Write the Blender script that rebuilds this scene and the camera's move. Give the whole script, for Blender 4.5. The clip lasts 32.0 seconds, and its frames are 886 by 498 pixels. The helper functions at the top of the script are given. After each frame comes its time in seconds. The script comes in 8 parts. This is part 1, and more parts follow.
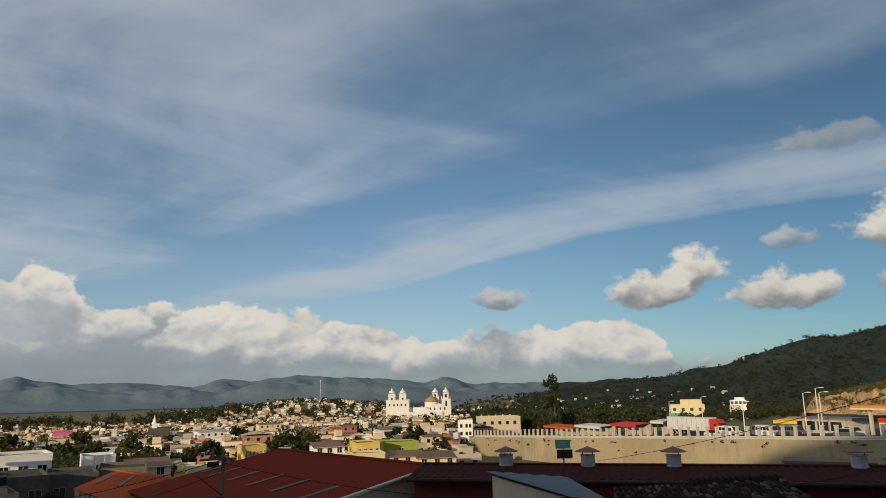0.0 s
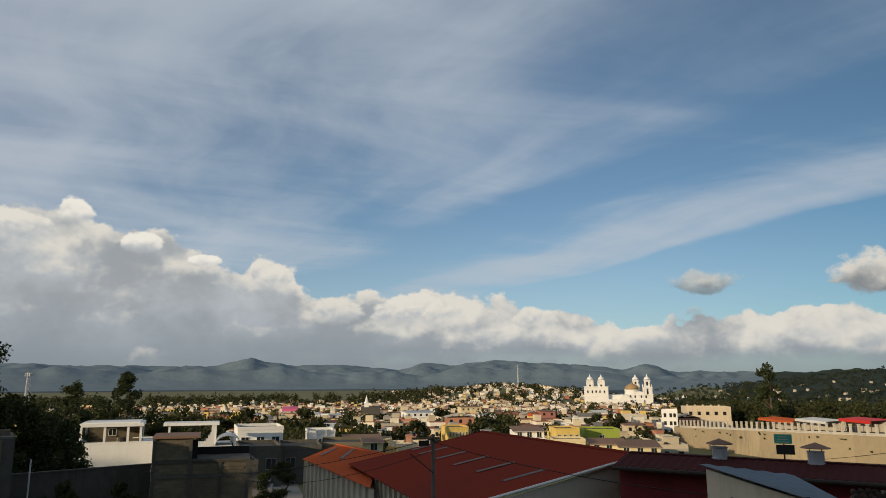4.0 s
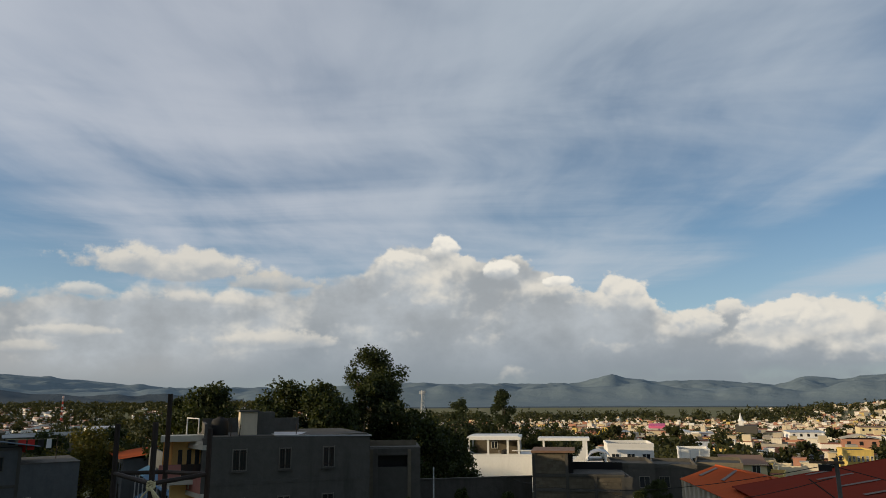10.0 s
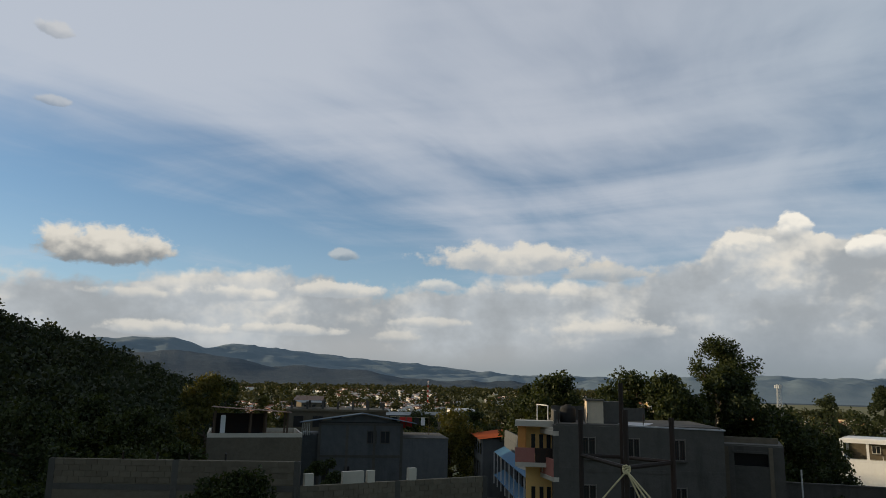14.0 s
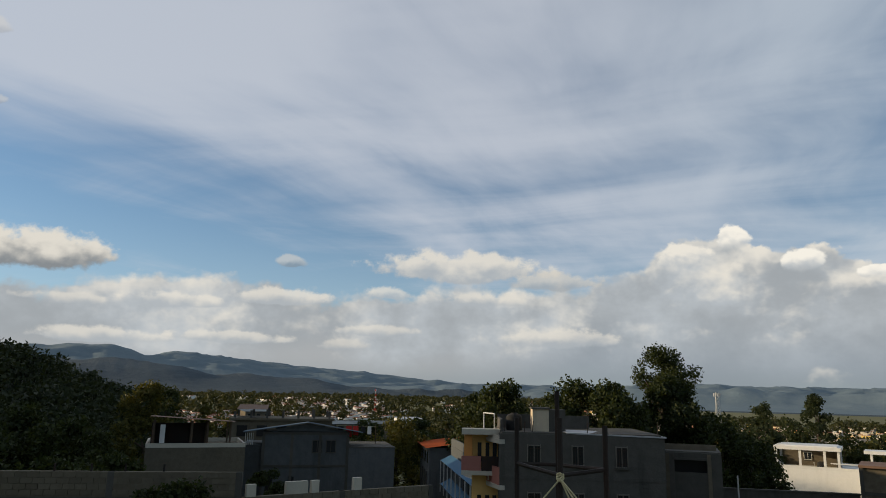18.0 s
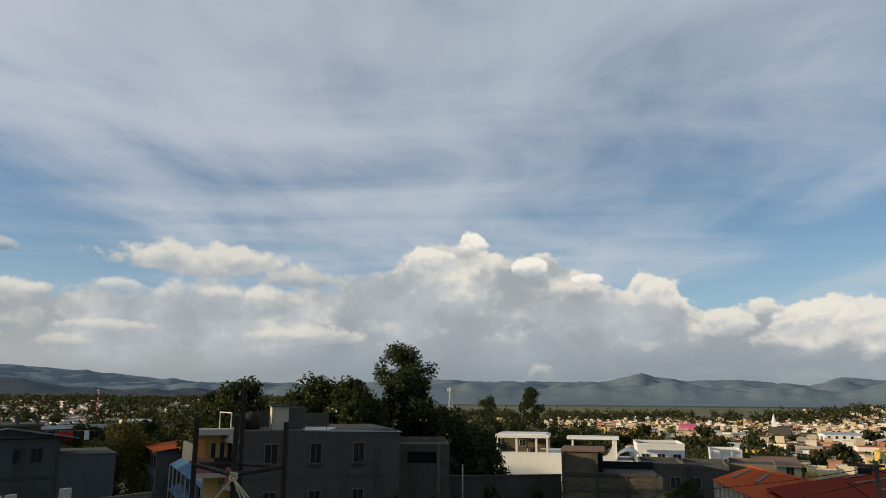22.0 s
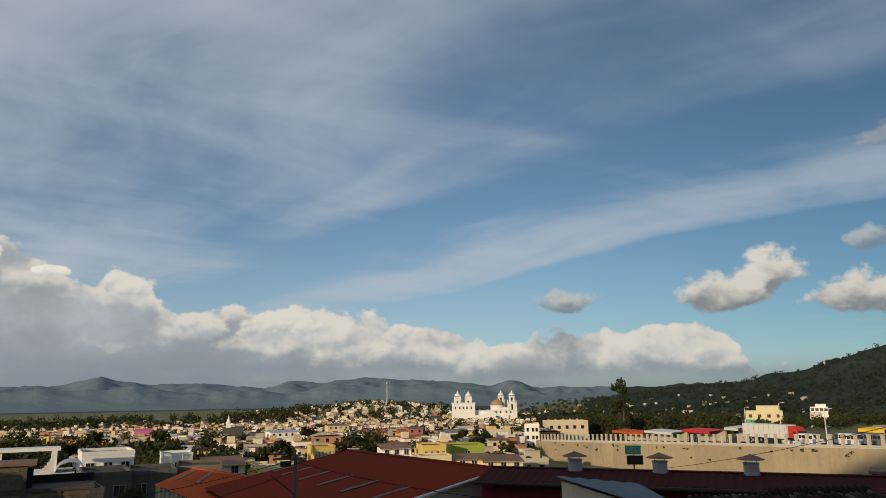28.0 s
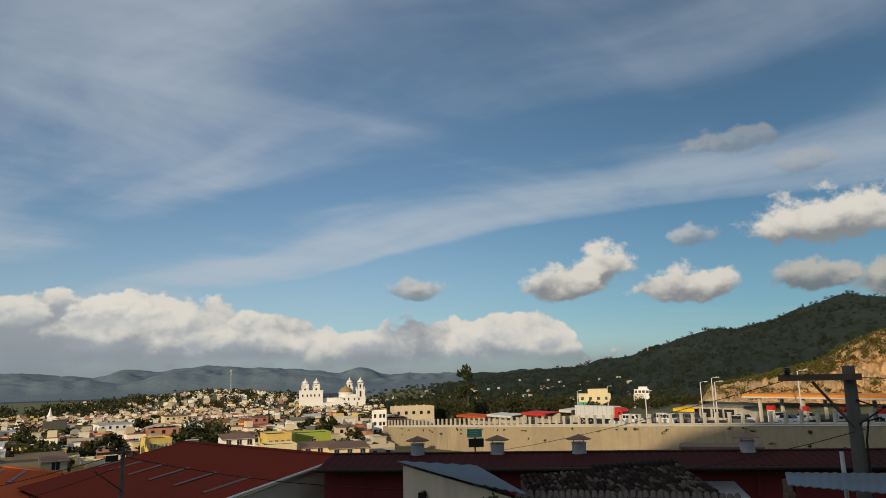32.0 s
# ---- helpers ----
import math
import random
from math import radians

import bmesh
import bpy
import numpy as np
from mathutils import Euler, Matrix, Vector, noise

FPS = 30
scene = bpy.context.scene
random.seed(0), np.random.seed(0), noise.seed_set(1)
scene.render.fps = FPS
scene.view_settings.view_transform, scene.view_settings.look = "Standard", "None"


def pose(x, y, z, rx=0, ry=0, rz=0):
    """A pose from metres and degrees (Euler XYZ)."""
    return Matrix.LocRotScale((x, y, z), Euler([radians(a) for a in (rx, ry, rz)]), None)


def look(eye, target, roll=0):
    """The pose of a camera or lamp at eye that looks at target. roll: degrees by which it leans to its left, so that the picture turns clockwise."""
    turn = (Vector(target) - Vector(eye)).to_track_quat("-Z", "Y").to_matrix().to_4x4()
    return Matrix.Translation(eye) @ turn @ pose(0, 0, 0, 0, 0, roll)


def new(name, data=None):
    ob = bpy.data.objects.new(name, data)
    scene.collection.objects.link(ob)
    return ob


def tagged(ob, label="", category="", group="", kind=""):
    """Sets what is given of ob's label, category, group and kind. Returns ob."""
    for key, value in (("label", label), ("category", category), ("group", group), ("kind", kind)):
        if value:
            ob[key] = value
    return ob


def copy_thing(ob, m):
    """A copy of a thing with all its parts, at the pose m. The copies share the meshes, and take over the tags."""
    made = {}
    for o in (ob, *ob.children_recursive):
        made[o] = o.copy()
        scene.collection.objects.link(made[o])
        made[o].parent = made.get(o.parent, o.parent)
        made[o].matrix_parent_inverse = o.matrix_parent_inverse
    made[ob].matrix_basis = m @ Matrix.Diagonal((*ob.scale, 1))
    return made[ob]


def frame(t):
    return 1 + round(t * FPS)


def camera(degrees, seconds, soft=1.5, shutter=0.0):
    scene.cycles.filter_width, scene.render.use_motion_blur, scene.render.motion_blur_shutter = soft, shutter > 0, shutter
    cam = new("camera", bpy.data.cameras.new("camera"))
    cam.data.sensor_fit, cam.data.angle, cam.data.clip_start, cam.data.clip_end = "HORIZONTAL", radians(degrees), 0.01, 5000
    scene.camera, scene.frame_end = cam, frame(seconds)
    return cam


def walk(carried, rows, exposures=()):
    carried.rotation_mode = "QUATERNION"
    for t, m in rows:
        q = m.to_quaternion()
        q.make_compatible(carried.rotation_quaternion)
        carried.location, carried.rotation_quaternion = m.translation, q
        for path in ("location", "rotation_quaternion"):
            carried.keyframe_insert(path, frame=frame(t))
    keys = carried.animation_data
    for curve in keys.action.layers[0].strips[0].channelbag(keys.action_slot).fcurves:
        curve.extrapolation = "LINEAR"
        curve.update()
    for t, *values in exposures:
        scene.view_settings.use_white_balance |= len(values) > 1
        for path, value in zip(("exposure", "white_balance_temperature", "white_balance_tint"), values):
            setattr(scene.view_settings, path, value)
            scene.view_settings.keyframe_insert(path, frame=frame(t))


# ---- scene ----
LENS = 64.9
cam = camera(LENS, 32.0, 0.9)
PATH = (
    (0.0, -0.000, 0.550, 9.0, 101.35, 1.24, 0.02), (0.5, -0.021, 0.550, 9.0, 100.95, 0.58, 2.22),
    (1.0, -0.062, 0.546, 9.0, 101.01, 0.25, 6.52), (1.5, -0.077, 0.545, 9.0, 100.76, 0.25, 8.01),
    (2.0, -0.089, 0.543, 9.0, 100.74, 0.50, 9.29), (2.5, -0.101, 0.541, 9.0, 100.80, 0.82, 10.54),
    (4.5, -0.173, 0.522, 9.0, 100.09, -0.49, 18.35), (5.0, -0.202, 0.512, 9.0, 99.70, -0.65, 21.53),
    (5.5, -0.235, 0.497, 9.0, 99.37, 0.32, 25.24), (6.0, -0.250, 0.490, 9.0, 100.01, 0.37, 27.01),
    (6.5, -0.267, 0.496, 9.0, 102.00, 1.16, 29.38), (7.0, -0.271, 0.508, 9.0, 101.90, -0.54, 30.36),
    (7.5, -0.284, 0.515, 9.0, 101.56, 0.96, 32.33), (8.0, -0.273, 0.531, 9.0, 99.96, 2.82, 31.24),
    (8.5, -0.299, 0.523, 9.0, 101.53, 2.48, 34.74), (9.0, -0.332, 0.508, 9.0, 101.88, 1.18, 39.32),
    (9.5, -0.358, 0.466, 9.0, 101.61, 0.89, 42.42), (10.0, -0.375, 0.430, 9.0, 101.80, 0.42, 44.46),
    (10.5, -0.409, 0.391, 9.0, 102.49, -0.10, 49.21), (11.0, -0.440, 0.351, 9.0, 102.40, -0.67, 53.83),
    (11.5, -0.459, 0.309, 9.0, 101.90, -1.01, 57.88), (12.0, -0.470, 0.276, 9.0, 101.72, -1.29, 60.84),
    (12.5, -0.480, 0.243, 9.0, 101.53, -1.40, 64.56), (13.0, -0.482, 0.219, 9.0, 101.30, -1.94, 67.05),
    (13.5, -0.494, 0.187, 9.0, 101.15, -1.47, 70.44), (15.5, -0.496, 0.164, 9.0, 100.55, -0.99, 71.94),
    (16.0, -0.493, 0.171, 9.0, 101.19, -1.08, 70.92), (16.5, -0.489, 0.177, 9.0, 101.01, -0.93, 70.04),
    (17.0, -0.483, 0.191, 9.0, 101.40, -1.03, 68.27), (17.5, -0.489, 0.198, 9.0, 101.52, -1.20, 67.66),
    (18.0, -0.495, 0.204, 9.0, 101.56, -1.17, 67.10), (18.5, -0.499, 0.215, 9.0, 101.57, -1.20, 66.00),
    (19.0, -0.495, 0.242, 9.0, 101.60, -1.00, 63.08), (19.5, -0.492, 0.259, 9.0, 101.65, -1.31, 60.26),
    (20.0, -0.485, 0.278, 9.0, 101.71, -0.87, 57.02), (20.5, -0.471, 0.290, 9.0, 101.47, -0.77, 54.66),
    (21.0, -0.453, 0.305, 9.0, 101.29, -0.60, 51.86), (21.5, -0.439, 0.320, 9.0, 101.30, -0.28, 49.26),
    (22.0, -0.425, 0.334, 9.0, 101.58, -0.22, 46.69), (22.5, -0.409, 0.363, 9.0, 101.41, -0.32, 43.55),
    (23.0, -0.393, 0.391, 9.0, 101.57, 0.05, 40.45), (23.5, -0.353, 0.422, 9.0, 101.94, 0.22, 36.40),
    (24.0, -0.297, 0.460, 9.0, 101.58, 0.04, 30.51), (24.5, -0.255, 0.485, 9.0, 101.19, 0.20, 26.53),
    (25.0, -0.209, 0.509, 9.0, 101.50, -0.13, 22.29), (25.5, -0.167, 0.524, 9.0, 101.60, -0.02, 17.72),
    (27.5, -0.070, 0.546, 9.0, 100.90, 1.01, 7.28), (28.0, -0.051, 0.548, 9.0, 101.68, 0.71, 5.30),
    (28.5, -0.025, 0.549, 9.0, 102.99, -0.67, 2.62), (29.0, -0.002, 0.550, 9.0, 102.58, -0.47, 0.21),
    (29.5, 0.007, 0.550, 9.0, 101.65, 0.24, -0.71), (30.0, 0.024, 0.549, 9.0, 100.70, 0.45, -2.51),
    (30.5, 0.035, 0.549, 9.0, 101.14, 0.83, -3.61), (31.0, 0.048, 0.548, 9.0, 100.97, 0.51, -5.06),
    (31.5, 0.053, 0.547, 9.0, 100.14, 0.90, -5.57), (32.0, 0.066, 0.546, 9.0, 100.42, 1.35, -6.85),
)

walk(cam, [(t, pose(x, y, z, rx, ry, rz)) for t, x, y, z, rx, ry, rz in PATH], exposures=[(0.0, -0.10), (5.0, -0.02), (9.0, 0.0), (13.0, 0.05), (20.0, 0.10), (24.0, 0.03), (27.5, -0.12), (30.0, -0.14), (32.0, -0.09)])

SUN_AZ, SUN_EL = 150.0, 10.0   # degrees; azimuth counts leftwards from the y axis


def polar(az, d):
    a = radians(az)
    return -d * math.sin(a), d * math.cos(a)


def lift(el, d):
    """height of a point seen d metres off under the elevation el from the roof"""
    return 9.0 + d * math.tan(radians(el))


def at(az, d, z=0.0):
    return Vector((*polar(az, d), z))


# the edge of the road terrace: its far and its near end
WA, WB = Vector((10.0, 240.0, 0)), Vector((78.0, 62.0, 0))

# ---- sun ----
lamp = bpy.data.lights.new("sun", "SUN")
lamp.energy, lamp.angle, lamp.color = 3.9, radians(0.6), (1.0, 0.79, 0.51)
sun = new("sun", lamp)
sun.matrix_world = look((*polar(SUN_AZ, 100), 100 * math.tan(radians(SUN_EL))), (0, 0, 0))


# ---- node helpers ----
class Nodes:
    def __init__(self, tree):
        self.tree, self.n, self.l = tree, tree.nodes, tree.links

    def node(self, kind):
        return self.n.new(kind)

    def put(self, socket, v):
        if isinstance(v, bpy.types.NodeSocket):
            self.l.new(v, socket)
        elif v is not None:
            socket.default_value = v

    def math(self, op, a, b=None, c=None, clamp=False):
        nd = self.node("ShaderNodeMath")
        nd.operation, nd.use_clamp = op, clamp
        for i, v in enumerate((a, b, c)):
            self.put(nd.inputs[i], v)
        return nd.outputs[0]

    def vec(self, op, a, b=None):
        nd = self.node("ShaderNodeVectorMath")
        nd.operation = op
        self.put(nd.inputs[0], a)
        self.put(nd.inputs[1], b)
        return nd.outputs["Value"] if op in ("LENGTH", "DOT_PRODUCT") else nd.outputs[0]

    def xyz(self, x, y, z=0.0):
        nd = self.node("ShaderNodeCombineXYZ")
        for i, v in enumerate((x, y, z)):
            self.put(nd.inputs[i], v)
        return nd.outputs[0]

    def noise(self, vec, scale, detail=4.0, rough=0.55, distortion=0.0, dims="3D"):
        nd = self.node("ShaderNodeTexNoise")
        nd.noise_dimensions = dims
        self.put(nd.inputs["Vector"], vec)
        nd.inputs["Scale"].default_value, nd.inputs["Detail"].default_value = scale, detail
        nd.inputs["Roughness"].default_value, nd.inputs["Distortion"].default_value = rough, distortion
        return nd.outputs[0]

    def step(self, v, lo, hi, a=0.0, b=1.0):
        nd = self.node("ShaderNodeMapRange")
        nd.interpolation_type = "SMOOTHSTEP"
        for i, x in enumerate((v, lo, hi, a, b)):
            self.put(nd.inputs[i], x)
        return nd.outputs[0]

    def ramp(self, v, stops, mode="LINEAR"):
        nd = self.node("ShaderNodeValToRGB")
        nd.color_ramp.interpolation = mode
        el = nd.color_ramp.elements
        while len(el) < len(stops):
            el.new(0.5)
        for e, (p, c) in zip(el, stops):
            e.position = p
            e.color = (*c, 1) if len(c) == 3 else c
        self.put(nd.inputs[0], v)
        return nd.outputs[0]

    def mix(self, fac, a, b, mode="MIX"):
        nd = self.node("ShaderNodeMix")
        nd.data_type, nd.blend_type = "RGBA", mode
        self.put(nd.inputs[0], fac)
        for i, v in ((6, a), (7, b)):
            self.put(nd.inputs[i], (*v, 1) if isinstance(v, tuple) and len(v) == 3 else v)
        return nd.outputs[2]

    def curve(self, v, pts):
        nd = self.node("ShaderNodeFloatCurve")
        c = nd.mapping.curves[0]
        for i, (x, y) in enumerate(pts):
            if i < 2:
                c.points[i].location = (x, y) if i == 0 else (1.0, pts[-1][1])
        for x, y in pts[1:-1]:
            c.points.new(x, y)
        nd.mapping.update()
        self.put(nd.inputs["Value"], v)
        return nd.outputs[0]


# ---- sky ----
SKY_TINT = (0.072, 0.086, 0.086)
WHITE_CLOUD, GREY_CLOUD = (0.78, 0.74, 0.66), (0.325, 0.35, 0.37)


def build_sky():
    world = bpy.data.worlds.new("sky")
    scene.world = world
    world.use_nodes = True
    N = Nodes(world.node_tree)
    N.n.clear()
    d = N.node("ShaderNodeTexCoord").outputs["Generated"]
    sep = N.node("ShaderNodeSeparateXYZ")
    N.put(sep.inputs[0], d)
    x, y, z = sep.outputs
    az = N.math("MULTIPLY", N.math("ARCTAN2", N.math("MULTIPLY", x, -1.0), y), 57.2958)
    el = N.math("MULTIPLY", N.math("ARCSINE", z), 57.2958)
    sky = N.node("ShaderNodeTexSky")
    sky.sky_type, sky.sun_disc = "NISHITA", False
    sky.sun_elevation, sky.sun_rotation = radians(SUN_EL + 14), radians(-SUN_AZ)
    sky.air_density, sky.dust_density, sky.ozone_density, sky.altitude = 1.0, 0.5, 2.5, 900
    col = N.mix(1.0, sky.outputs[0], SKY_TINT, "MULTIPLY")
    # high thin cloud: a level layer, drawn out into streaks that meet over the valley
    up = N.math("ADD", N.math("MAXIMUM", z, 0.0), 0.012)
    px, py = N.math("DIVIDE", x, up), N.math("DIVIDE", y, up)
    along = N.math("MULTIPLY", N.math("SUBTRACT", py, px), 0.7071)
    across = N.math("MULTIPLY", N.math("ADD", px, py), 0.7071)
    bend = N.noise(N.xyz(along, across, 5.0), 0.30, 2.0, 0.5)
    across2 = N.math("ADD", across, N.math("MULTIPLY", N.math("SUBTRACT", bend, 0.5), 1.6))
    wisp = N.noise(N.xyz(N.math("MULTIPLY", along, 0.55), across2, 3.1), 0.75, 6.0, 0.50, 0.5)
    fine = N.noise(N.xyz(N.math("MULTIPLY", along, 0.30), across2, 9.0), 3.0, 5.0, 0.55, 0.3)
    # cross ripples and soft patches over the streaks
    ripple = N.noise(N.xyz(N.math("MULTIPLY", along, 1.5), N.math("MULTIPLY", across2, 0.6), 14.0), 0.80, 5.0, 0.55, 0.6)
    cover = N.math("ADD", N.math("MULTIPLY", wisp, 0.50), N.math("ADD", N.math("MULTIPLY", fine, 0.16), N.math("MULTIPLY", ripple, 0.34)))
    band = N.curve(N.math("MULTIPLY_ADD", across2, 0.1, 0.5), CIRRUS)
    cover = N.math("ADD", cover, N.math("SUBTRACT", band, 0.5))
    milky = N.math("MULTIPLY", N.step(az, 72.0, 100.0), N.step(el, 10.0, 24.0))
    cover = N.math("MULTIPLY_ADD", milky, 0.22, cover)
    veil = N.math("MULTIPLY_ADD", N.step(cover, 0.41, 0.73), 0.74, 0.08)
    veil = N.math("MULTIPLY", veil, N.step(el, 3.0, 9.0, 0.35, 1.0))
    # the deepest blue lies away from the sun
    deep = N.step(az, -36.0, 14.0, 0.62, 1.0)
    col = N.mix(1.0, col, N.xyz(N.math("POWER", deep, 1.55), deep, N.math("POWER", deep, 0.9)), "MULTIPLY")
    veil = N.math("MULTIPLY", veil, N.step(az, -36.0, 10.0, 0.80, 1.0))
    col = N.mix(veil, col, N.mix(N.step(az, 30.0, 64.0), (0.475, 0.532, 0.595), (0.535, 0.565, 0.622)))
    # the pale band over the horizon
    pale = N.math("MULTIPLY", N.step(el, 15.0, 1.0, 0.0, 0.40), N.step(az, -34.0, 8.0, 0.30, 1.0))
    col = N.mix(pale, col, (0.45, 0.52, 0.58))

    uv = N.xyz(az, N.math("MULTIPLY", el, 1.3), 0.0)
    warp = N.noise(uv, 0.22, 4.0, 0.55, 0.0, "2D")
    warp2 = N.noise(N.vec("ADD", uv, (31.0, 17.0, 0.0)), 0.30, 4.0, 0.55, 0.0, "2D")
    uvw = N.vec("ADD", uv, N.xyz(N.math("MULTIPLY", warp, 1.7), N.math("MULTIPLY", warp2, 1.5), 0.0))

    def billow(vec, scale, detail):
        v = N.node("ShaderNodeTexVoronoi")
        v.voronoi_dimensions, v.feature, v.normalize = "2D", "SMOOTH_F1", True
        N.put(v.inputs["Vector"], vec)
        v.inputs["Scale"].default_value, v.inputs["Detail"].default_value = scale, detail
        v.inputs["Roughness"].default_value, v.inputs["Smoothness"].default_value = 0.50, 0.25
        return N.math("SUBTRACT", 0.5, v.outputs["Distance"])

    puff = billow(uvw, 0.24, 3.0)
    lit = billow(N.vec("ADD", uvw, (0.35, 0.9, 0.0)), 0.24, 3.0)
    relief = N.math("SUBTRACT", puff, lit)
    broad = N.math("SUBTRACT", N.noise(uv, 0.075, 4.0, 0.55, 0.0, "2D"), 0.5)
    fuzz = N.math("SUBTRACT", N.noise(uv, 0.55, 5.0, 0.6, 0.0, "2D"), 0.5)
    patch = N.noise(N.vec("ADD", uv, (7.0, 3.0, 0.0)), 0.11, 5.0, 0.6, 0.0, "2D")
    azn = N.math("MULTIPLY_ADD", az, 1.0 / 180.0, 60.0 / 180.0)

    # the shaded foot of the banks, higher where the rain cloud stands
    foot = N.math("ADD", el, N.math("MULTIPLY_ADD", broad, 3.0, N.math("MULTIPLY", N.math("SUBTRACT", patch, 0.5), 2.5)))
    gloom = None
    for u, v, ru, rv, k in SHADES:
        q = N.vec("MULTIPLY", N.vec("SUBTRACT", N.xyz(N.math("MULTIPLY_ADD", broad, 6.0, az), N.math("MULTIPLY_ADD", fuzz, 1.2, el)), (u, v, 0.0)), (1 / ru, 1 / rv, 0.0))
        g = N.step(N.vec("LENGTH", q), 0.2, 1.15, k, 0.0)
        gloom = g if gloom is None else N.math("ADD", gloom, g)
    foot = N.step(foot, 1.3, N.math("ADD", N.step(az, 8.0, 34.0, 3.0, 6.2), N.step(az, 58.0, 70.0, 0.0, -2.4)), 1.0, 0.0)
    calm = N.step(az, 42.0, 56.0)
    shade = N.mix(N.step(az, 55.0, 70.0), (0.262, 0.302, 0.342), (0.39, 0.40, 0.405))

    def body(depth, strength):
        """cloud colour from how deep it lies behind its lit rim, and its billows"""
        t = N.math("ADD", N.math("MULTIPLY", depth, -1.0), N.math("ADD", N.math("MULTIPLY", relief, strength), N.math("MULTIPLY", fuzz, 0.30)))
        t = N.math("ADD", t, N.math("MULTIPLY", N.math("SUBTRACT", patch, 0.5), N.step(az, 14.0, 40.0, 1.7, 2.0)))
        t = N.math("ADD", t, N.math("MULTIPLY", foot, N.step(az, 58.0, 74.0, -0.55, -0.15)))
        t = N.math("SUBTRACT", t, gloom)
        grey = N.mix(N.step(patch, 0.30, 0.72), tuple(g * 1.02 for g in GREY_CLOUD), tuple(g * 1.42 for g in GREY_CLOUD))
        grey = N.mix(N.math("MULTIPLY", foot, 0.8), grey, shade)
        white = N.mix(N.step(az, 12.0, 55.0), tuple(w * 0.95 for w in WHITE_CLOUD), tuple(w * 0.93 for w in WHITE_CLOUD))
        return N.mix(N.step(t, -0.72, 0.28), grey, white)

    def bank(col, rows, gain, soft, deep, low, shift, dull=0.0):
        top = N.math("MULTIPLY", N.curve(azn, rows), 20.0)
        edge = N.math("SUBTRACT", top, el)
        edge = N.math("ADD", edge, N.math("ADD", N.math("MULTIPLY", puff, gain), N.math("MULTIPLY", fuzz, 1.5)))
        edge = N.math("MULTIPLY_ADD", N.math("SUBTRACT", patch, 0.5), 2.4, edge)
        a = N.math("DIVIDE", edge, N.math("MULTIPLY_ADD", calm, soft * 1.6, soft))
        a = N.step(a, 0.0, 1.0)
        a = N.math("MULTIPLY", a, N.step(N.math("ADD", el, N.math("MULTIPLY", broad, 3.0)), low - 0.8, low + 1.2))
        depth = N.math("MINIMUM", N.math("MULTIPLY", edge, N.step(az, 22.0, 50.0, deep * 0.45, deep)), 0.42)
        depth = N.math("ADD", depth, N.math("MULTIPLY_ADD", broad, shift, dull))
        depth = N.math("ADD", depth, N.step(az, 34.0, 52.0, 0.0, 0.16))
        return N.mix(a, col, body(depth, N.math("MULTIPLY_ADD", calm, -0.7, 2.1)))

    def blob(col, u, v, ru, rv, power, tone, base=0.72):
        q = N.vec("MULTIPLY", N.vec("SUBTRACT", N.xyz(az, el), (u, v, 0.0)), (1 / ru, 1 / rv, 0.0))
        sq = N.node("ShaderNodeSeparateXYZ")
        N.put(sq.inputs[0], q)
        # flat underside, billowing top
        low = N.math("MULTIPLY", N.math("MAXIMUM", N.math("MULTIPLY", sq.outputs[1], -1.0), 0.0), 0.9)
        e = N.math("SUBTRACT", N.math("SUBTRACT", 0.95, N.vec("LENGTH", q)), low)
        e = N.math("ADD", e, N.math("ADD", N.math("MULTIPLY", puff, 1.15), N.math("MULTIPLY", fuzz, 1.1)))
        a = N.math("MULTIPLY", N.step(e, 0.1, 0.5), power)
        t = N.math("ADD", N.math("MULTIPLY", sq.outputs[1], 1.25), N.math("ADD", N.math("MULTIPLY", relief, 2.0), N.math("MULTIPLY", fuzz, 0.9)))
        c = N.mix(N.step(t, -0.50, 0.75), tuple(g * tone * base for g in GREY_CLOUD), tuple(w * tone * 0.9 for w in WHITE_CLOUD))
        return N.mix(a, col, c)

    def cap(col, u, v, ru, rv, tone):
        """a crisp sunlit head whose foot melts into the cloud behind it"""
        q = N.vec("MULTIPLY", N.vec("SUBTRACT", N.xyz(az, el), (u, v, 0.0)), (1 / ru, 1 / rv, 0.0))
        sq = N.node("ShaderNodeSeparateXYZ")
        N.put(sq.inputs[0], q)
        e = N.math("SUBTRACT", 0.85, N.vec("LENGTH", q))
        e = N.math("ADD", e, N.math("ADD", N.math("MULTIPLY", knob, 0.55), N.math("MULTIPLY", fuzz, 0.7)))
        a = N.math("MULTIPLY", N.step(e, 0.05, 0.28), N.step(sq.outputs[1], -0.95, 0.05))
        t = N.math("ADD", N.math("MULTIPLY", sq.outputs[1], 0.8), N.math("ADD", N.math("MULTIPLY", knob_relief, 1.6), N.math("MULTIPLY", fuzz, 0.6)))
        c = N.mix(N.step(t, -0.75, 0.45), tuple(g * 1.35 for g in GREY_CLOUD), tuple(w * tone for w in WHITE_CLOUD))
        return N.mix(a, col, c)

    col = bank(col, BANK, 3.4, 0.45, 0.19, 0.9, 1.3)
    for u, v, ru, rv, power, tone in PUFFS:
        col = blob(col, u, v, ru, rv, power, tone)
    col = bank(col, LOWBANK, 4.2, 1.6, 0.40, 0.2, 3.0, 0.30)
    for u, v, ru, rv, power, tone in TUFTS:
        col = blob(col, u, v, ru, rv, power, tone, 1.22)
    knob = billow(uvw, 0.55, 2.0)
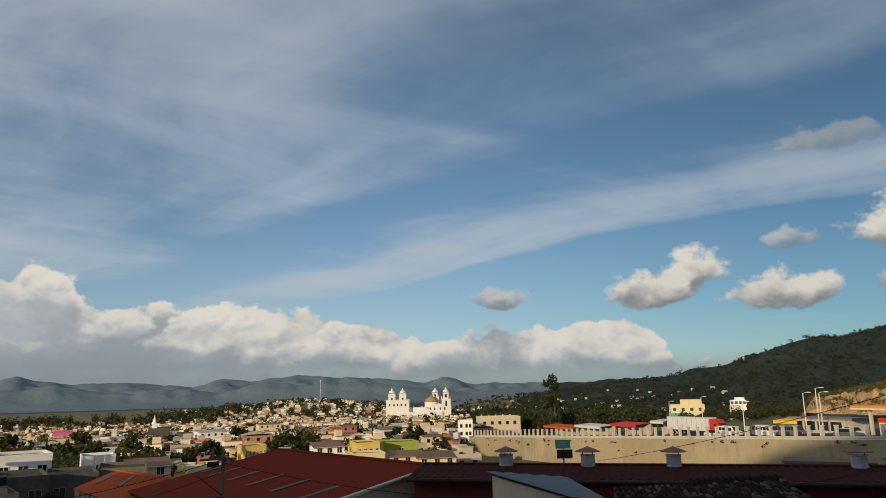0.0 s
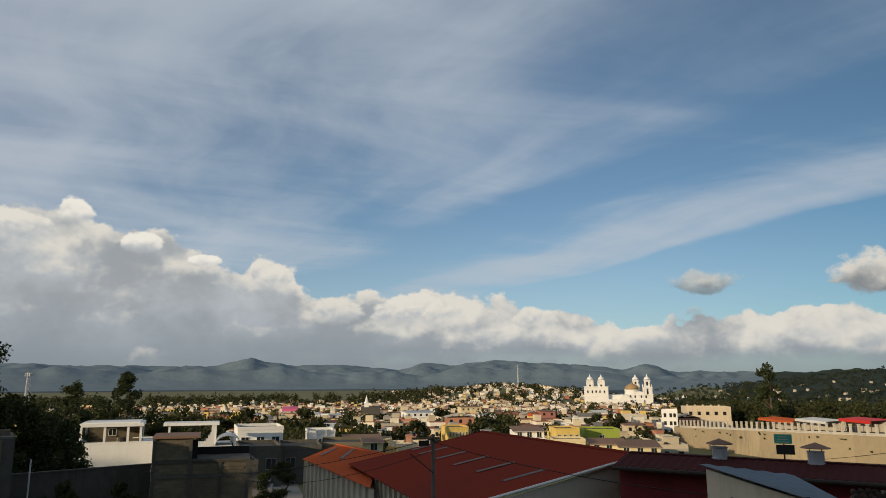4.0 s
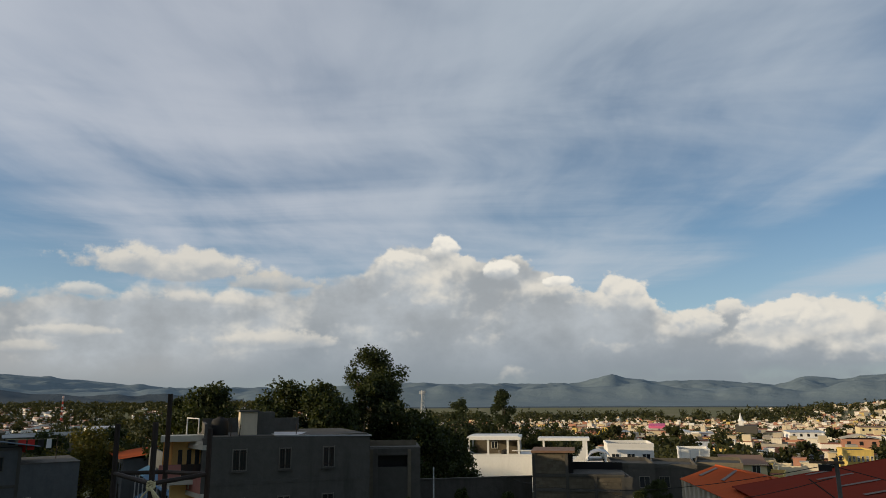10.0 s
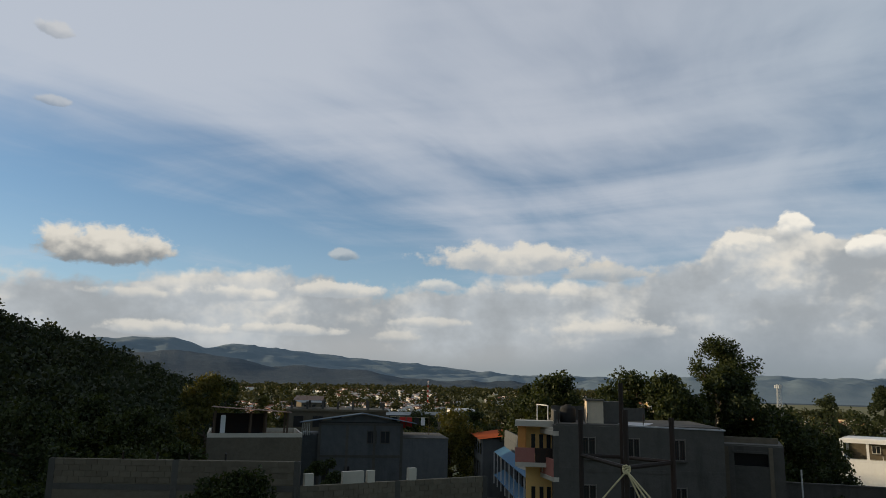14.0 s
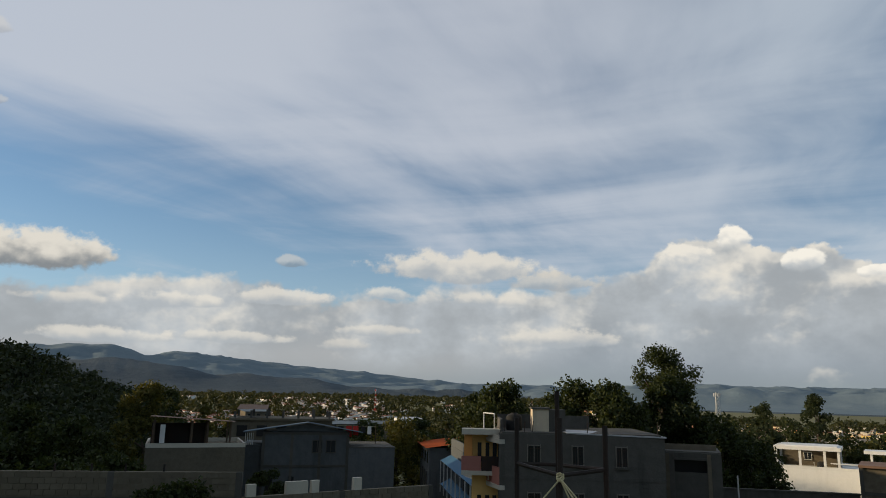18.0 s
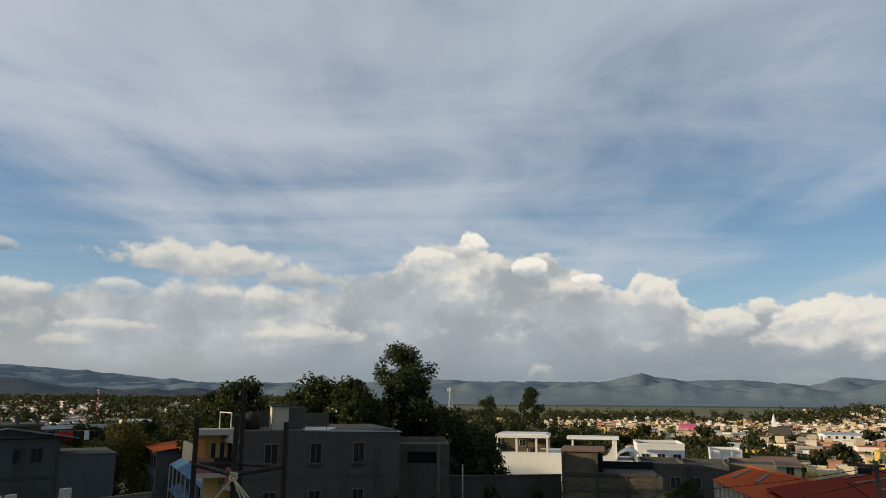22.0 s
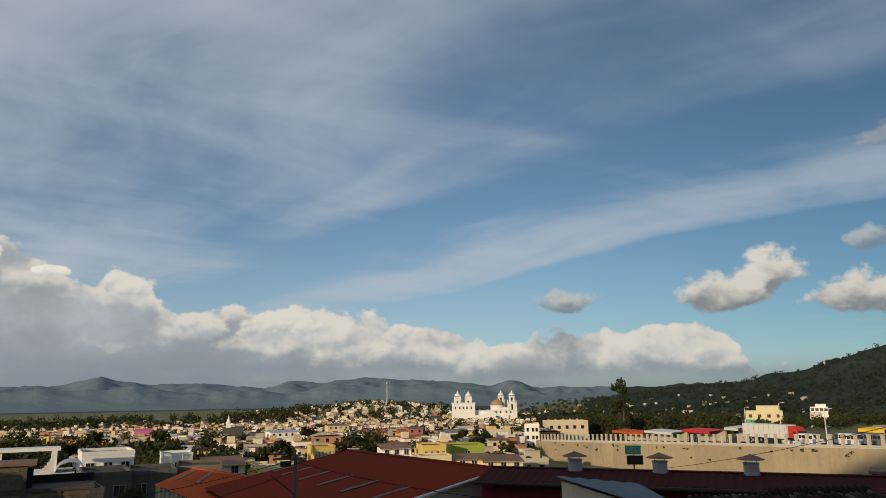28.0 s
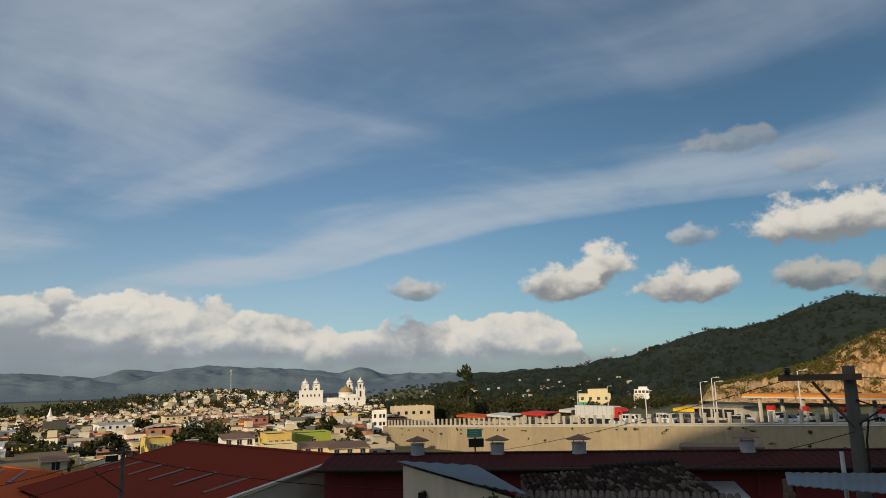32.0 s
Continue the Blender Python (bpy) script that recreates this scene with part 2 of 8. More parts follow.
    knob_relief = N.math("SUBTRACT", knob, billow(N.vec("ADD", uvw, (0.15, 0.45, 0.0)), 0.55, 2.0))
    for u, v, ru, rv, tone in CAPS:
        col = cap(col, u, v, ru, rv, tone)
    # haze in the valley's distance
    col = N.mix(N.step(el, 3.0, 0.0, 0.0, 0.75), col, HAZE)
    bg = N.node("ShaderNodeBackground")
    N.put(bg.inputs[0], col)
    bg.inputs[1].default_value = 1.0
    N.l.new(bg.outputs[0], N.node("ShaderNodeOutputWorld").inputs[0])


def env(pts):
    """azimuth and height in degrees, as points of a curve over -60 to 120 degrees"""
    return [(0.0, 0.1)] + [((a + 60) / 180, h / 20) for a, h in sorted(pts)] + [(1.0, 0.4)]


CAPS = ((44.2, 11.9, 1.5, 1.15, 1.10), (39.5, 9.9, 1.9, 1.05, 1.10), (34.9, 8.9, 1.4, 0.62, 1.12), (29.9, 8.0, 2.3, 1.6, 0.98), (47.8, 10.7, 2.6, 1.3, 0.98), (24.6, 5.2, 2.6, 1.4, 0.94), (18.0, 5.2, 4.2, 1.8, 0.98), (8.4, 4.6, 2.2, 1.2, 0.96))
SHADES = ((21.8, 5.0, 4.0, 1.1, 0.55), (34.0, 5.6, 7.0, 2.6, 0.70), (48.0, 6.8, 7.0, 2.2, 0.55), (26.0, 2.9, 9.0, 0.9, 0.35), (10.0, 3.0, 5.0, 0.6, 0.30), (66.0, 6.4, 6.0, 1.2, 0.40), (66.5, 8.7, 6.0, 0.8, 0.45), (54.0, 9.0, 3.5, 1.2, 0.4))
TUFTS = ((65.6, 9.6, 8.0, 1.7, 0.92, 0.98), (58.4, 8.7, 4.2, 1.1, 0.7, 0.85), (57.8, 4.1, 6.0, 1.0, 0.7, 1.0),
         (75.6, 3.4, 2.2, 0.7, 0.5, 0.95), (71.2, 7.6, 2.4, 0.8, 0.7, 1.02), (88.0, 6.3, 4.6, 0.8, 0.75, 1.04), (93.5, 3.4, 5.5, 0.8, 0.7, 1.04), (80.5, 6.9, 4.6, 0.9, 0.75, 1.04), (84.0, 3.7, 4.6, 0.7, 0.65, 1.02), (73.0, 4.6, 4.0, 0.6, 0.6, 1.0), (96.0, 6.0, 3.2, 0.6, 0.6, 1.0), (63.8, 7.2, 3.4, 0.8, 0.6, 1.0))
HAZE = (0.235, 0.275, 0.295)
BANK = env([(-20, 0.8), (-17.5, 2.6), (-13, 4.6), (-9, 4.3), (-2.5, 4.2), (-0.6, 2.7), (3, 4.2), (8, 5.3), (14, 5.5), (21, 6.0), (25.5, 5.7),
            (28.6, 8.2), (30.5, 8.8), (32.5, 8.0), (35, 9.0), (36.6, 9.6), (38.5, 10.2), (41, 10.6), (42.6, 11.0), (45, 12.0), (48, 11.4), (51, 9.6), (53, 8.8), (55, 8.2), (58, 8.0), (69, 7.7),
            (72, 7.4), (77, 7.3), (81, 7.9), (91, 7.8), (98, 7.0), (105, 7.0)])
LOWBANK = env([(-10, -0.5), (5, 0.6), (20, 1.4), (30, 2.2), (45, 3.8), (52, 4.6), (60, 4.6), (75, 4.6), (85, 4.4), (95, 4.2), (105, 4.0)])
CIRRUS = [(0.0, 0.42), (0.22, 0.40), (0.27, 0.45), (0.31, 0.57), (0.36, 0.61), (0.5, 0.60), (0.60, 0.59), (0.64, 0.55), (0.675, 0.56), (0.73, 0.43), (0.78, 0.51), (0.84, 0.66), (0.89, 0.62), (0.915, 0.40), (0.95, 0.28), (1.0, 0.28)]
PUFFS = ((-4.9, 6.9, 2.3, 1.5, 0.75, 0.85), (-19.8, 7.9, 2.7, 2.4, 1.0, 1.05), (-16.9, 6.7, 3.5, 2.0, 1.0, 1.0), (-26.3, 6.2, 4.4, 1.9, 1.0, 1.0),
         (-27.3, 10.2, 2.2, 1.1, 0.55, 0.9), (-37.2, 10.1, 6.8, 2.7, 1.0, 1.05), (-35.6, 6.4, 3.8, 1.5, 0.9, 0.72), (-40.5, 5.8, 3.2, 1.9, 0.9, 0.72),
         (-30.5, 17.0, 3.6, 1.4, 0.40, 0.72), (-35.5, 14.8, 2.4, 1.2, 0.30, 0.72), (97.8, 9.0, 5.2, 2.1, 1.0, 0.98), (79.6, 9.9, 1.3, 0.7, 0.5, 0.9), (103.0, 24.0, 1.5, 0.8, 0.4, 0.9), (102.4, 19.2, 1.2, 0.6, 0.4, 0.9), (-5.0, 7.0, 0.9, 0.7, 0.4, 0.9))
build_sky()


# ---- materials ----
def paint(name, colour, rough=0.8, vary=0.25, grain=6.0, stain=0.35, bump=0.3, metal=0.0, dirt=(0.10, 0.09, 0.08), palette=None, streak=False, per_island=False):
    """A surface with grain, broad stains and relief. palette: colours from which each object, or each island, takes one."""
    m = bpy.data.materials.new(name)
    m.use_nodes = True
    N = Nodes(m.node_tree)
    N.n.clear()
    geo = N.node("ShaderNodeNewGeometry")
    pos = geo.outputs["Position"]
    info = N.node("ShaderNodeObjectInfo")
    rnd = geo.outputs["Random Per Island"] if per_island else info.outputs["Random"]
    if palette:
        k = len(palette)
        base = N.ramp(rnd, [(i / k, c) for i, c in enumerate(palette)], "CONSTANT")
    else:
        base = N.mix(0.0, colour, colour)
    fine = N.noise(pos, grain, 5.0, 0.65)
    wide = N.noise(pos, grain * 0.07, 4.0, 0.6)
    light = N.math("MULTIPLY_ADD", N.math("SUBTRACT", fine, 0.5), vary * 1.6, 1.0)
    light = N.math("ADD", light, N.math("MULTIPLY", N.math("SUBTRACT", rnd, 0.5), vary * 0.8))
    col = N.mix(1.0, base, N.xyz(light, light, light), "MULTIPLY")
    if streak:
        sv = N.vec("MULTIPLY", pos, (1.0, 1.0, 0.12))
        run = N.noise(sv, 1.6, 5.0, 0.6)
        wide = N.math("ADD", N.math("MULTIPLY", wide, 0.5), N.math("MULTIPLY", run, 0.5))
    col = N.mix(N.step(wide, 0.48, 0.72, 0.0, stain), col, dirt)
    sh = N.node("ShaderNodeBsdfPrincipled")
    N.put(sh.inputs["Base Color"], col)
    N.put(sh.inputs["Roughness"], N.math("MULTIPLY_ADD", fine, 0.2, rough - 0.1, True))
    sh.inputs["Metallic"].default_value = metal
    sh.inputs["Specular IOR Level"].default_value = 0.3 if rough < 0.9 else 0.12
    if bump:
        b = N.node("ShaderNodeBump")
        b.inputs["Strength"].default_value, b.inputs["Distance"].default_value = bump, 0.25 / grain
        N.put(b.inputs["Height"], fine)
        N.l.new(b.outputs[0], sh.inputs["Normal"])
    N.l.new(sh.outputs[0], N.node("ShaderNodeOutputMaterial").inputs[0])
    return m


def leafy(name, dark, light, per_island=True):
    m = bpy.data.materials.new(name)
    m.use_nodes = True
    N = Nodes(m.node_tree)
    N.n.clear()
    geo = N.node("ShaderNodeNewGeometry")
    info = N.node("ShaderNodeObjectInfo")
    v = N.math("MULTIPLY_ADD", geo.outputs["Random Per Island"], 0.75, N.math("MULTIPLY", info.outputs["Random"], 0.25))
    v = N.math("ADD", v, N.math("MULTIPLY", N.math("SUBTRACT", N.noise(geo.outputs["Position"], 0.35, 3.0), 0.5), 0.8), None, True)
    col = N.mix(v, dark, light)
    sh = N.node("ShaderNodeBsdfPrincipled")
    N.put(sh.inputs["Base Color"], col)
    sh.inputs["Roughness"].default_value = 0.65
    sh.inputs["Specular IOR Level"].default_value = 0.25
    tl = N.node("ShaderNodeBsdfTranslucent")
    N.put(tl.inputs[0], N.mix(1.0, col, (1.5, 1.3, 0.5), "MULTIPLY"))
    mixer = N.node("ShaderNodeMixShader")
    mixer.inputs[0].default_value = 0.25
    N.l.new(sh.outputs[0], mixer.inputs[1])
    N.l.new(tl.outputs[0], mixer.inputs[2])
    N.l.new(mixer.outputs[0], N.node("ShaderNodeOutputMaterial").inputs[0])
    return m


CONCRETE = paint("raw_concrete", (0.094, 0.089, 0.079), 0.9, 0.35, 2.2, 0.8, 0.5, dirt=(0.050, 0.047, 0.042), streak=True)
BLOCK = paint("concrete_block", (0.150, 0.128, 0.094), 0.95, 0.35, 4.0, 0.4, 0.5, dirt=(0.065, 0.06, 0.05))
MORTAR = paint("mortar", (0.13, 0.125, 0.115), 0.95, 0.25, 8.0, 0.3, 0.4)
BLUEGREY = paint("blue_grey_render", (0.105, 0.112, 0.114), 0.9, 0.35, 2.2, 0.75, 0.4, dirt=(0.045, 0.05, 0.055), streak=True)
WHITE = paint("white_paint", (0.78, 0.77, 0.74), 0.7, 0.10, 3.0, 0.22, 0.2, dirt=(0.42, 0.40, 0.36), streak=True)
CHURCH = paint("church_limewash", (0.72, 0.71, 0.69), 0.75, 0.12, 0.5, 0.5, 0.1, dirt=(0.50, 0.48, 0.45), streak=True)
DOME = paint("dome_tiles", (0.36, 0.24, 0.11), 0.6, 0.2, 1.0, 0.3)
ORANGE = paint("orange_render", (0.66, 0.29, 0.08), 0.8, 0.15, 3.0, 0.3, 0.3, dirt=(0.25, 0.12, 0.05), streak=True)
OCHRE = paint("ochre_render", (0.74, 0.47, 0.17), 0.8, 0.15, 3.0, 0.3, 0.3, dirt=(0.3, 0.2, 0.09), streak=True)
PINK = paint("salmon_render", (0.38, 0.16, 0.13), 0.8, 0.15, 3.0, 0.3, 0.3)
# red sheet with the shade of the front slope put into its colour
SHADED_REDROOF = paint("shaded_red_sheet", (0.052, 0.013, 0.012), 0.95, 0.2, 2.0, 0.5, 0.2, dirt=(0.03, 0.012, 0.01))
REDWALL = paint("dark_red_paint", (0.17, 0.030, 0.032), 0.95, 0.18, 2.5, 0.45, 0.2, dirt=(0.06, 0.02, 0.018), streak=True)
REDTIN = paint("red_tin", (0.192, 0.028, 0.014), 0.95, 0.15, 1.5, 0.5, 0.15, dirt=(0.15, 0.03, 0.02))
ORANGETIN = paint("orange_tin", (0.46, 0.095, 0.028), 0.95, 0.15, 1.5, 0.35, 0.15, dirt=(0.3, 0.06, 0.03))
CLEAR = paint("skylight_sheet", (0.155, 0.105, 0.085), 0.5, 0.2, 4.0, 0.4)
GALV = paint("galvanised", (0.42, 0.43, 0.45), 0.45, 0.15, 2.0, 0.4, 0.1, metal=0.35, dirt=(0.2, 0.17, 0.14))
BLUETIN = paint("blue_grey_tin", (0.125, 0.160, 0.195), 0.9, 0.25, 1.5, 0.6, 0.15, dirt=(0.06, 0.065, 0.06))
BLUEPAINT = paint("blue_paint", (0.045, 0.130, 0.225), 0.6, 0.2, 3.0, 0.4, 0.2, dirt=(0.05, 0.12, 0.18))
RUST = paint("rusty_tin", (0.20, 0.12, 0.08), 0.8, 0.35, 3.0, 0.5, 0.2, dirt=(0.12, 0.055, 0.03))
STEEL = paint("dark_steel", (0.03, 0.022, 0.018), 0.75, 0.4, 40.0, 0.4, 0.4, dirt=(0.07, 0.03, 0.015))
TRIM = paint("white_metal", (0.62, 0.62, 0.60), 0.5, 0.1, 3.0, 0.2, 0.1)
DARK = paint("dark_opening", (0.012, 0.012, 0.013), 0.35, 0.2, 2.0, 0.2, 0.0)
TIMBER = paint("old_timber", (0.11, 0.075, 0.05), 0.85, 0.35, 8.0, 0.4, 0.4)
BARK = paint("bark", (0.10, 0.075, 0.055), 0.95, 0.4, 8.0, 0.4, 0.7)
ROPE = paint("yellow_rope", (0.62, 0.54, 0.32), 0.9, 0.3, 60.0, 0.2, 0.5)
CLAY = paint("clay_tile", (0.16, 0.10, 0.07), 0.9, 0.45, 10.0, 0.6, 0.4, dirt=(0.018, 0.016, 0.013), palette=((0.040, 0.026, 0.020), (0.028, 0.022, 0.018), (0.060, 0.042, 0.034), (0.022, 0.019, 0.016), (0.10, 0.080, 0.066)))
RETAIN = paint("retaining_wall_render", (0.37, 0.300, 0.195), 0.95, 0.25, 0.8, 0.7, 0.3, dirt=(0.19, 0.165, 0.125), streak=True)
POST = paint("pale_concrete", (0.52, 0.48, 0.40), 0.9, 0.15, 3.0, 0.3, 0.3)
ASPHALT = paint("asphalt", (0.055, 0.055, 0.055), 0.9, 0.25, 3.0, 0.4, 0.3, dirt=(0.09, 0.085, 0.075))
PAVING = paint("concrete_paving", (0.24, 0.22, 0.19), 0.9, 0.2, 1.0, 0.4, 0.2)
ROCK = paint("cut_rock", (0.50, 0.33, 0.17), 0.95, 0.4, 0.35, 0.55, 1.0, dirt=(0.24, 0.17, 0.09))
RED = paint("red_enamel", (0.55, 0.03, 0.02), 0.4, 0.08, 3.0, 0.1, 0.05)
YELLOWWALL = paint("yellow_wall", (0.64, 0.46, 0.13), 0.85, 0.12, 1.0, 0.3, 0.2, streak=True)
LIME = paint("lime_green_wall", (0.27, 0.33, 0.055), 0.85, 0.12, 1.0, 0.3, 0.2, streak=True)
GREEN = paint("green_enamel", (0.06, 0.36, 0.26), 0.5, 0.1, 3.0, 0.2, 0.05)
YELLOW = paint("yellow_tarpaulin", (0.80, 0.52, 0.02), 0.6, 0.1, 1.0, 0.1, 0.1)
MAGENTA = paint("pink_tarpaulin", (0.65, 0.12, 0.25), 0.6, 0.1, 1.0, 0.1, 0.1)
AMBER = paint("amber_fascia", (0.75, 0.26, 0.02), 0.5, 0.08, 1.0, 0.1, 0.05)
RUBBER = paint("rubber", (0.02, 0.02, 0.02), 0.85, 0.2, 10.0, 0.2, 0.1)
PORCELAIN = paint("insulator_porcelain", (0.10, 0.09, 0.085), 0.3, 0.1, 10.0, 0.1, 0.0)
CARPAINT = paint("car_paint", (0.6, 0.6, 0.6), 0.35, 0.05, 2.0, 0.1, 0.0, palette=((0.75, 0.75, 0.74), (0.70, 0.70, 0.70), (0.55, 0.56, 0.58), (0.75, 0.74, 0.70), (0.12, 0.12, 0.13), (0.4, 0.05, 0.04)))
CREAMS = ((0.66, 0.58, 0.43), (0.82, 0.78, 0.70), (0.50, 0.43, 0.30), (0.36, 0.33, 0.27), (0.74, 0.68, 0.55), (0.62, 0.54, 0.38), (0.82, 0.80, 0.74), (0.48, 0.42, 0.32),
          (0.68, 0.50, 0.16), (0.60, 0.57, 0.50), (0.42, 0.20, 0.13), (0.34, 0.32, 0.28), (0.76, 0.70, 0.56), (0.62, 0.50, 0.30), (0.80, 0.77, 0.70), (0.54, 0.48, 0.38))
TOWNWALL = paint("town_walls", (0.5, 0.45, 0.35), 0.9, 0.15, 0.9, 0.35, 0.2, dirt=(0.30, 0.27, 0.21), streak=True, palette=CREAMS)
FARWALL = paint("far_town_walls", (0.5, 0.45, 0.35), 0.9, 0.12, 0.3, 0.3, 0.0, dirt=(0.32, 0.29, 0.24), per_island=True, palette=CREAMS)
CREAMWALL = paint("cream_wall", (0.66, 0.56, 0.34), 0.85, 0.12, 1.0, 0.3, 0.2, dirt=(0.4, 0.32, 0.18), streak=True)
TOWNROOF = paint("town_roofs", (0.4, 0.36, 0.3), 0.9, 0.2, 0.8, 0.4, 0.2, palette=(
    (0.40, 0.36, 0.30), (0.22, 0.20, 0.17), (0.52, 0.47, 0.38), (0.30, 0.13, 0.08), (0.20, 0.15, 0.11), (0.55, 0.54, 0.51), (0.36, 0.32, 0.26), (0.70, 0.68, 0.64)))
# cream raised so that the stair head looks sunlit
STAIRHEAD = paint("lightened_cream_render", (0.58, 0.49, 0.36), 0.85, 0.15, 3.0, 0.4, 0.3, dirt=(0.22, 0.18, 0.13), streak=True)
LEAF = leafy("leaves", (0.012, 0.021, 0.008), (0.056, 0.072, 0.019))
# bluish low-contrast leaf tints with the far hill's haze mixed in
LEAFHAZE = leafy("hazed_hill_leaves", (0.018, 0.029, 0.021), (0.036, 0.047, 0.029))
# yellowish leaves; the tint also carries low sunlight for the yellow-lit trees
LEAFGOLD = leafy("yellow_and_sunlit_leaves", (0.04, 0.048, 0.012), (0.15, 0.135, 0.03))
LEAFDARK = leafy("hill_leaves", (0.014, 0.023, 0.011), (0.044, 0.056, 0.022))
LEAFFAR = leafy("far_leaves", (0.013, 0.020, 0.008), (0.060, 0.063, 0.020))
PINE = leafy("needles", (0.020, 0.032, 0.014), (0.06, 0.075, 0.03))
GLASS = bpy.data.materials.new("window_glass")
GLASS.use_nodes = True
gl = GLASS.node_tree.nodes["Principled BSDF"]
gl.inputs["Base Color"].default_value, gl.inputs["Roughness"].default_value, gl.inputs["Specular IOR Level"].default_value = (0.02, 0.025, 0.03, 1), 0.12, 0.6


def ground_material():
    m = bpy.data.materials.new("valley_ground")
    m.use_nodes = True
    N = Nodes(m.node_tree)
    N.n.clear()
    pos = N.node("ShaderNodeNewGeometry").outputs["Position"]
    a, b, c = N.noise(pos, 0.012, 5.0, 0.6), N.noise(pos, 0.09, 5.0, 0.6), N.noise(pos, 1.3, 4.0, 0.6)
    grass = N.mix(b, (0.060, 0.074, 0.020), (0.165, 0.145, 0.042))
    soil = N.mix(c, (0.13, 0.105, 0.06), (0.22, 0.175, 0.10))
    col = N.mix(N.step(a, 0.56, 0.68), grass, soil)
    sh = N.node("ShaderNodeBsdfPrincipled")
    N.put(sh.inputs["Base Color"], col)
    sh.inputs["Roughness"].default_value = 0.95
    bm_ = N.node("ShaderNodeBump")
    bm_.inputs["Strength"].default_value, bm_.inputs["Distance"].default_value = 0.6, 0.4
    N.put(bm_.inputs["Height"], b)
    N.l.new(bm_.outputs[0], sh.inputs["Normal"])
    N.l.new(sh.outputs[0], N.node("ShaderNodeOutputMaterial").inputs[0])
    return m


def wood_material(name, dark, light, scale, bump):
    """woodland seen from afar: mottled crowns and clearings, haze held in the far tints"""
    m = bpy.data.materials.new(name)
    m.use_nodes = True
    N = Nodes(m.node_tree)
    N.n.clear()
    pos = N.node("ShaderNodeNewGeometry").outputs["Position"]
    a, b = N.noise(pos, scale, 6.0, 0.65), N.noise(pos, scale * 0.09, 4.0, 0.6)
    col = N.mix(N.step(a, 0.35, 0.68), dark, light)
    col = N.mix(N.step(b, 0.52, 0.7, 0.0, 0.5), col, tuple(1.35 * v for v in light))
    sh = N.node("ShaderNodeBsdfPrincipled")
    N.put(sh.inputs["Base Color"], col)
    sh.inputs["Roughness"].default_value, sh.inputs["Specular IOR Level"].default_value = 1.0, 0.1
    bm_ = N.node("ShaderNodeBump")
    bm_.inputs["Strength"].default_value, bm_.inputs["Distance"].default_value = bump, 0.6 / scale
    N.put(bm_.inputs["Height"], a)
    N.l.new(bm_.outputs[0], sh.inputs["Normal"])
    N.l.new(sh.outputs[0], N.node("ShaderNodeOutputMaterial").inputs[0])
    return m


GROUND = ground_material()
# blue-green with some of the right-hand hill's haze in it
WOODS = wood_material("hill_woods", (0.024, 0.036, 0.030), (0.046, 0.058, 0.040), 0.10, 0.6)
# distance haze is painted into these pale blue-grey tints
HAZED_MOUNTAIN = wood_material("hazed_mountain_woods", (0.150, 0.198, 0.228), (0.170, 0.218, 0.244), 0.012, 0.2)
HAZED_FOOTHILL = wood_material("hazed_foothill_woods", (0.060, 0.080, 0.098), (0.076, 0.097, 0.112), 0.04, 0.45)


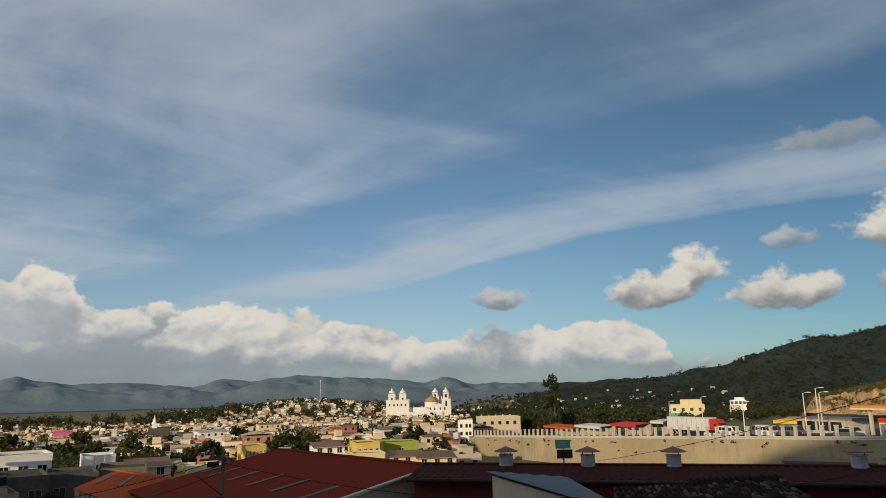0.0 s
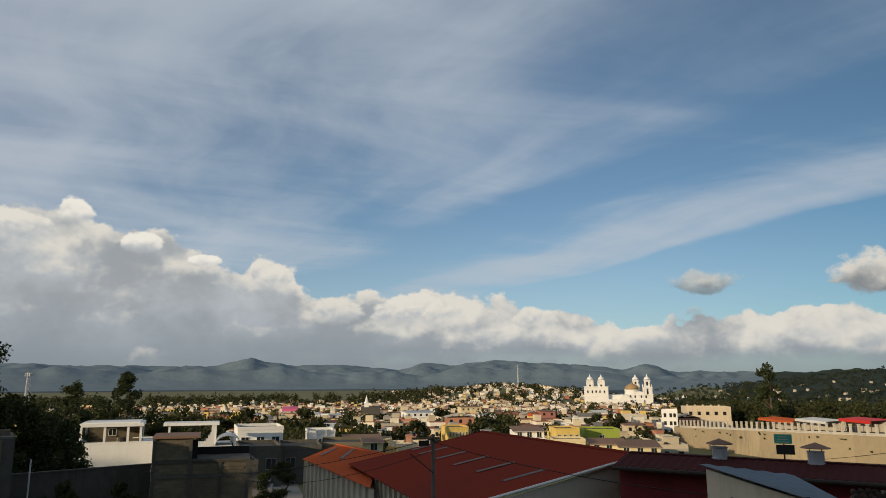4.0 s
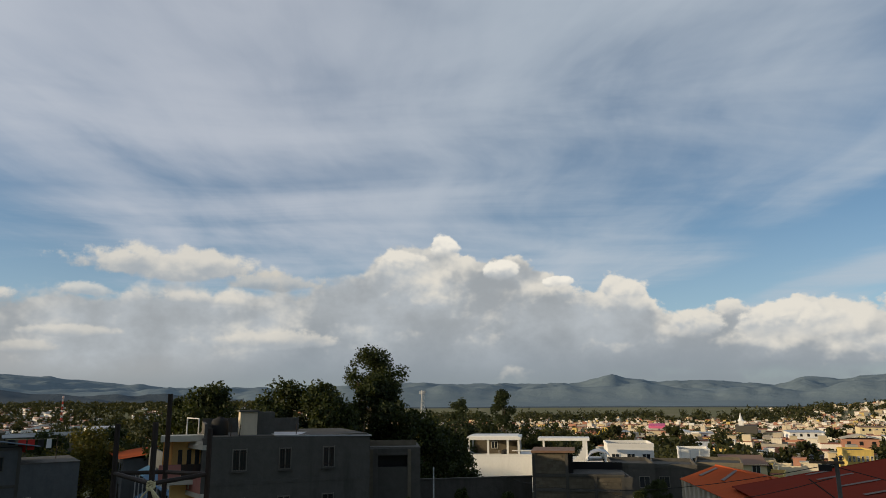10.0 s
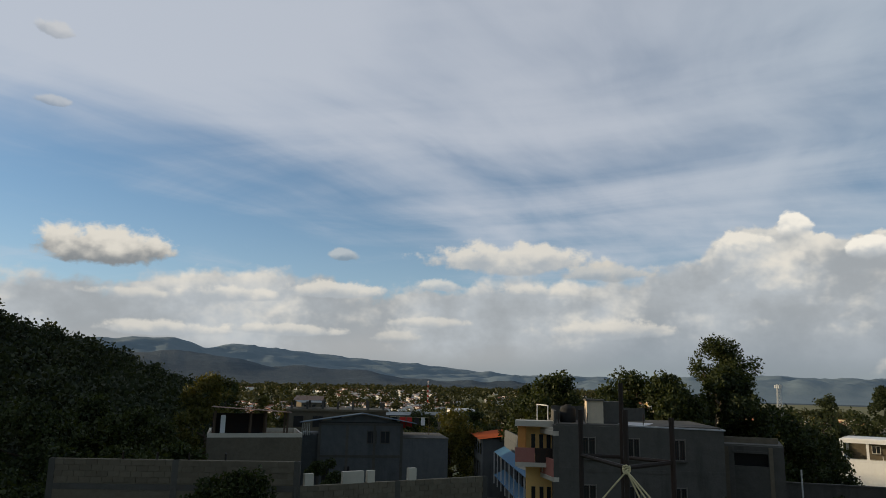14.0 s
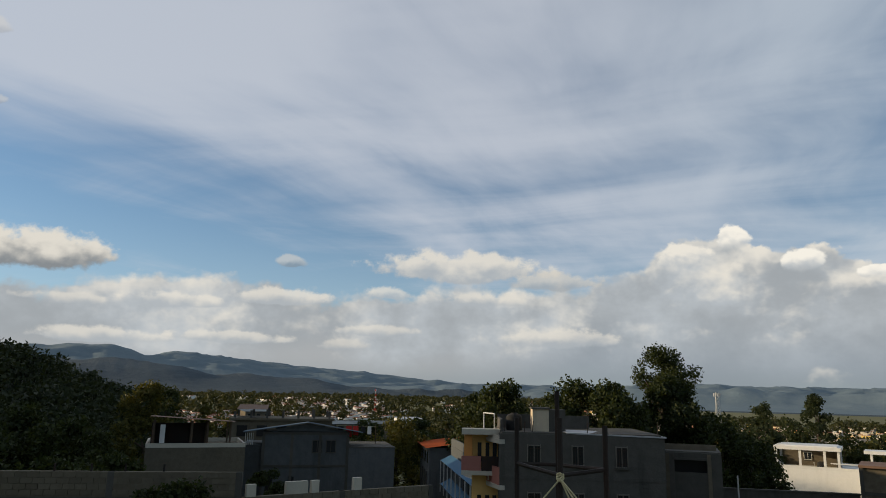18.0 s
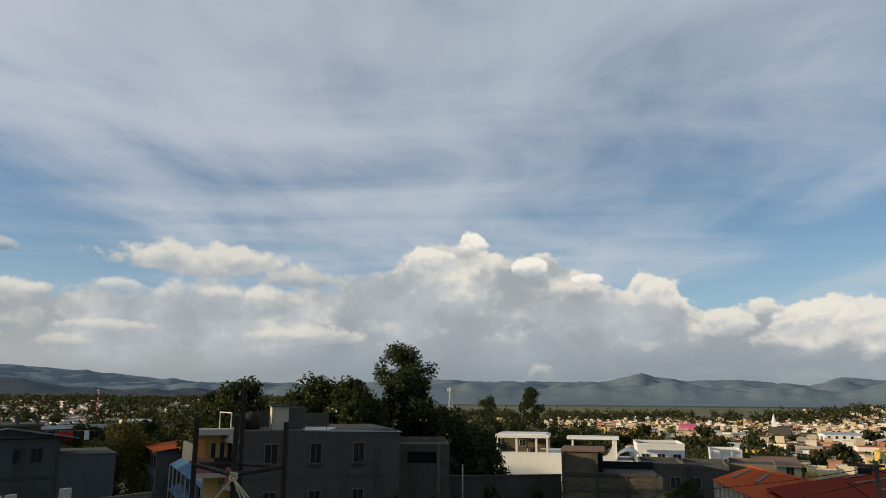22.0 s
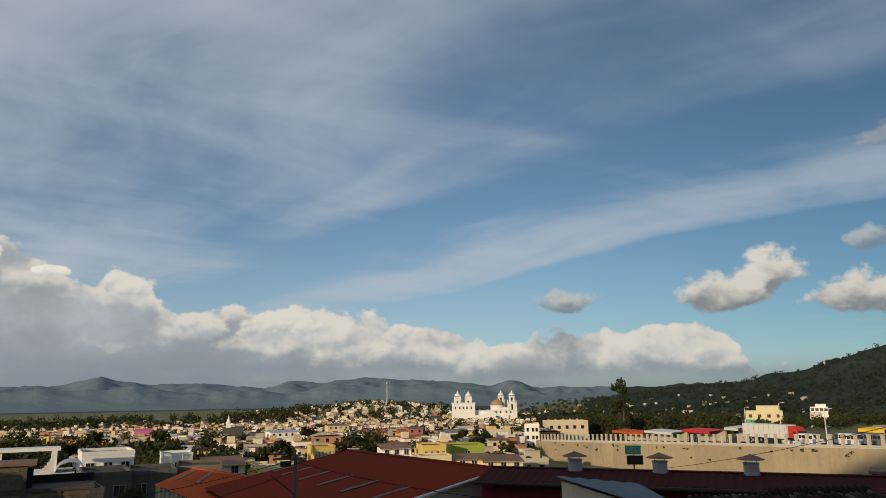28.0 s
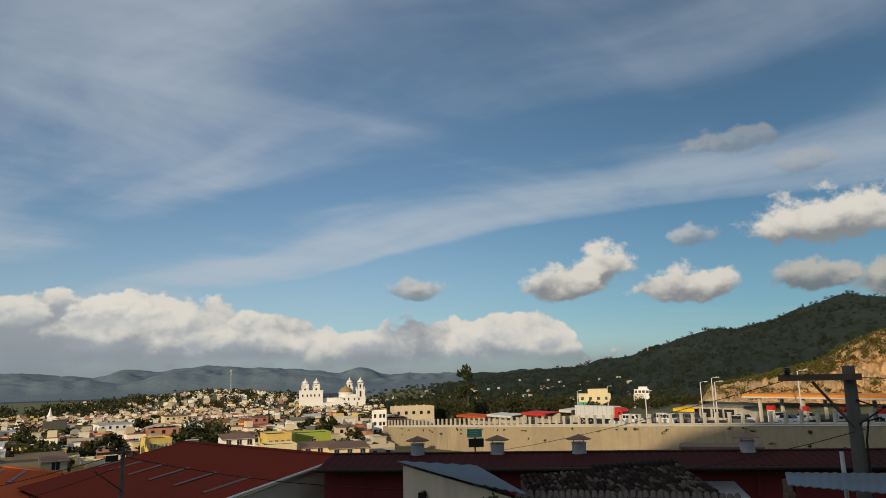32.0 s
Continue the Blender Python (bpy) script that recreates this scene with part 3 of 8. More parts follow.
# ---- mesh builder ----
class Shape:
    """Collects primitives into one mesh."""

    def __init__(self):
        self.v, self.f, self.m, self.tags = [], [], [], 0

    def add(self, verts, faces):
        k = len(self.v)
        self.v += [tuple(p) for p in verts]
        self.f += [tuple(k + i for i in f) for f in faces]
        return self

    def box(self, c, s, rot=0.0, top=1.0):
        """centre of the base, size; top: taper of the upper face"""
        cx, cy, cz = c
        ca, sa = math.cos(radians(rot)), math.sin(radians(rot))
        out = []
        for h, k in ((0.0, 1.0), (s[2], top)):
            for ux, uy in ((-1, -1), (1, -1), (1, 1), (-1, 1)):
                a, b = ux * s[0] / 2 * k, uy * s[1] / 2 * k
                out.append((cx + a * ca - b * sa, cy + a * sa + b * ca, cz + h))
        return self.add(out, ((3, 2, 1, 0), (4, 5, 6, 7), (0, 1, 5, 4), (1, 2, 6, 5), (2, 3, 7, 6), (3, 0, 4, 7)))

    def tube(self, path, radii, sides=8, cap=True):
        path = [Vector(p) for p in path]
        if not isinstance(radii, (list, tuple)):
            radii = [radii] * len(path)
        rings = []
        for i, p in enumerate(path):
            t = (path[min(i + 1, len(path) - 1)] - path[max(i - 1, 0)]).normalized()
            a = t.orthogonal().normalized() if abs(t.z) < 0.95 else Vector((1, 0, 0))
            a = (a - t * a.dot(t)).normalized()
            if abs(t.z) < 0.95:
                a = t.cross(Vector((0, 0, 1))).normalized()
            b = t.cross(a)
            rings.append([p + (a * math.cos(2 * math.pi * k / sides) + b * math.sin(2 * math.pi * k / sides)) * radii[i] for k in range(sides)])
        faces = []
        for i in range(len(rings) - 1):
            for k in range(sides):
                q = (k + 1) % sides
                faces.append((i * sides + k, i * sides + q, (i + 1) * sides + q, (i + 1) * sides + k))
        if cap:
            faces += [tuple(reversed(range(sides))), tuple((len(rings) - 1) * sides + k for k in range(sides))]
        return self.add([p for r in rings for p in r], faces)

    def turn(self, c, profile, sides=16):
        """a turned form: (radius, height) pairs over the point c"""
        vs = [(c[0] + r * math.cos(2 * math.pi * k / sides), c[1] + r * math.sin(2 * math.pi * k / sides), c[2] + h) for r, h in profile for k in range(sides)]
        fs = [(i * sides + k, i * sides + (k + 1) % sides, (i + 1) * sides + (k + 1) % sides, (i + 1) * sides + k) for i in range(len(profile) - 1) for k in range(sides)]
        fs += [tuple(reversed(range(sides))), tuple((len(profile) - 1) * sides + k for k in range(sides))]
        return self.add(vs, fs)

    def slab(self, pts, thick):
        """a plate over a ring of corners, thick downwards"""
        n = len(pts)
        low = [(p[0], p[1], p[2] - thick) for p in pts]
        return self.add(list(pts) + low, [tuple(range(n)), tuple(reversed(range(n, 2 * n)))] + [((i + 1) % n, i, n + i, n + (i + 1) % n) for i in range(n)])

    def sheet(self, a, b, c, d, wave=0.2, height=0.03, thick=0.01):
        """a corrugated sheet: a to b along the eave, d and c above them; the waves run from a to d"""
        a, b, c, d = (Vector(p) for p in (a, b, c, d))
        n = max(4, int((b - a).length / wave) * 2)
        nor = (b - a).cross(d - a).normalized()
        vs, fs = [], []
        for i in range(n + 1):
            t = i / n
            o = nor * (height * (1 if i % 2 else 0))
            lo, hi = a.lerp(b, t) + o, d.lerp(c, t) + o
            vs += [lo, hi, hi - nor * thick, lo - nor * thick]
        for i in range(n):
            k = 4 * i
            fs += [(k, k + 4, k + 5, k + 1), (k + 2, k + 6, k + 7, k + 3), (k + 3, k + 7, k + 4, k), (k + 1, k + 5, k + 6, k + 2)]
        fs += [(0, 1, 2, 3), (4 * n + 3, 4 * n + 2, 4 * n + 1, 4 * n)]
        return self.add(vs, fs)

    def mesh(self, name, material, smooth=False):
        me = bpy.data.meshes.new(name)
        me.from_pydata(self.v, [], self.f)
        me.materials.append(material)
        if smooth:
            me.polygons.foreach_set("use_smooth", [True] * len(me.polygons))
        me.update()
        return me


class Leaves:
    """Very many bent leaf sprays, kept as arrays."""

    def __init__(self, seed):
        self.r, self.parts = np.random.RandomState(seed), []

    def add(self, centres, sizes):
        c = np.asarray(centres, float).reshape(-1, 3)
        n = len(c)
        s = np.broadcast_to(np.asarray(sizes, float), (n,))[:, None] * self.r.uniform(0.6, 1.35, (n, 1))
        a = self.r.normal(size=(n, 3))
        a /= np.linalg.norm(a, axis=1)[:, None]
        b = np.cross(a, self.r.normal(size=(n, 3)))
        b /= np.linalg.norm(b, axis=1)[:, None] + 1e-9
        k = np.cross(a, b) * s * 0.2
        self.parts.append(np.stack([c - a * s, c + b * s * 0.6 + k, c + a * s, c - b * s * 0.6 + k], 1))
        return self

    def clump(self, centre, r, h, n, size):
        """sprays over the skin of an uneven ellipsoid"""
        w = self.r.normal(size=(n, 3))
        w /= np.linalg.norm(w, axis=1)[:, None]
        f = self.r.uniform(0.55, 1.08, (n, 1)) * (1 + 0.18 * np.sin(w[:, :1] * 5 + centre[0]) + 0.18 * np.sin(w[:, 1:2] * 6 + centre[1]))
        return self.add(np.asarray(centre) + w * f * (r, r, h), size)

    def mesh(self, name, material, smooth=False):
        v = np.concatenate(self.parts).reshape(-1, 3).astype(np.float32)
        n = len(v) // 4
        me = bpy.data.meshes.new(name)
        me.vertices.add(4 * n)
        me.vertices.foreach_set("co", v.ravel())
        me.loops.add(4 * n)
        me.loops.foreach_set("vertex_index", np.arange(4 * n, dtype=np.int32))
        me.polygons.add(n)
        me.polygons.foreach_set("loop_start", np.arange(0, 4 * n, 4, dtype=np.int32))
        me.materials.append(material)
        me.update(calc_edges=True)
        return me


def part(name, shape, material, parent=None, label="", smooth=False):
    """One mesh object under a thing or a part; the shape is in the parent's own axes."""
    ob = new(name, shape.mesh(name, material, smooth))
    if parent is not None:
        ob.parent = parent
    if label:
        ob["label"] = label
    return ob


def thing(name, label, category, m=None, group="", kind=""):
    ob = new(name)
    ob.empty_display_size = 0.2
    if m is not None:
        ob.matrix_world = m
    return tagged(ob, label, category, group, kind)


def solid(name, shape, material, label, category="", kind="", group="", smooth=False):
    return tagged(part(name, shape, material, None, "", smooth), label, category, group, kind)


# ---- ground ----
MTN = ((-60, 0.6), (-20, 0.2), (-5, 0.3), (-2.3, 0.35), (-0.3, 1.0), (1.5, 0.55), (4.9, 0.85), (11.8, 1.2), (14.9, 0.8), (17.1, 1.1), (19.4, 0.6), (23.1, 0.95), (28.1, 0.8),
       (31.1, 1.4), (34.4, 0.7), (40, 0.7), (47, 1.0), (56, 0.5), (65, 0.6), (70.7, 1.1), (78.3, 1.8), (84, 2.15), (87.7, 2.5), (90, 2.2), (92.2, 2.9), (97, 2.7), (110, 2.2))
RIGHT = ((-60, 3.0), (-45, 4.2), (-39.5, 4.8), (-37.2, 5.3), (-35.4, 4.7), (-33.5, 4.2), (-29.6, 3.3), (-28.4, 3.4), (-26.7, 2.9), (-23.3, 2.2), (-21.8, 1.4), (-18.5, 0.9), (-14.4, 0.6), (-10.8, 0.2), (-8, -0.2), (0, -0.9), (20, -1.2))
NEARL = ((60, -0.9), (66, -0.6), (72, 0.0), (77, 0.6), (82, 0.9), (86, 1.1), (90, 1.6), (95, 1.7), (100, 2.0), (120, 2.0))


def profile(rows, az):
    return np.interp(az, [r[0] for r in rows], [r[1] for r in rows])


def smooth(t):
    t = np.clip(t, 0, 1)
    return t * t * (3 - 2 * t)


def rolling(x, y, s, seed):
    """cheap rolling relief of about -1 to 1, from crossed waves"""
    r = np.random.RandomState(seed)
    out = 0
    for k in range(7):
        a, p, w = r.uniform(0, 6.28), r.uniform(0, 6.28), s / 1.45 ** k
        out = out + np.sin((x * np.cos(a) + y * np.sin(a)) / w * 6.28 + p) / 1.35 ** k
    return out / 2.4


def height(x, y):
    x, y = np.asarray(x, float), np.asarray(y, float)
    d, az = np.hypot(x, y), np.degrees(np.arctan2(-x, y))
    z = np.interp(d, [0, 60, 150, 400, 1000, 1300, 6000], [0, -1, -9, -19, -35, -36, -36.5])
    # the road's terrace and the slope above it, to the right
    u = np.array((WB.x - WA.x, WB.y - WA.y))
    ln = np.hypot(*u)
    u = u / ln
    s = ((x - WA.x) * u[0] + (y - WA.y) * u[1]) / ln
    back = -(x - WA.x) * u[1] + (y - WA.y) * u[0]
    road = -7.3 + 9.6 * np.clip(s, -0.3, 1.6) + np.interp(back, [40, 120, 500], [0, 3, 8])
    z = z + np.maximum(road - z, 0) * smooth((back - 7) / 8) * smooth((s + 0.02) / 0.04) * smooth((x + 40) / 60)
    # the town's own rise
    z = z + 26 * np.exp(-((az - 9) / 9) ** 2 - ((d - 1450) / 420) ** 2)
    # the far bank of the valley rises gently to the left
    z = z + 27 * smooth((d - 380) / 720) * smooth((az - 46) / 14) * smooth((4000 - d) / 900)
    right = profile(RIGHT, az)
    zr = 2 + 2300 * np.tan(np.radians(right - 0.1)) + (20 * rolling(x, y, 520, 3) - 10) * smooth((d - 600) / 800) * smooth((2350 - d) / 250)
    z = z + (zr - z) * smooth((d - 500) / 1800) * smooth((12 - az) / 14) * smooth((az + 160) / 40)
    near = 9 + 2900 * np.tan(np.radians(profile(NEARL, az))) + 14 * rolling(x, y, 500, 8)
    z = z + (near - z) * np.exp(-((d - 2800) / 500) ** 2) * smooth((az - 58) / 8)
    m = 9 + 4300 * np.tan(np.radians(profile(MTN, az) + 0.13 * rolling(az * 10, d * 0, 45, 5)))
    m = m + (30 * rolling(x, y, 760, 6) + 16 * rolling(x, y, 190, 7) - 12 * np.abs(rolling(x, y, 300, 17))) * smooth((4280 - d) / 500)
    m = m + 4300 * np.radians(0.07 * np.abs(rolling(az * 10, d * 0, 17, 15)) + 0.03 * rolling(az * 10, d * 0, 5, 16)) * smooth((d - 3900) / 300)
    z = z + np.maximum(m - z, 0) * smooth((d - 3000) / 1300)
    spur = 9 + 3350 * np.tan(np.radians(np.maximum(0.62 * profile(MTN, az + 2.5) + 0.34 * rolling(az * 10, d * 0, 130, 25) + 0.07 * rolling(az * 10, d * 0, 22, 26) - 0.05, -0.5)))
    spur = spur + 10 * rolling(x, y, 260, 27) * smooth((3330 - d) / 150)
    z = z + np.maximum(spur - z, 0) * np.exp(-((d - 3350) / 260) ** 2) * smooth((az + 2) / 6) * smooth((74 - az) / 8)
    # wooded hill leftwards; its added, unseen rear keeps the low sun off the roofs
    az2 = np.where(az < -60, az + 360, az)
    hl = np.interp(az2, [86, 90, 92.4, 95.3, 98.0, 101, 104, 110, 118, 128, 139, 148, 160, 190, 225, 250], [-3.2, -2.4, -1.4, -0.2, 0.9, 1.7, 2.2, 4.2, 5.2, 6.4, 10.6, 14.25, 15.6, 16.0, 10.0, 0])
    zl = 9 + 165 * np.tan(np.radians(hl)) + 1.6 * rolling(x, y, 60, 11)
    w = np.exp(-(np.maximum(np.abs(d - 190) - 30, 0) / 60) ** 2) * smooth((az2 - 84) / 6) * smooth((250 - az2) / 20)
    z = z + np.maximum(zl - z, 0) * w
    return z


RAD = np.concatenate([[0.0], np.geomspace(8, 3000, 130), np.linspace(3030, 4700, 56)])
AZS = np.concatenate([np.linspace(-52, 112, 480, endpoint=False), np.linspace(112, 308, 120, endpoint=False)])
GRID = height(-RAD[:, None] * np.sin(np.radians(AZS)), RAD[:, None] * np.cos(np.radians(AZS)))
RAD_L, AZS_L = RAD.tolist(), AZS.tolist()


def ground_at(x, y):
    """height of the ground sheet under a point"""
    d, az = math.hypot(x, y), math.degrees(math.atan2(-x, y))
    az += 360 if az < -52 else 0
    i = min(max(bisect(RAD_L, d) - 1, 0), len(RAD_L) - 2)
    j = max(bisect(AZS_L, az) - 1, 0)
    k = (j + 1) % len(AZS_L)
    a1 = AZS_L[k] if k else 308.0
    u, v = min(1, (d - RAD_L[i]) / (RAD_L[i + 1] - RAD_L[i])), (az - AZS_L[j]) / (a1 - AZS_L[j])
    return float((GRID[i, j] * (1 - v) + GRID[i, k] * v) * (1 - u) + (GRID[i + 1, j] * (1 - v) + GRID[i + 1, k] * v) * u)


def bisect(rows, v):
    lo, hi = 0, len(rows)
    while lo < hi:
        mid = (lo + hi) // 2
        if v < rows[mid]:
            hi = mid
        else:
            lo = mid + 1
    return lo


def build_ground():
    rad, azs = RAD, AZS
    a = np.radians(azs)
    X, Y = -rad[:, None] * np.sin(a), rad[:, None] * np.cos(a)
    Z = GRID
    n = len(a)
    verts = np.stack([X, Y, Z], -1).reshape(-1, 3)
    i, j = np.meshgrid(np.arange(len(rad) - 1), np.arange(n), indexing="ij")
    k = (j + 1) % n
    faces = np.stack([i * n + j, (i + 1) * n + j, (i + 1) * n + k, i * n + k], -1).reshape(-1, 4)
    me = bpy.data.meshes.new("ground")
    me.from_pydata(verts.tolist(), [], faces.tolist())
    for mt in (GROUND, WOODS, HAZED_MOUNTAIN, HAZED_FOOTHILL):
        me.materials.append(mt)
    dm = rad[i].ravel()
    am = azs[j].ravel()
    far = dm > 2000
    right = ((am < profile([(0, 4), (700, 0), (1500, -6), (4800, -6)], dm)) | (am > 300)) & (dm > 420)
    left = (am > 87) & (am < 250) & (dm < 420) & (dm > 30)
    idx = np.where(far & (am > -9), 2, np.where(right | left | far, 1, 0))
    # nearer and farther haze tints, laid on by distance
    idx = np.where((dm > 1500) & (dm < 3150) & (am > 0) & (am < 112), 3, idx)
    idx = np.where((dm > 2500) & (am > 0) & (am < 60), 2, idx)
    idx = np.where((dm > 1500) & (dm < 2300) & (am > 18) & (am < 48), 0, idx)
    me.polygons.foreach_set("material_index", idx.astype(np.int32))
    me.polygons.foreach_set("use_smooth", [True] * len(me.polygons))
    me.update()
    tagged(new("ground", me), "valley floor with fields rising to wooded hills and mountains", "ground", kind="structure")


build_ground()


# ---- roofs across the yard ----
def quad(shape, a, b, c, d):
    return shape.add((a, b, c, d), ((0, 1, 2, 3),))


def big_red_roof():
    root = thing("warehouse", "long low warehouse with a faded red corrugated roof", "warehouse")
    rl, rr = at(12.8, 42.6, 5.8), at(0.7, 31.2, 5.8)
    el_, er = Vector((-15.3, 35.75, 4.48)), Vector((-7.0, 24.1, 4.48))
    away = Vector((0.752, 0.66, 0))
    part("roof", Shape().sheet(el_, er, rr, rl, 0.26, 0.035, 0.02), REDTIN, root)
    part("roof", Shape().sheet(rl + away * 0.02, rr + away * 0.02, rr + away * 8 - Vector((0, 0, 1.4)), rl + away * 8 - Vector((0, 0, 1.4)), 0.4, 0.035, 0.02), REDTIN, root)
    part("ridge_cap", Shape().tube([rl + Vector((0, 0, 0.03)), rr + Vector((0, 0, 0.03))], 0.09, 6), REDTIN, root)
    for u, v0, v1 in ((0.03, 0.42, 0.57), (0.15, 0.40, 0.60), (0.32, 0.40, 0.60), (0.49, 0.39, 0.60), (0.67, 0.39, 0.60), (0.86, 0.38, 0.60)):
        def on(uu, vv):
            return el_.lerp(er, uu).lerp(rl.lerp(rr, uu), vv) + Vector((0, 0, 0.05))
        part("skylight", Shape().sheet(on(u, v0), on(u + 0.020, v0), on(u + 0.020, v1), on(u, v1), 0.26, 0.02, 0.004), CLEAR, root, "dusty translucent skylight sheet")
    part("verge_flashing", Shape().tube([rr + Vector((0, 0, 0.02)), rr.lerp(er, 0.5), er], 0.055, 6), TRIM, root, "pale metal verge flashing")
    part("verge_flashing", Shape().tube([rl + Vector((0, 0, 0.02)), rl.lerp(el_, 0.5), el_], 0.04, 6), REDTIN, root)
    # ribbed wall under the eave, in panels with pilasters
    low = Vector((0, 0, -6.5))
    inn = away * 0.35
    a, b = el_ + inn, er + inn
    wall = Shape()
    quad(wall, a + low, b + low, b - Vector((0, 0, 0.12)), a - Vector((0, 0, 0.12)))
    quad(wall, b + low, rr + low + Vector((-0.2, 0.2, 0)), rr + Vector((-0.2, 0.2, -0.1)), b - Vector((0, 0, 0.12)))
    quad(wall, a + low, a - Vector((0, 0, 0.12)), rl + Vector((0.2, -0.2, -0.1)), rl + low + Vector((0.2, -0.2, 0)))
    part("wall", wall, POST, root)
    for i in range(19):
        p = a.lerp(b, i / 18) - away * 0.06
        part("pilaster", Shape().box((p.x, p.y, p.z - 6.5), (0.16, 0.12, 6.35), -48.7), POST, root)


def orange_roof():
    root = thing("shed", "shed with a sunlit orange corrugated roof beside the warehouse", "shed")
    rl, rr = at(24.1, 48, lift(-5.2, 48)), at(20.6, 40.5, lift(-5.95, 40.5))
    el_, er = at(26.7, 45.5, lift(-6.2, 45.5)), at(21.5, 32.5, lift(-8.4, 32.5))
    part("roof", Shape().sheet(el_, er, rr, rl, 0.26, 0.035, 0.02), ORANGETIN, root)
    away = (rl - el_) * 0.9
    away.z = -0.5
    part("roof", Shape().sheet(rl, rr, rr + away, rl + away, 0.4, 0.035, 0.02), ORANGETIN, root)
    part("ridge_cap", Shape().tube([rl, rr], 0.08, 6), ORANGETIN, root)
    def on(uu, vv):
        return el_.lerp(er, uu).lerp(rl.lerp(rr, uu), vv) + Vector((0, 0, 0.06))
    for u, v0, v1 in ((0.10, 0.35, 0.85), (0.42, 0.45, 0.95)):
        part("skylight", Shape().sheet(on(u, v0), on(u + 0.05, v0), on(u + 0.05, v1), on(u, v1), 0.26, 0.03, 0.012), CLEAR, root)
    low = Vector((0, 0, -6.5))
    inn = (rl - el_).normalized() * 0.3
    a, b = el_ + inn, er + inn
    wall = Shape()
    quad(wall, a + low, b + low, b - Vector((0, 0, 0.1)), a - Vector((0, 0, 0.1)))
    quad(wall, a + low, a, rl, rl + low)
    part("wall", wall, POST, root)
    for i in range(15):
        p = a.lerp(b, i / 14) - inn.normalized() * 0.07
        part("pilaster", Shape().box((p.x, p.y, p.z - 6.5), (0.15, 0.12, 6.38), -60), POST, root)


def red_building():
    m = pose(*polar(-15, 28), 0, 0, 0, -15)
    root = thing("long_building", "long low building with a dark red painted wall and roof", "building", m)
    x0, x1 = -8.4, 16.0
    part("wall", Shape().box(((x0 + x1) / 2, 1.2, 0), (x1 - x0, 4.8, 5.62)), REDWALL, root)
    # front slope and ridge cap take the shade-darkened red, the back slope REDTIN
    part("roof", Shape().sheet((x0 - 0.1, -1.75, 5.80), (x1, -1.75, 5.80), (x1, 0.2, 6.10), (x0 - 0.1, 0.2, 6.10), 0.3, 0.03, 0.02), SHADED_REDROOF, root)
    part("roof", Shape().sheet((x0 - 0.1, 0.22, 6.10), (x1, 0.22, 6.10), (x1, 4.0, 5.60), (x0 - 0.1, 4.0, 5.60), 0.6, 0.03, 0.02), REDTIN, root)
    part("ridge_cap", Shape().box(((x0 + x1) / 2, 0.2, 6.08), (x1 - x0, 0.35, 0.06)), SHADED_REDROOF, root)
    part("gutter", Shape().tube([(x0 - 0.1, -1.84, 5.74), (x1, -1.84, 5.74)], 0.075, 8), STEEL, root)
    part("skylight", Shape().slab([(5.35, -2.2, 4.75), (6.55, -2.2, 4.75), (6.2, -1.3, 5.25), (5.15, -1.3, 5.25)], 0.04), GALV, root, "pale patch of sheet metal")
    part("patch_frame", Shape().box((5.8, -1.5, 4.3), (0.9, 0.6, 0.4)), REDWALL, root)
    for i in range(9):
        part("downpipe", Shape().tube([(x0 + 0.4 + i * 3.0, -1.3, 0), (x0 + 0.4 + i * 3.0, -1.3, 5.7)], 0.05, 6), REDWALL, root) if i in (1, 5) else None


def roof_vent(az):
    d = 28 / math.cos(radians(az + 15)) + 0.1
    root = thing("roof_vent", "galvanised roof vent with a dark conical rain cap", "roof vent", pose(*polar(az, d), 6.06, 0, 0, az), "vents along the red roof")
    part("duct", Shape().turn((0, 0, 0), ((0.30, 0), (0.30, 0.05), (0.26, 0.06), (0.26, 0.38), (0.28, 0.39), (0.28, 0.42), (0.22, 0.42)), 14), GALV, root, smooth=False)
    part("cap", Shape().turn((0, 0, 0.52), ((0.46, 0), (0.47, 0.02), (0.26, 0.10), (0.09, 0.16), (0.03, 0.19)), 16), RUST, root, "weathered dark cap")
    for k in range(4):
        a = radians(45 + 90 * k)
        part("stay", Shape().tube([(0.25 * math.cos(a), 0.25 * math.sin(a), 0.36), (0.27 * math.cos(a), 0.27 * math.sin(a), 0.57)], 0.012, 5), STEEL, root)


def pale_shed():
    root = thing("lean_to", "small block outhouse under a pale blue corrugated roof", "outhouse")
    a, b = at(-3.2, 22.05, 6.58), at(-9.35, 21.55, 6.45)
    c, d = at(-13.3, 15.05, 6.65), at(-9.5, 15.55, 6.80)
    part("roof", Shape().sheet(d, c, b, a, 0.2, 0.03, 0.012), BLUETIN, root)
    low = Vector((0, 0, -5.5))
    wall = Shape()
    s = Vector((0, 0, -0.12))
    a2, d2, b2, c2 = a + s + Vector((0.15, -0.1, 0)), d + s + Vector((0.15, 0.2, 0)), b + s + Vector((-0.2, -0.1, 0)), c + s + Vector((-0.15, 0.2, 0))
    for p, q in ((a2, d2), (d2, c2), (c2, b2), (b2, a2)):
        quad(wall, p + low, q + low, q, p)
    part("wall", wall, STAIRHEAD, root, "pale rendered wall")
    p = a.lerp(d, 0.35)
    part("window", Shape().box((p.x + 0.08, p.y, p.z - 1.5), (0.12, 0.5, 0.9), -25), DARK, root)


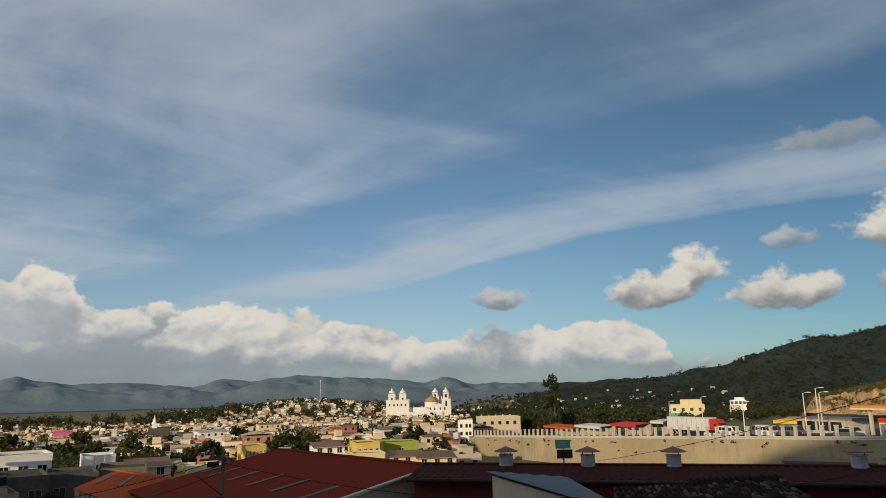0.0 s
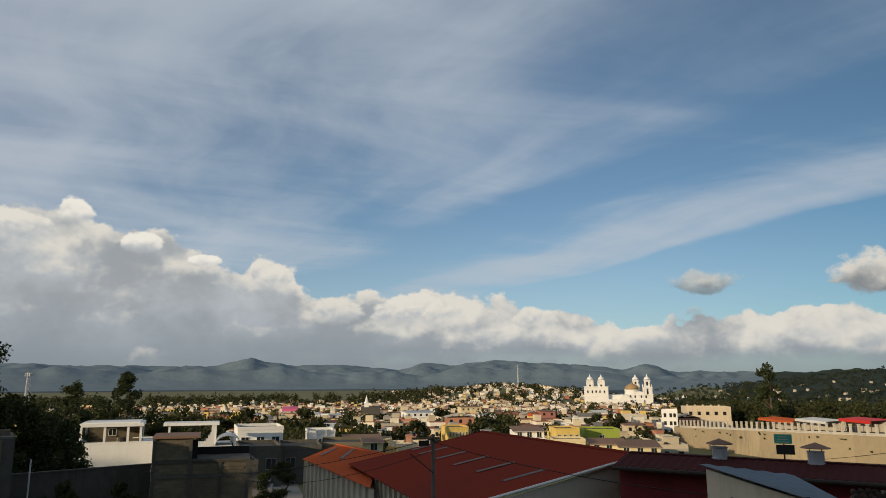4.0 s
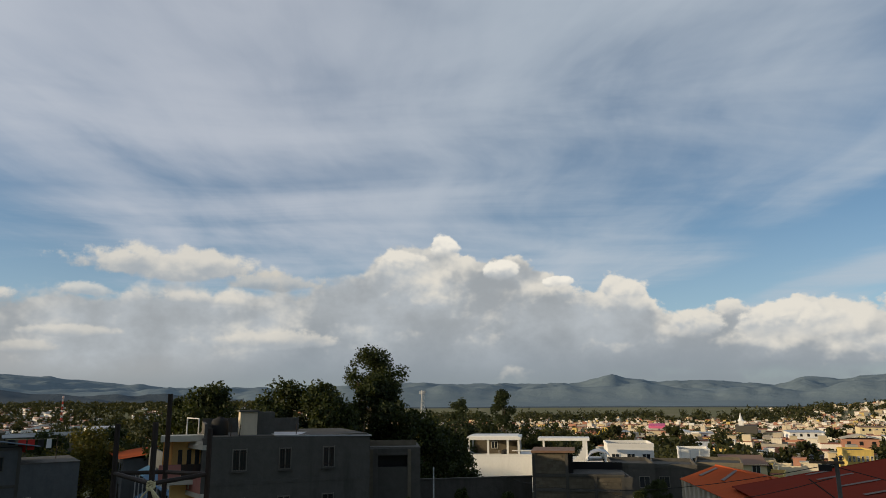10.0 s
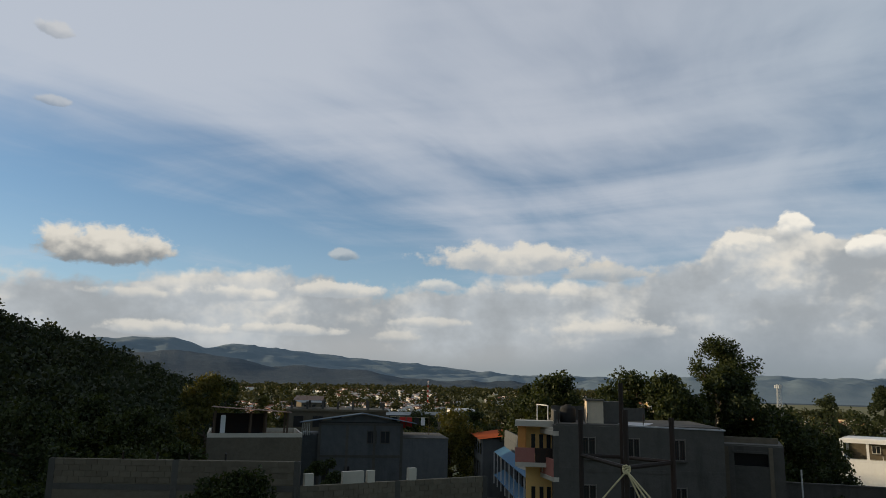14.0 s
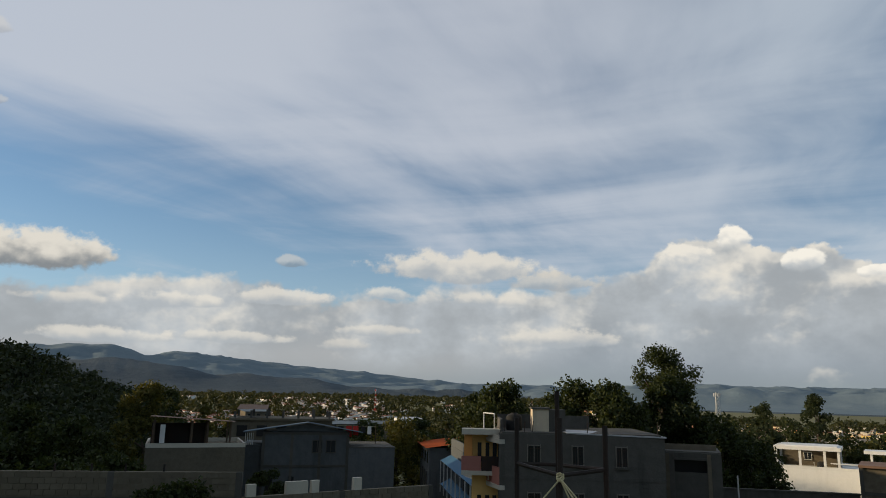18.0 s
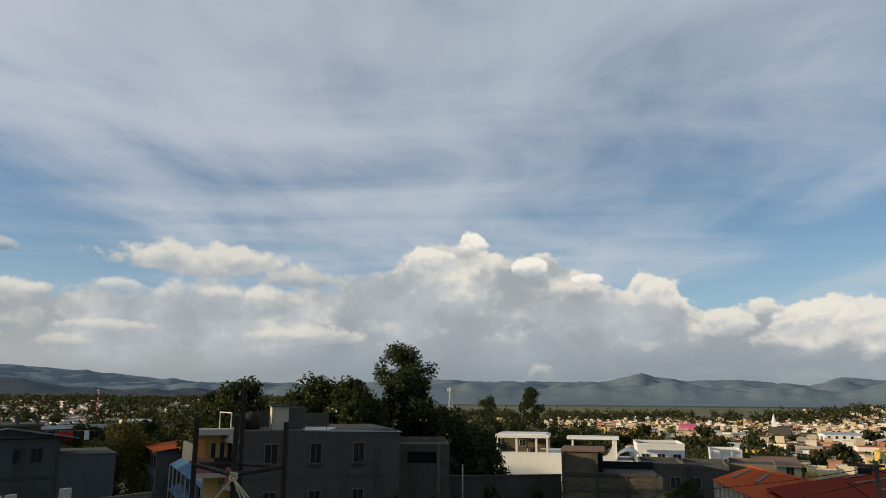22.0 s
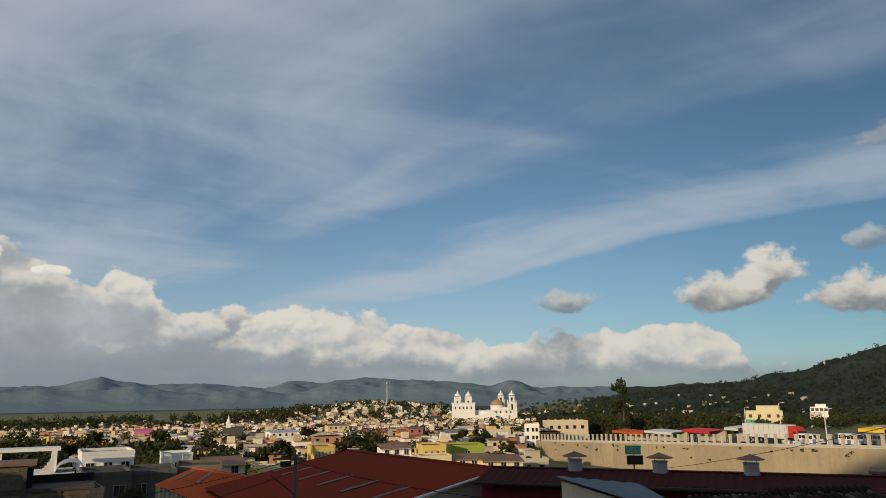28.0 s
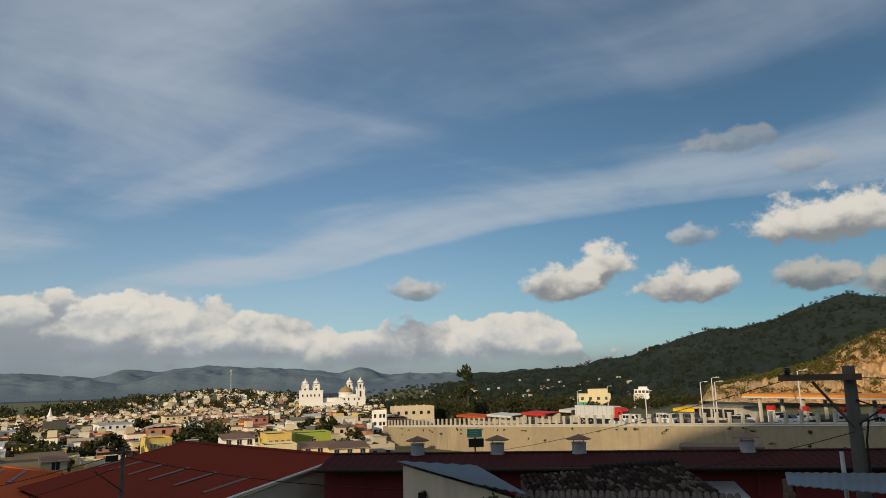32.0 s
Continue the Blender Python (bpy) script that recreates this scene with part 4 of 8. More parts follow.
def tile_roof():
    root = thing("tiled_roof", "old clay barrel tile roof, dark with moss and dirt", "roof")
    bl, br = at(-13.2, 19.0, 6.00), at(-27.2, 19.5, 5.94)
    tl, tr_ = at(-12.6, 20.8, 6.20), at(-24.2, 23.0, 6.24)
    part("deck", Shape().slab([bl - Vector((0, 0, 0.06)), br - Vector((0, 0, 0.06)), tr_ - Vector((0, 0, 0.06)), tl - Vector((0, 0, 0.06))], 0.12), TIMBER, root)
    for p, q in ((bl, br), (br, tr_), (tr_, tl), (tl, bl)):
        w = Shape()
        o = Vector((0, 0, -0.2))
        quad(w, p + o + Vector((0, 0, -6)), q + o + Vector((0, 0, -6)), q + o, p + o)
        part("wall", w, BLOCK, root)
    # one tile: a tapered half barrel
    one = Shape()
    n = 6
    for yy, r in ((0.0, 0.115), (0.46, 0.095)):
        for k in range(n + 1):
            t = math.pi * k / n
            one.v.append((r * math.cos(t), yy, r * math.sin(t) * 0.75))
    one.f = [(k, k + 1, n + 2 + k, n + 1 + k) for k in range(n)] + [tuple(range(n, -1, -1))]
    me = one.mesh("tile", CLAY, True)
    # the ridge row, and the front slope that falls towards the yard
    ridge = Shape()
    for k in range(14):
        p, q = tl.lerp(tr_, 0.45 + 0.55 * k / 14), tl.lerp(tr_, 0.45 + 0.55 * (k + 0.94) / 14)
        ridge.tube([p + Vector((0, 0, 0.10)), q + Vector((0, 0, 0.08))], [0.13, 0.11], 8)
    part("ridge_tiles", ridge, CLAY, root, "row of ridge tiles")
    rnd = random.Random(6)
    front = Shape()
    for i in range(34):
        for j in range(3):
            p = at(-12.4 - 0.47 * i, 18.4 - 0.42 * j, 6.00 - 0.10 * j + rnd.uniform(-0.02, 0.02))
            q = Matrix.Translation(p) @ pose(0, 0, 0, 14, rnd.uniform(-5, 5), -12.4 - 0.47 * i + rnd.uniform(-4, 4)) @ Matrix.Diagonal((0.76, 1.0, 1.1, 1))
            front.add([q @ Vector(v) for v in one.v], one.f)
    part("front_tiles", front, CLAY, root, "mossy row of tiles along the eave")
    part("front_deck", Shape().slab([at(-12.2, 18.8, 6.02), at(-12.2, 17.2, 5.72), at(-28.4, 17.3, 5.72), at(-28.4, 18.9, 6.02)], 0.1), TIMBER, root)
    cols, rows = 30, 10
    rnd = random.Random(5)
    for i in range(cols):
        for j in range(rows):
            u, v = (i + 0.5) / cols, j / rows
            lo, hi = bl.lerp(br, u).lerp(tl.lerp(tr_, u), v), bl.lerp(br, u).lerp(tl.lerp(tr_, u), v + 1 / rows)
            way = (hi - lo)
            o = new("tile", me)
            o.parent = root
            w = (bl.lerp(tl, v) - br.lerp(tr_, v)).length / cols / 0.25
            rot = Matrix((Vector((way.y, -way.x, 0)).normalized(), way.normalized(), Vector((way.y, -way.x, 0)).normalized().cross(way.normalized()))).transposed().to_4x4()
            o.matrix_local = Matrix.Translation(lo + Vector((0, 0, 0.03 + rnd.uniform(-0.02, 0.035)))) @ rot @ pose(0, 0, 0, -3 + rnd.uniform(-2, 2), rnd.uniform(-5, 5), rnd.uniform(-4, 4)) @ Matrix.Diagonal((w * 1.05, way.length / 0.40, 1.15, 1))


def tin_roof_right():
    root = thing("workshop_roof", "corrugated blue-grey tin roof on posts over an open workshop", "roof")
    a, b = at(-30.9, 11.8, lift(-7.75, 11.8)), at(-43, 11.6, lift(-8.2, 11.6))
    c, d = at(-43, 14.6, lift(-6.6, 14.6)), at(-31.0, 14.3, lift(-7.0, 14.3))
    part("roof", Shape().sheet(a, b, c, d, 0.11, 0.014, 0.012), BLUETIN, root)
    for k in (0.02, 0.5):
        p, q = a.lerp(b, k) - Vector((0, 0, 0.12)), d.lerp(c, k) - Vector((0, 0, 0.12))
        part("rafter", Shape().tube([p, q], 0.05, 5), TIMBER, root)
    for p in (a.lerp(b, 0.03), d.lerp(c, 0.03), a.lerp(b, 0.55), b):
        part("post", Shape().box((p.x, p.y + 0.1, 0), (0.14, 0.14, p.z - 0.12)), TIMBER, root)
    p = a.lerp(b, 0.04).lerp(d, 0.15)
    w = Shape()
    pa, pb = a.lerp(d, 0.25) + Vector((0.1, 0, -0.75)), b.lerp(c, 0.25) + Vector((0, 0, -0.6))
    quad(w, pa - Vector((0, 0, 5)), pb - Vector((0, 0, 5)), pb, pa)
    part("back_wall", w, CONCRETE, root)
    q = at(-34.6, 14.6, 0)
    solid("pipe_post", Shape().tube([(q.x, q.y, lift(-7.4, 14.6) - 3), (q.x, q.y, lift(-5.55, 14.6))], 0.035, 8), TRIM, "white plastic pipe standing above the tin roof", "pipe")


def crossarm_pole(az, d, top, base, r0, r1, label):
    x, y = polar(az, d)
    root = thing("utility_pole", label, "utility pole", pose(x, y, base, 0, 0, az))
    h = top - base
    part("pole", Shape().tube([(0, 0, 0), (0, 0, h * 0.5), (0, 0, h)], [r0, (r0 + r1) / 2, r1], 12), CONCRETE, root, smooth=True)
    return root, h


def near_pole():
    root, h = crossarm_pole(-36.05, 25, 9.05, 0, 0.24, 0.17, "concrete utility pole with a timber crossarm and insulators")
    part("crossarm", Shape().box((-0.80, -0.22, h - 0.42), (2.25, 0.14, 0.19), -3), TIMBER, root)
    part("brace", Shape().tube([(-1.0, -0.16, h - 0.45), (-0.05, -0.2, h - 1.75)], 0.045, 5), TIMBER, root)
    for x in (-1.65,):
        ins = part("insulator", Shape().turn((x, -0.16, h - 0.24), ((0.03, 0), (0.16, 0.03), (0.06, 0.05), (0.16, 0.09), (0.06, 0.11), (0.15, 0.15), (0.06, 0.17), (0.12, 0.22), (0.03, 0.24)), 12), PORCELAIN, root, "ribbed porcelain insulator")
    part("conduit", Shape().tube([(0.22, -0.1, 0), (0.24, -0.1, h - 2.2), (0.35, -0.1, h - 1.6), (0.7, -0.1, h - 1.5)], 0.03, 6), RUBBER, root)
    part("bracket", Shape().tube([(0.1, -0.15, h - 1.0), (0.75, -0.15, h - 1.25), (0.1, -0.15, h - 1.7)], 0.03, 5), STEEL, root)


def mid_pole():
    root, h = crossarm_pole(16.6, 24, lift(-4.4, 24), 0, 0.075, 0.055, "slim weathered utility pole with crossarms and a cable bundle")
    part("crossarm", Shape().box((-0.25, -0.1, h - 0.16), (0.9, 0.06, 0.07), 8), TIMBER, root)
    for x in (-0.62, -0.35, 0.12):
        part("insulator", Shape().turn((x, -0.1, h - 0.06), ((0.02, 0), (0.07, 0.03), (0.03, 0.06), (0.07, 0.1), (0.02, 0.14)), 8), PORCELAIN, root)
    part("cable_box", Shape().box((-0.3, -0.05, h - 0.36), (0.34, 0.16, 0.16)), RUBBER, root)
    part("stay_arm", Shape().tube([(0, -0.1, h - 1.2), (-0.75, -0.1, h - 0.6)], 0.02, 5), STEEL, root)


def cable(a, b, sag, r=0.012, label="dark overhead cable sagging between poles"):
    pts = []
    for i in range(15):
        t = i / 14
        p = Vector(a).lerp(Vector(b), t)
        p.z -= sag * 4 * t * (1 - t)
        pts.append(p)
    solid("overhead_cable", Shape().tube(pts, r, 5), RUBBER, label, "cable", group="overhead cables")


def street_sign():
    root = thing("street_sign", "green road sign over a dark board on a post", "road sign", pose(*polar(-9.25, 62), 0, 0, 0, -9.25))
    zt, zb = lift(-4.1, 62), lift(-4.75, 62)
    part("post", Shape().tube([(0, 0.06, -6), (0, 0.06, zt)], 0.06, 8), STEEL, root)
    part("panel", Shape().box((-0.02, 0, zb + 0.02), (1.25, 0.05, zt - zb)), GREEN, root, "green panel")
    part("panel", Shape().box((0.1, 0.0, zb - 0.78), (1.3, 0.05, 0.72), 8), RUBBER, root, "dark panel")
    for k in range(3):
        part("marking", Shape().box((-0.05, -0.035, zb + 0.12 + 0.19 * k), (0.9 - 0.15 * k, 0.006, 0.06)), GALV, root)


big_red_roof()
orange_roof()
red_building()
for vaz in (-4.75, -10.95, -17.2, -29.2):
    roof_vent(vaz)
pale_shed()
tile_roof()
tin_roof_right()
near_pole()
mid_pole()
street_sign()
cn = thing("low_canopy", "low rusty flat canopy at the foot of the retaining wall", "canopy", pose(*polar(-27.6, 52), 0, 0, 0, -27.6))
part("roof", Shape().box((0, 0, 3.95), (5.2, 2.6, 0.16)), RUST, cn)
for px_ in (-2.4, 2.4):
    part("post", Shape().box((px_, -1.0, -2), (0.14, 0.14, 5.95)), STEEL, cn)
part("goods", Shape().box((-0.9, 0.2, 3.2), (0.7, 0.5, 0.5)).box((0.4, 0.2, 3.2), (0.6, 0.5, 0.4)), TRIM, cn, "white goods under the canopy")
part("back_wall", Shape().box((0, 1.1, -2), (5.0, 0.15, 5.95)), REDWALL, cn)
cable(at(16.6, 24, 6.9), at(-36.6, 25, 7.2), 1.3)
cable(at(-36.6, 25, 8.7), at(-75, 30, 9.5), 0.5)
cable(at(-34, 24.5, 8.9), at(-1, 70, 2.0), 1.2)
cable(at(16.6, 24, 7.0), at(40, 46, 4.0), 0.8)
cable(at(16.9, 24, 6.6), at(33, 50, 3.0), 0.9)


# ---- houses near the roof ----
def window(root, x, z, w, h, y=0.0, bars=5, frame=TRIM, sill=True, side=False):
    """a framed window in a wall whose face is the plane y, looking to -y"""
    def bx(s, c, size):
        return s.box((c[1], c[0], c[2]), (size[1], size[0], size[2])) if side else s.box(c, size)
    win = part("window", bx(Shape(), (x, y - 0.004, z), (w, 0.03, h)), GLASS, root)
    fr = Shape()
    for dx, dz, sw, sh in ((-w / 2, 0, 0.06, h + 0.06), (w / 2, 0, 0.06, h + 0.06), (0, 0, 0.05, h)):
        bx(fr, (x + dx, y - 0.03, z + dz), (sw, 0.07, sh))
    for zz in (z - 0.03, z + h - 0.03):
        bx(fr, (x, y - 0.03, zz), (w + 0.06, 0.07, 0.06))
    part("frame", fr, frame, win)
    if bars:
        b = Shape()
        for k in range(bars):
            bx(b, (x - w / 2 + (k + 0.5) * w / bars, y - 0.08, z), (0.022, 0.022, h))
        for k in (0.15, 0.85):
            bx(b, (x, y - 0.08, z + h * k), (w, 0.022, 0.022))
        part("grille", b, STEEL, win, "black iron grille")
    if sill:
        part("sill", bx(Shape(), (x, y - 0.07, z - 0.12), (w + 0.2, 0.16, 0.08)), CONCRETE, win)
    return win


def walls(w, dep, h, t=0.18, x0=0.0, y0=0.0, z0=0.0):
    """four walls round an open top"""
    s = Shape()
    s.box((x0, y0 + t / 2, z0), (w, t, h)).box((x0, y0 + dep - t / 2, z0), (w, t, h))
    s.box((x0 - w / 2 + t / 2, y0 + dep / 2, z0), (t, dep - 2 * t, h)).box((x0 + w / 2 - t / 2, y0 + dep / 2, z0), (t, dep - 2 * t, h))
    return s


CORNER_N, CORNER_C, FRONT_F = at(62.6, 44.0), at(50.15, 45.5), at(65.25, 50.6)


def apartment():
    """grey rendered block: its long flank looks at the roof"""
    mid = (CORNER_N + CORNER_C) / 2
    root = thing("apartment_house", "unpainted grey two-storey house with barred windows and a parapet", "house", pose(mid.x, mid.y, 0, 0, 0, 65.2))
    w, h = (CORNER_C - CORNER_N).length, 6.85
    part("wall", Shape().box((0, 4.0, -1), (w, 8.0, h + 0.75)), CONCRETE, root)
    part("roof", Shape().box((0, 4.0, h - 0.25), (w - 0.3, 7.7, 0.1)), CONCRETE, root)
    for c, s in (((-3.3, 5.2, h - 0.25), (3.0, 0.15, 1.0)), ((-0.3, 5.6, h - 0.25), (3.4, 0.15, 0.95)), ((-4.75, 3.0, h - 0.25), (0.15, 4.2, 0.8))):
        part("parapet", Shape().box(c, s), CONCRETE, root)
    part("coping", Shape().add([(-0.9, 0.05, h - 0.12), (w / 2 + 0.1, -0.1, h - 0.26), (w / 2 + 0.1, 3.4, h - 0.22), (-0.9, 3.4, h - 0.10), (-0.9, 0.05, h - 0.2), (w / 2 + 0.1, -0.1, h - 0.33), (w / 2 + 0.1, 3.4, h - 0.3), (-0.9, 3.4, h - 0.18)],
                               ((0, 1, 2, 3), (7, 6, 5, 4), (0, 4, 5, 1), (1, 5, 6, 2), (2, 6, 7, 3), (3, 7, 4, 0))), GALV, root, "pale sheet roof edge")
    head = part("stair_head", Shape().box((-2.3, 2.0, h - 0.25), (1.0, 1.4, 1.45)), STAIRHEAD, root, "cream rendered stair head, lightened as if sunlit")
    part("slab", Shape().box((-2.3, 2.0, h + 1.2), (1.15, 1.6, 0.1)), CONCRETE, head)
    part("stair_head", Shape().box((-1.25, 2.3, h - 0.25), (1.05, 1.3, 1.42)), CONCRETE, root)
    part("water_tank", Shape().turn((-3.9, 2.2, h - 0.2), ((0.45, 0), (0.5, 0.1), (0.5, 0.85), (0.4, 1.0), (0.18, 1.08), (0.18, 1.12)), 14), RUBBER, root, "black plastic water tank", smooth=True)
    for x, ww in ((-2.85, 0.78), (-0.25, 0.68), (2.35, 0.68)):
        window(root, x, h - 2.05, ww, 1.15, 0.0, 6, PAVING)
        window(root, x, h - 4.75, ww, 1.15, 0.0, 6, PAVING)
    part("band", Shape().box((0, -0.012, h - 2.85), (w + 0.02, 0.04, 0.2)), CONCRETE, root)
    for x in (-4.6, -3.4, -2.9, 0.4, 4.6):
        part("starter_bar", Shape().tube([(x, 0.4, h - 0.3), (x + 0.05, 0.4, h + 0.5)], 0.025, 5), STEEL, root)
    # ochre and orange front on the side street, seen at a slant
    fr = thing("balcony_house", "ochre and orange house front with salmon balcony parapets", "house", pose(CORNER_N.x + 0.15, CORNER_N.y + 1.15, 0.0, 0, 0, -7.4))
    L = (FRONT_F - CORNER_N).length
    part("wall", Shape().box((-L * 0.36, 1.6, -1), (L * 0.72, 3.0, 7.0)), OCHRE, fr)
    part("wall", Shape().box((-L * 0.86, 1.6, -1), (L * 0.28, 3.0, 7.0)), ORANGE, fr, "orange end bay")
    for z in (3.35, 6.0):
        part("slab", Shape().box((-L / 2, 0.5, z), (L + 0.2, 3.4, 0.26)), POST, fr, "pale slab edge")
    part("parapet", Shape().box((-L / 2, -1.12, 3.61), (L, 0.12, 1.0)), PINK, fr, "salmon balcony parapet")
    part("parapet", Shape().box((-L / 2, -1.05, 6.26), (L, 0.12, 0.18)), POST, fr)
    for k in range(4):
        x = -1.0 - k * (L - 1.6) / 3.4
        for z in (0.3, 3.65):
            dr = part("doorway", Shape().box((x, 0.08, z), (0.95, 0.06, 2.0)), DARK, fr)
            part("frame", Shape().box((x - 0.52, 0.06, z), (0.08, 0.1, 2.05)).box((x + 0.52, 0.06, z), (0.08, 0.1, 2.05)).box((x, 0.06, z + 2.0), (1.1, 0.1, 0.08)), TIMBER, dr)
        part("window", Shape().box((x - 0.95, 0.07, 4.4), (0.7, 0.06, 1.0)), GLASS, fr)
        if k < 3:
            part("baluster", Shape().box((x - 0.9, -1.19, 3.7), (0.16, 0.06, 0.8)), POST, fr)
    M = fr.matrix_world.inverted() @ pose(*polar(63.6, 46.0), 0, 0, 0, 63.6)

    def turned(shape):
        shape.v = [tuple(M @ Vector(v)) for v in shape.v]
        return shape

    part("balcony_wall", turned(Shape().box((-0.05, 0.25, -1), (1.75, 0.12, 7.42))), OCHRE, fr, "ochre wall of the recessed balcony")
    part("end_wall", turned(Shape().box((-1.15, 0.1, 4.3), (0.5, 0.9, 2.1))), ORANGE, fr, "orange end wall of the balcony")
    part("slab", turned(Shape().box((-0.3, -0.1, 6.42), (2.5, 1.3, 0.34))), POST, fr, "pale roof slab edge")
    part("slab", turned(Shape().box((-0.3, -0.2, 4.02), (2.5, 1.3, 0.26))), POST, fr, "pale floor slab edge")
    part("parapet", turned(Shape().box((-0.95, -0.75, 4.28), (1.2, 0.12, 0.86))), PINK, fr, "salmon balcony parapet")
    part("railing", turned(Shape().box((0.25, -0.75, 4.28), (1.15, 0.08, 0.86))), STEEL, fr, "dark sheet railing")
    for x in (-0.45, 0.05, 0.5):
        for z in (1.6, 4.75):
            part("window", turned(Shape().box((x, 0.17, z), (0.24, 0.06, 1.15))), DARK, fr)
    part("tank_frame", Shape().tube([(-L, 0.2, 6.3), (-L, 0.2, 7.6), (-L + 2.2, 0.2, 7.6), (-L + 2.2, 0.2, 6.3)], 0.05, 6), TRIM, fr, "white pipe frame")


def blue_house():
    root = thing("street_house", "grey street house with blue painted canopies along its front", "house", pose(FRONT_F.x + 0.45, FRONT_F.y + 1.5, 0.5, 0, 0, -16))
    L = 20.0
    part("wall", Shape().box((-L / 2, 1.8, -2), (L, 3.4, 5.4)), BLUEGREY, root)
    part("parapet", Shape().box((-L / 2, 0.2, 3.4), (L, 0.15, 0.7)), BLUEGREY, root)
    for z in (2.35, 0.2):
        part("canopy", Shape().sheet((-L, -0.9, z - 0.35), (0, -0.9, z - 0.35), (0, 0.1, z + 0.15), (-L, 0.1, z + 0.15), 0.25, 0.03, 0.02), BLUEPAINT, root, "blue sheet canopy")
    for k in range(8):
        x = -1.3 - k * 2.6
        part("doorway", Shape().box((x, 0.06, 0.3), (0.9, 0.06, 1.7)), DARK, root)
        part("post", Shape().box((x - 1.2, -0.8, -1), (0.09, 0.09, 2.9)), TRIM, root)
    e = FRONT_F + Vector((math.cos(radians(-15.4)), math.sin(radians(-15.4)), 0)) * -22
    r2 = thing("street_house", "grey street house with a rust-orange tin roof", "house", pose(e.x, e.y, 0, 0, 0, -15))
    part("wall", Shape().box((-4, 2.5, -3), (8, 5, 6.5)), BLUEGREY, r2)
    part("roof", Shape().sheet((-8.3, -0.4, 3.5), (0.3, -0.4, 3.5), (0.3, 5.2, 4.2), (-8.3, 5.2, 4.2), 0.3, 0.03, 0.02), ORANGETIN, r2, "rust-orange tin roof")
    for x in (-1.4, -3.4, -5.6):
        part("window", Shape().box((x, -0.01, 1.9), (0.9, 0.06, 1.1)), GLASS, r2)
        part("doorway", Shape().box((x - 0.9, -0.01, -0.9), (0.9, 0.06, 2.0)), DARK, r2)


def annex():
    root = thing("outbuilding", "small bare concrete outbuilding with one wide dark opening", "outbuilding", pose(*polar(48.6, 47), 0, 0, 0, 49))
    h = lift(-4.08, 47)
    for c, sz in (((-1.35, 0.1, -1), (1.2, 0.2, h + 1)), ((1.525, 0.1, -1), (0.85, 0.2, h + 1)), ((0.175, 0.1, -1), (1.85, 0.2, h - 0.15)), ((0.175, 0.1, h - 0.42), (1.85, 0.2, 0.42)),
                  ((-1.85, 2.2, -1), (0.2, 4, h + 1)), ((1.85, 2.2, -1), (0.2, 4, h + 1)), ((0, 4.3, -1), (3.9, 0.2, h + 1))):
        part("wall", Shape().box(c, sz), CONCRETE, root)
    part("roof", Shape().box((0, 2.3, h), (3.9, 4.2, 0.07)), CONCRETE, root)
    part("parapet", Shape().box((0.1, 1.6, h + 0.07), (3.3, 0.15, 0.34)), BLOCK, root, "rough block course on the roof")
    part("opening", Shape().box((0.175, 0.7, h - 1.6), (2.2, 0.05, 1.4)), DARK, root)
    part("pier", Shape().box((1.25, -0.03, -1), (0.22, 0.1, h + 0.95)), BLOCK, root)
    part("pier", Shape().box((-1.2, -0.03, -1), (0.3, 0.1, h + 0.95)), BLOCK, root)
    part("lintel", Shape().box((0.175, -0.02, h - 0.42), (2.1, 0.1, 0.14)), CONCRETE, root)


def block_house():
    """bare block house: a taller stair tower and a lower room with ring beams"""
    root = thing("block_house", "unfinished house of bare concrete blocks with ring beams", "house", pose(*polar(34.2, 50), 0, 0, 0, 34))
    hl, hr = lift(-4.35, 50), lift(-6.0, 50)
    part("wall", Shape().box((-1.75, 1.6, -1), (2.2, 3.0, hl + 0.9)), BLOCK, root)
    part("wall", Shape().box((1.2, 1.7, -1), (3.7, 3.2, hr + 0.9)), BLOCK, root)
    part("roof", Shape().box((-1.5, 1.6, hl - 0.1), (2.9, 3.5, 0.14)), RUST, root, "rusty sheet roof")
    part("roof", Shape().box((1.2, 1.7, hr - 0.12), (3.9, 3.4, 0.1)), CONCRETE, root)
    for z in (hr - 1.15, hr - 0.22, hr - 3.6):
        part("ring_beam", Shape().box((0.1, 0.07, z), (5.95, 0.09, 0.2)), CONCRETE, root)
    for x in (-2.82, -0.61, 1.25, 3.0):
        part("tie_column", Shape().box((x, 0.06, -1), (0.2, 0.1, (hr if x > -0.6 else hl) + 0.95)), CONCRETE, root)
    part("doorway", Shape().box((-0.42, 0.6, hr), (0.45, 0.06, 1.2)), DARK, root)
    part("parapet", Shape().box((1.4, 3.1, hr), (3.6, 0.14, 0.5)), DARK, root)
    # blocks on the two faces that look at the roof
    one = Shape().box((0, 0, 0), (0.385, 0.03, 0.185)).mesh("block", BLOCK)
    for x0, x1, z0, z1 in ((-2.7, -0.8, hr, hl - 0.25), (-2.7, -0.8, hr - 0.9, hr - 0.3), (-0.42, 1.12, hr - 0.92, hr - 0.26), (1.4, 2.88, hr - 0.92, hr - 0.26), (-2.7, -0.8, hr - 3.3, hr - 1.2), (-0.42, 1.12, hr - 3.3, hr - 1.2), (1.4, 2.88, hr - 3.3, hr - 1.2)):
        j = 0
        z = z0
        while z + 0.18 < z1:
            x = x0 + 0.2 * (j % 2)
            while x + 0.38 < x1 + 0.2:
                o = new("block", one)
                o.parent = root
                o.location = (x + 0.19, 0.085, z)
                x += 0.4
            z += 0.2
            j += 1


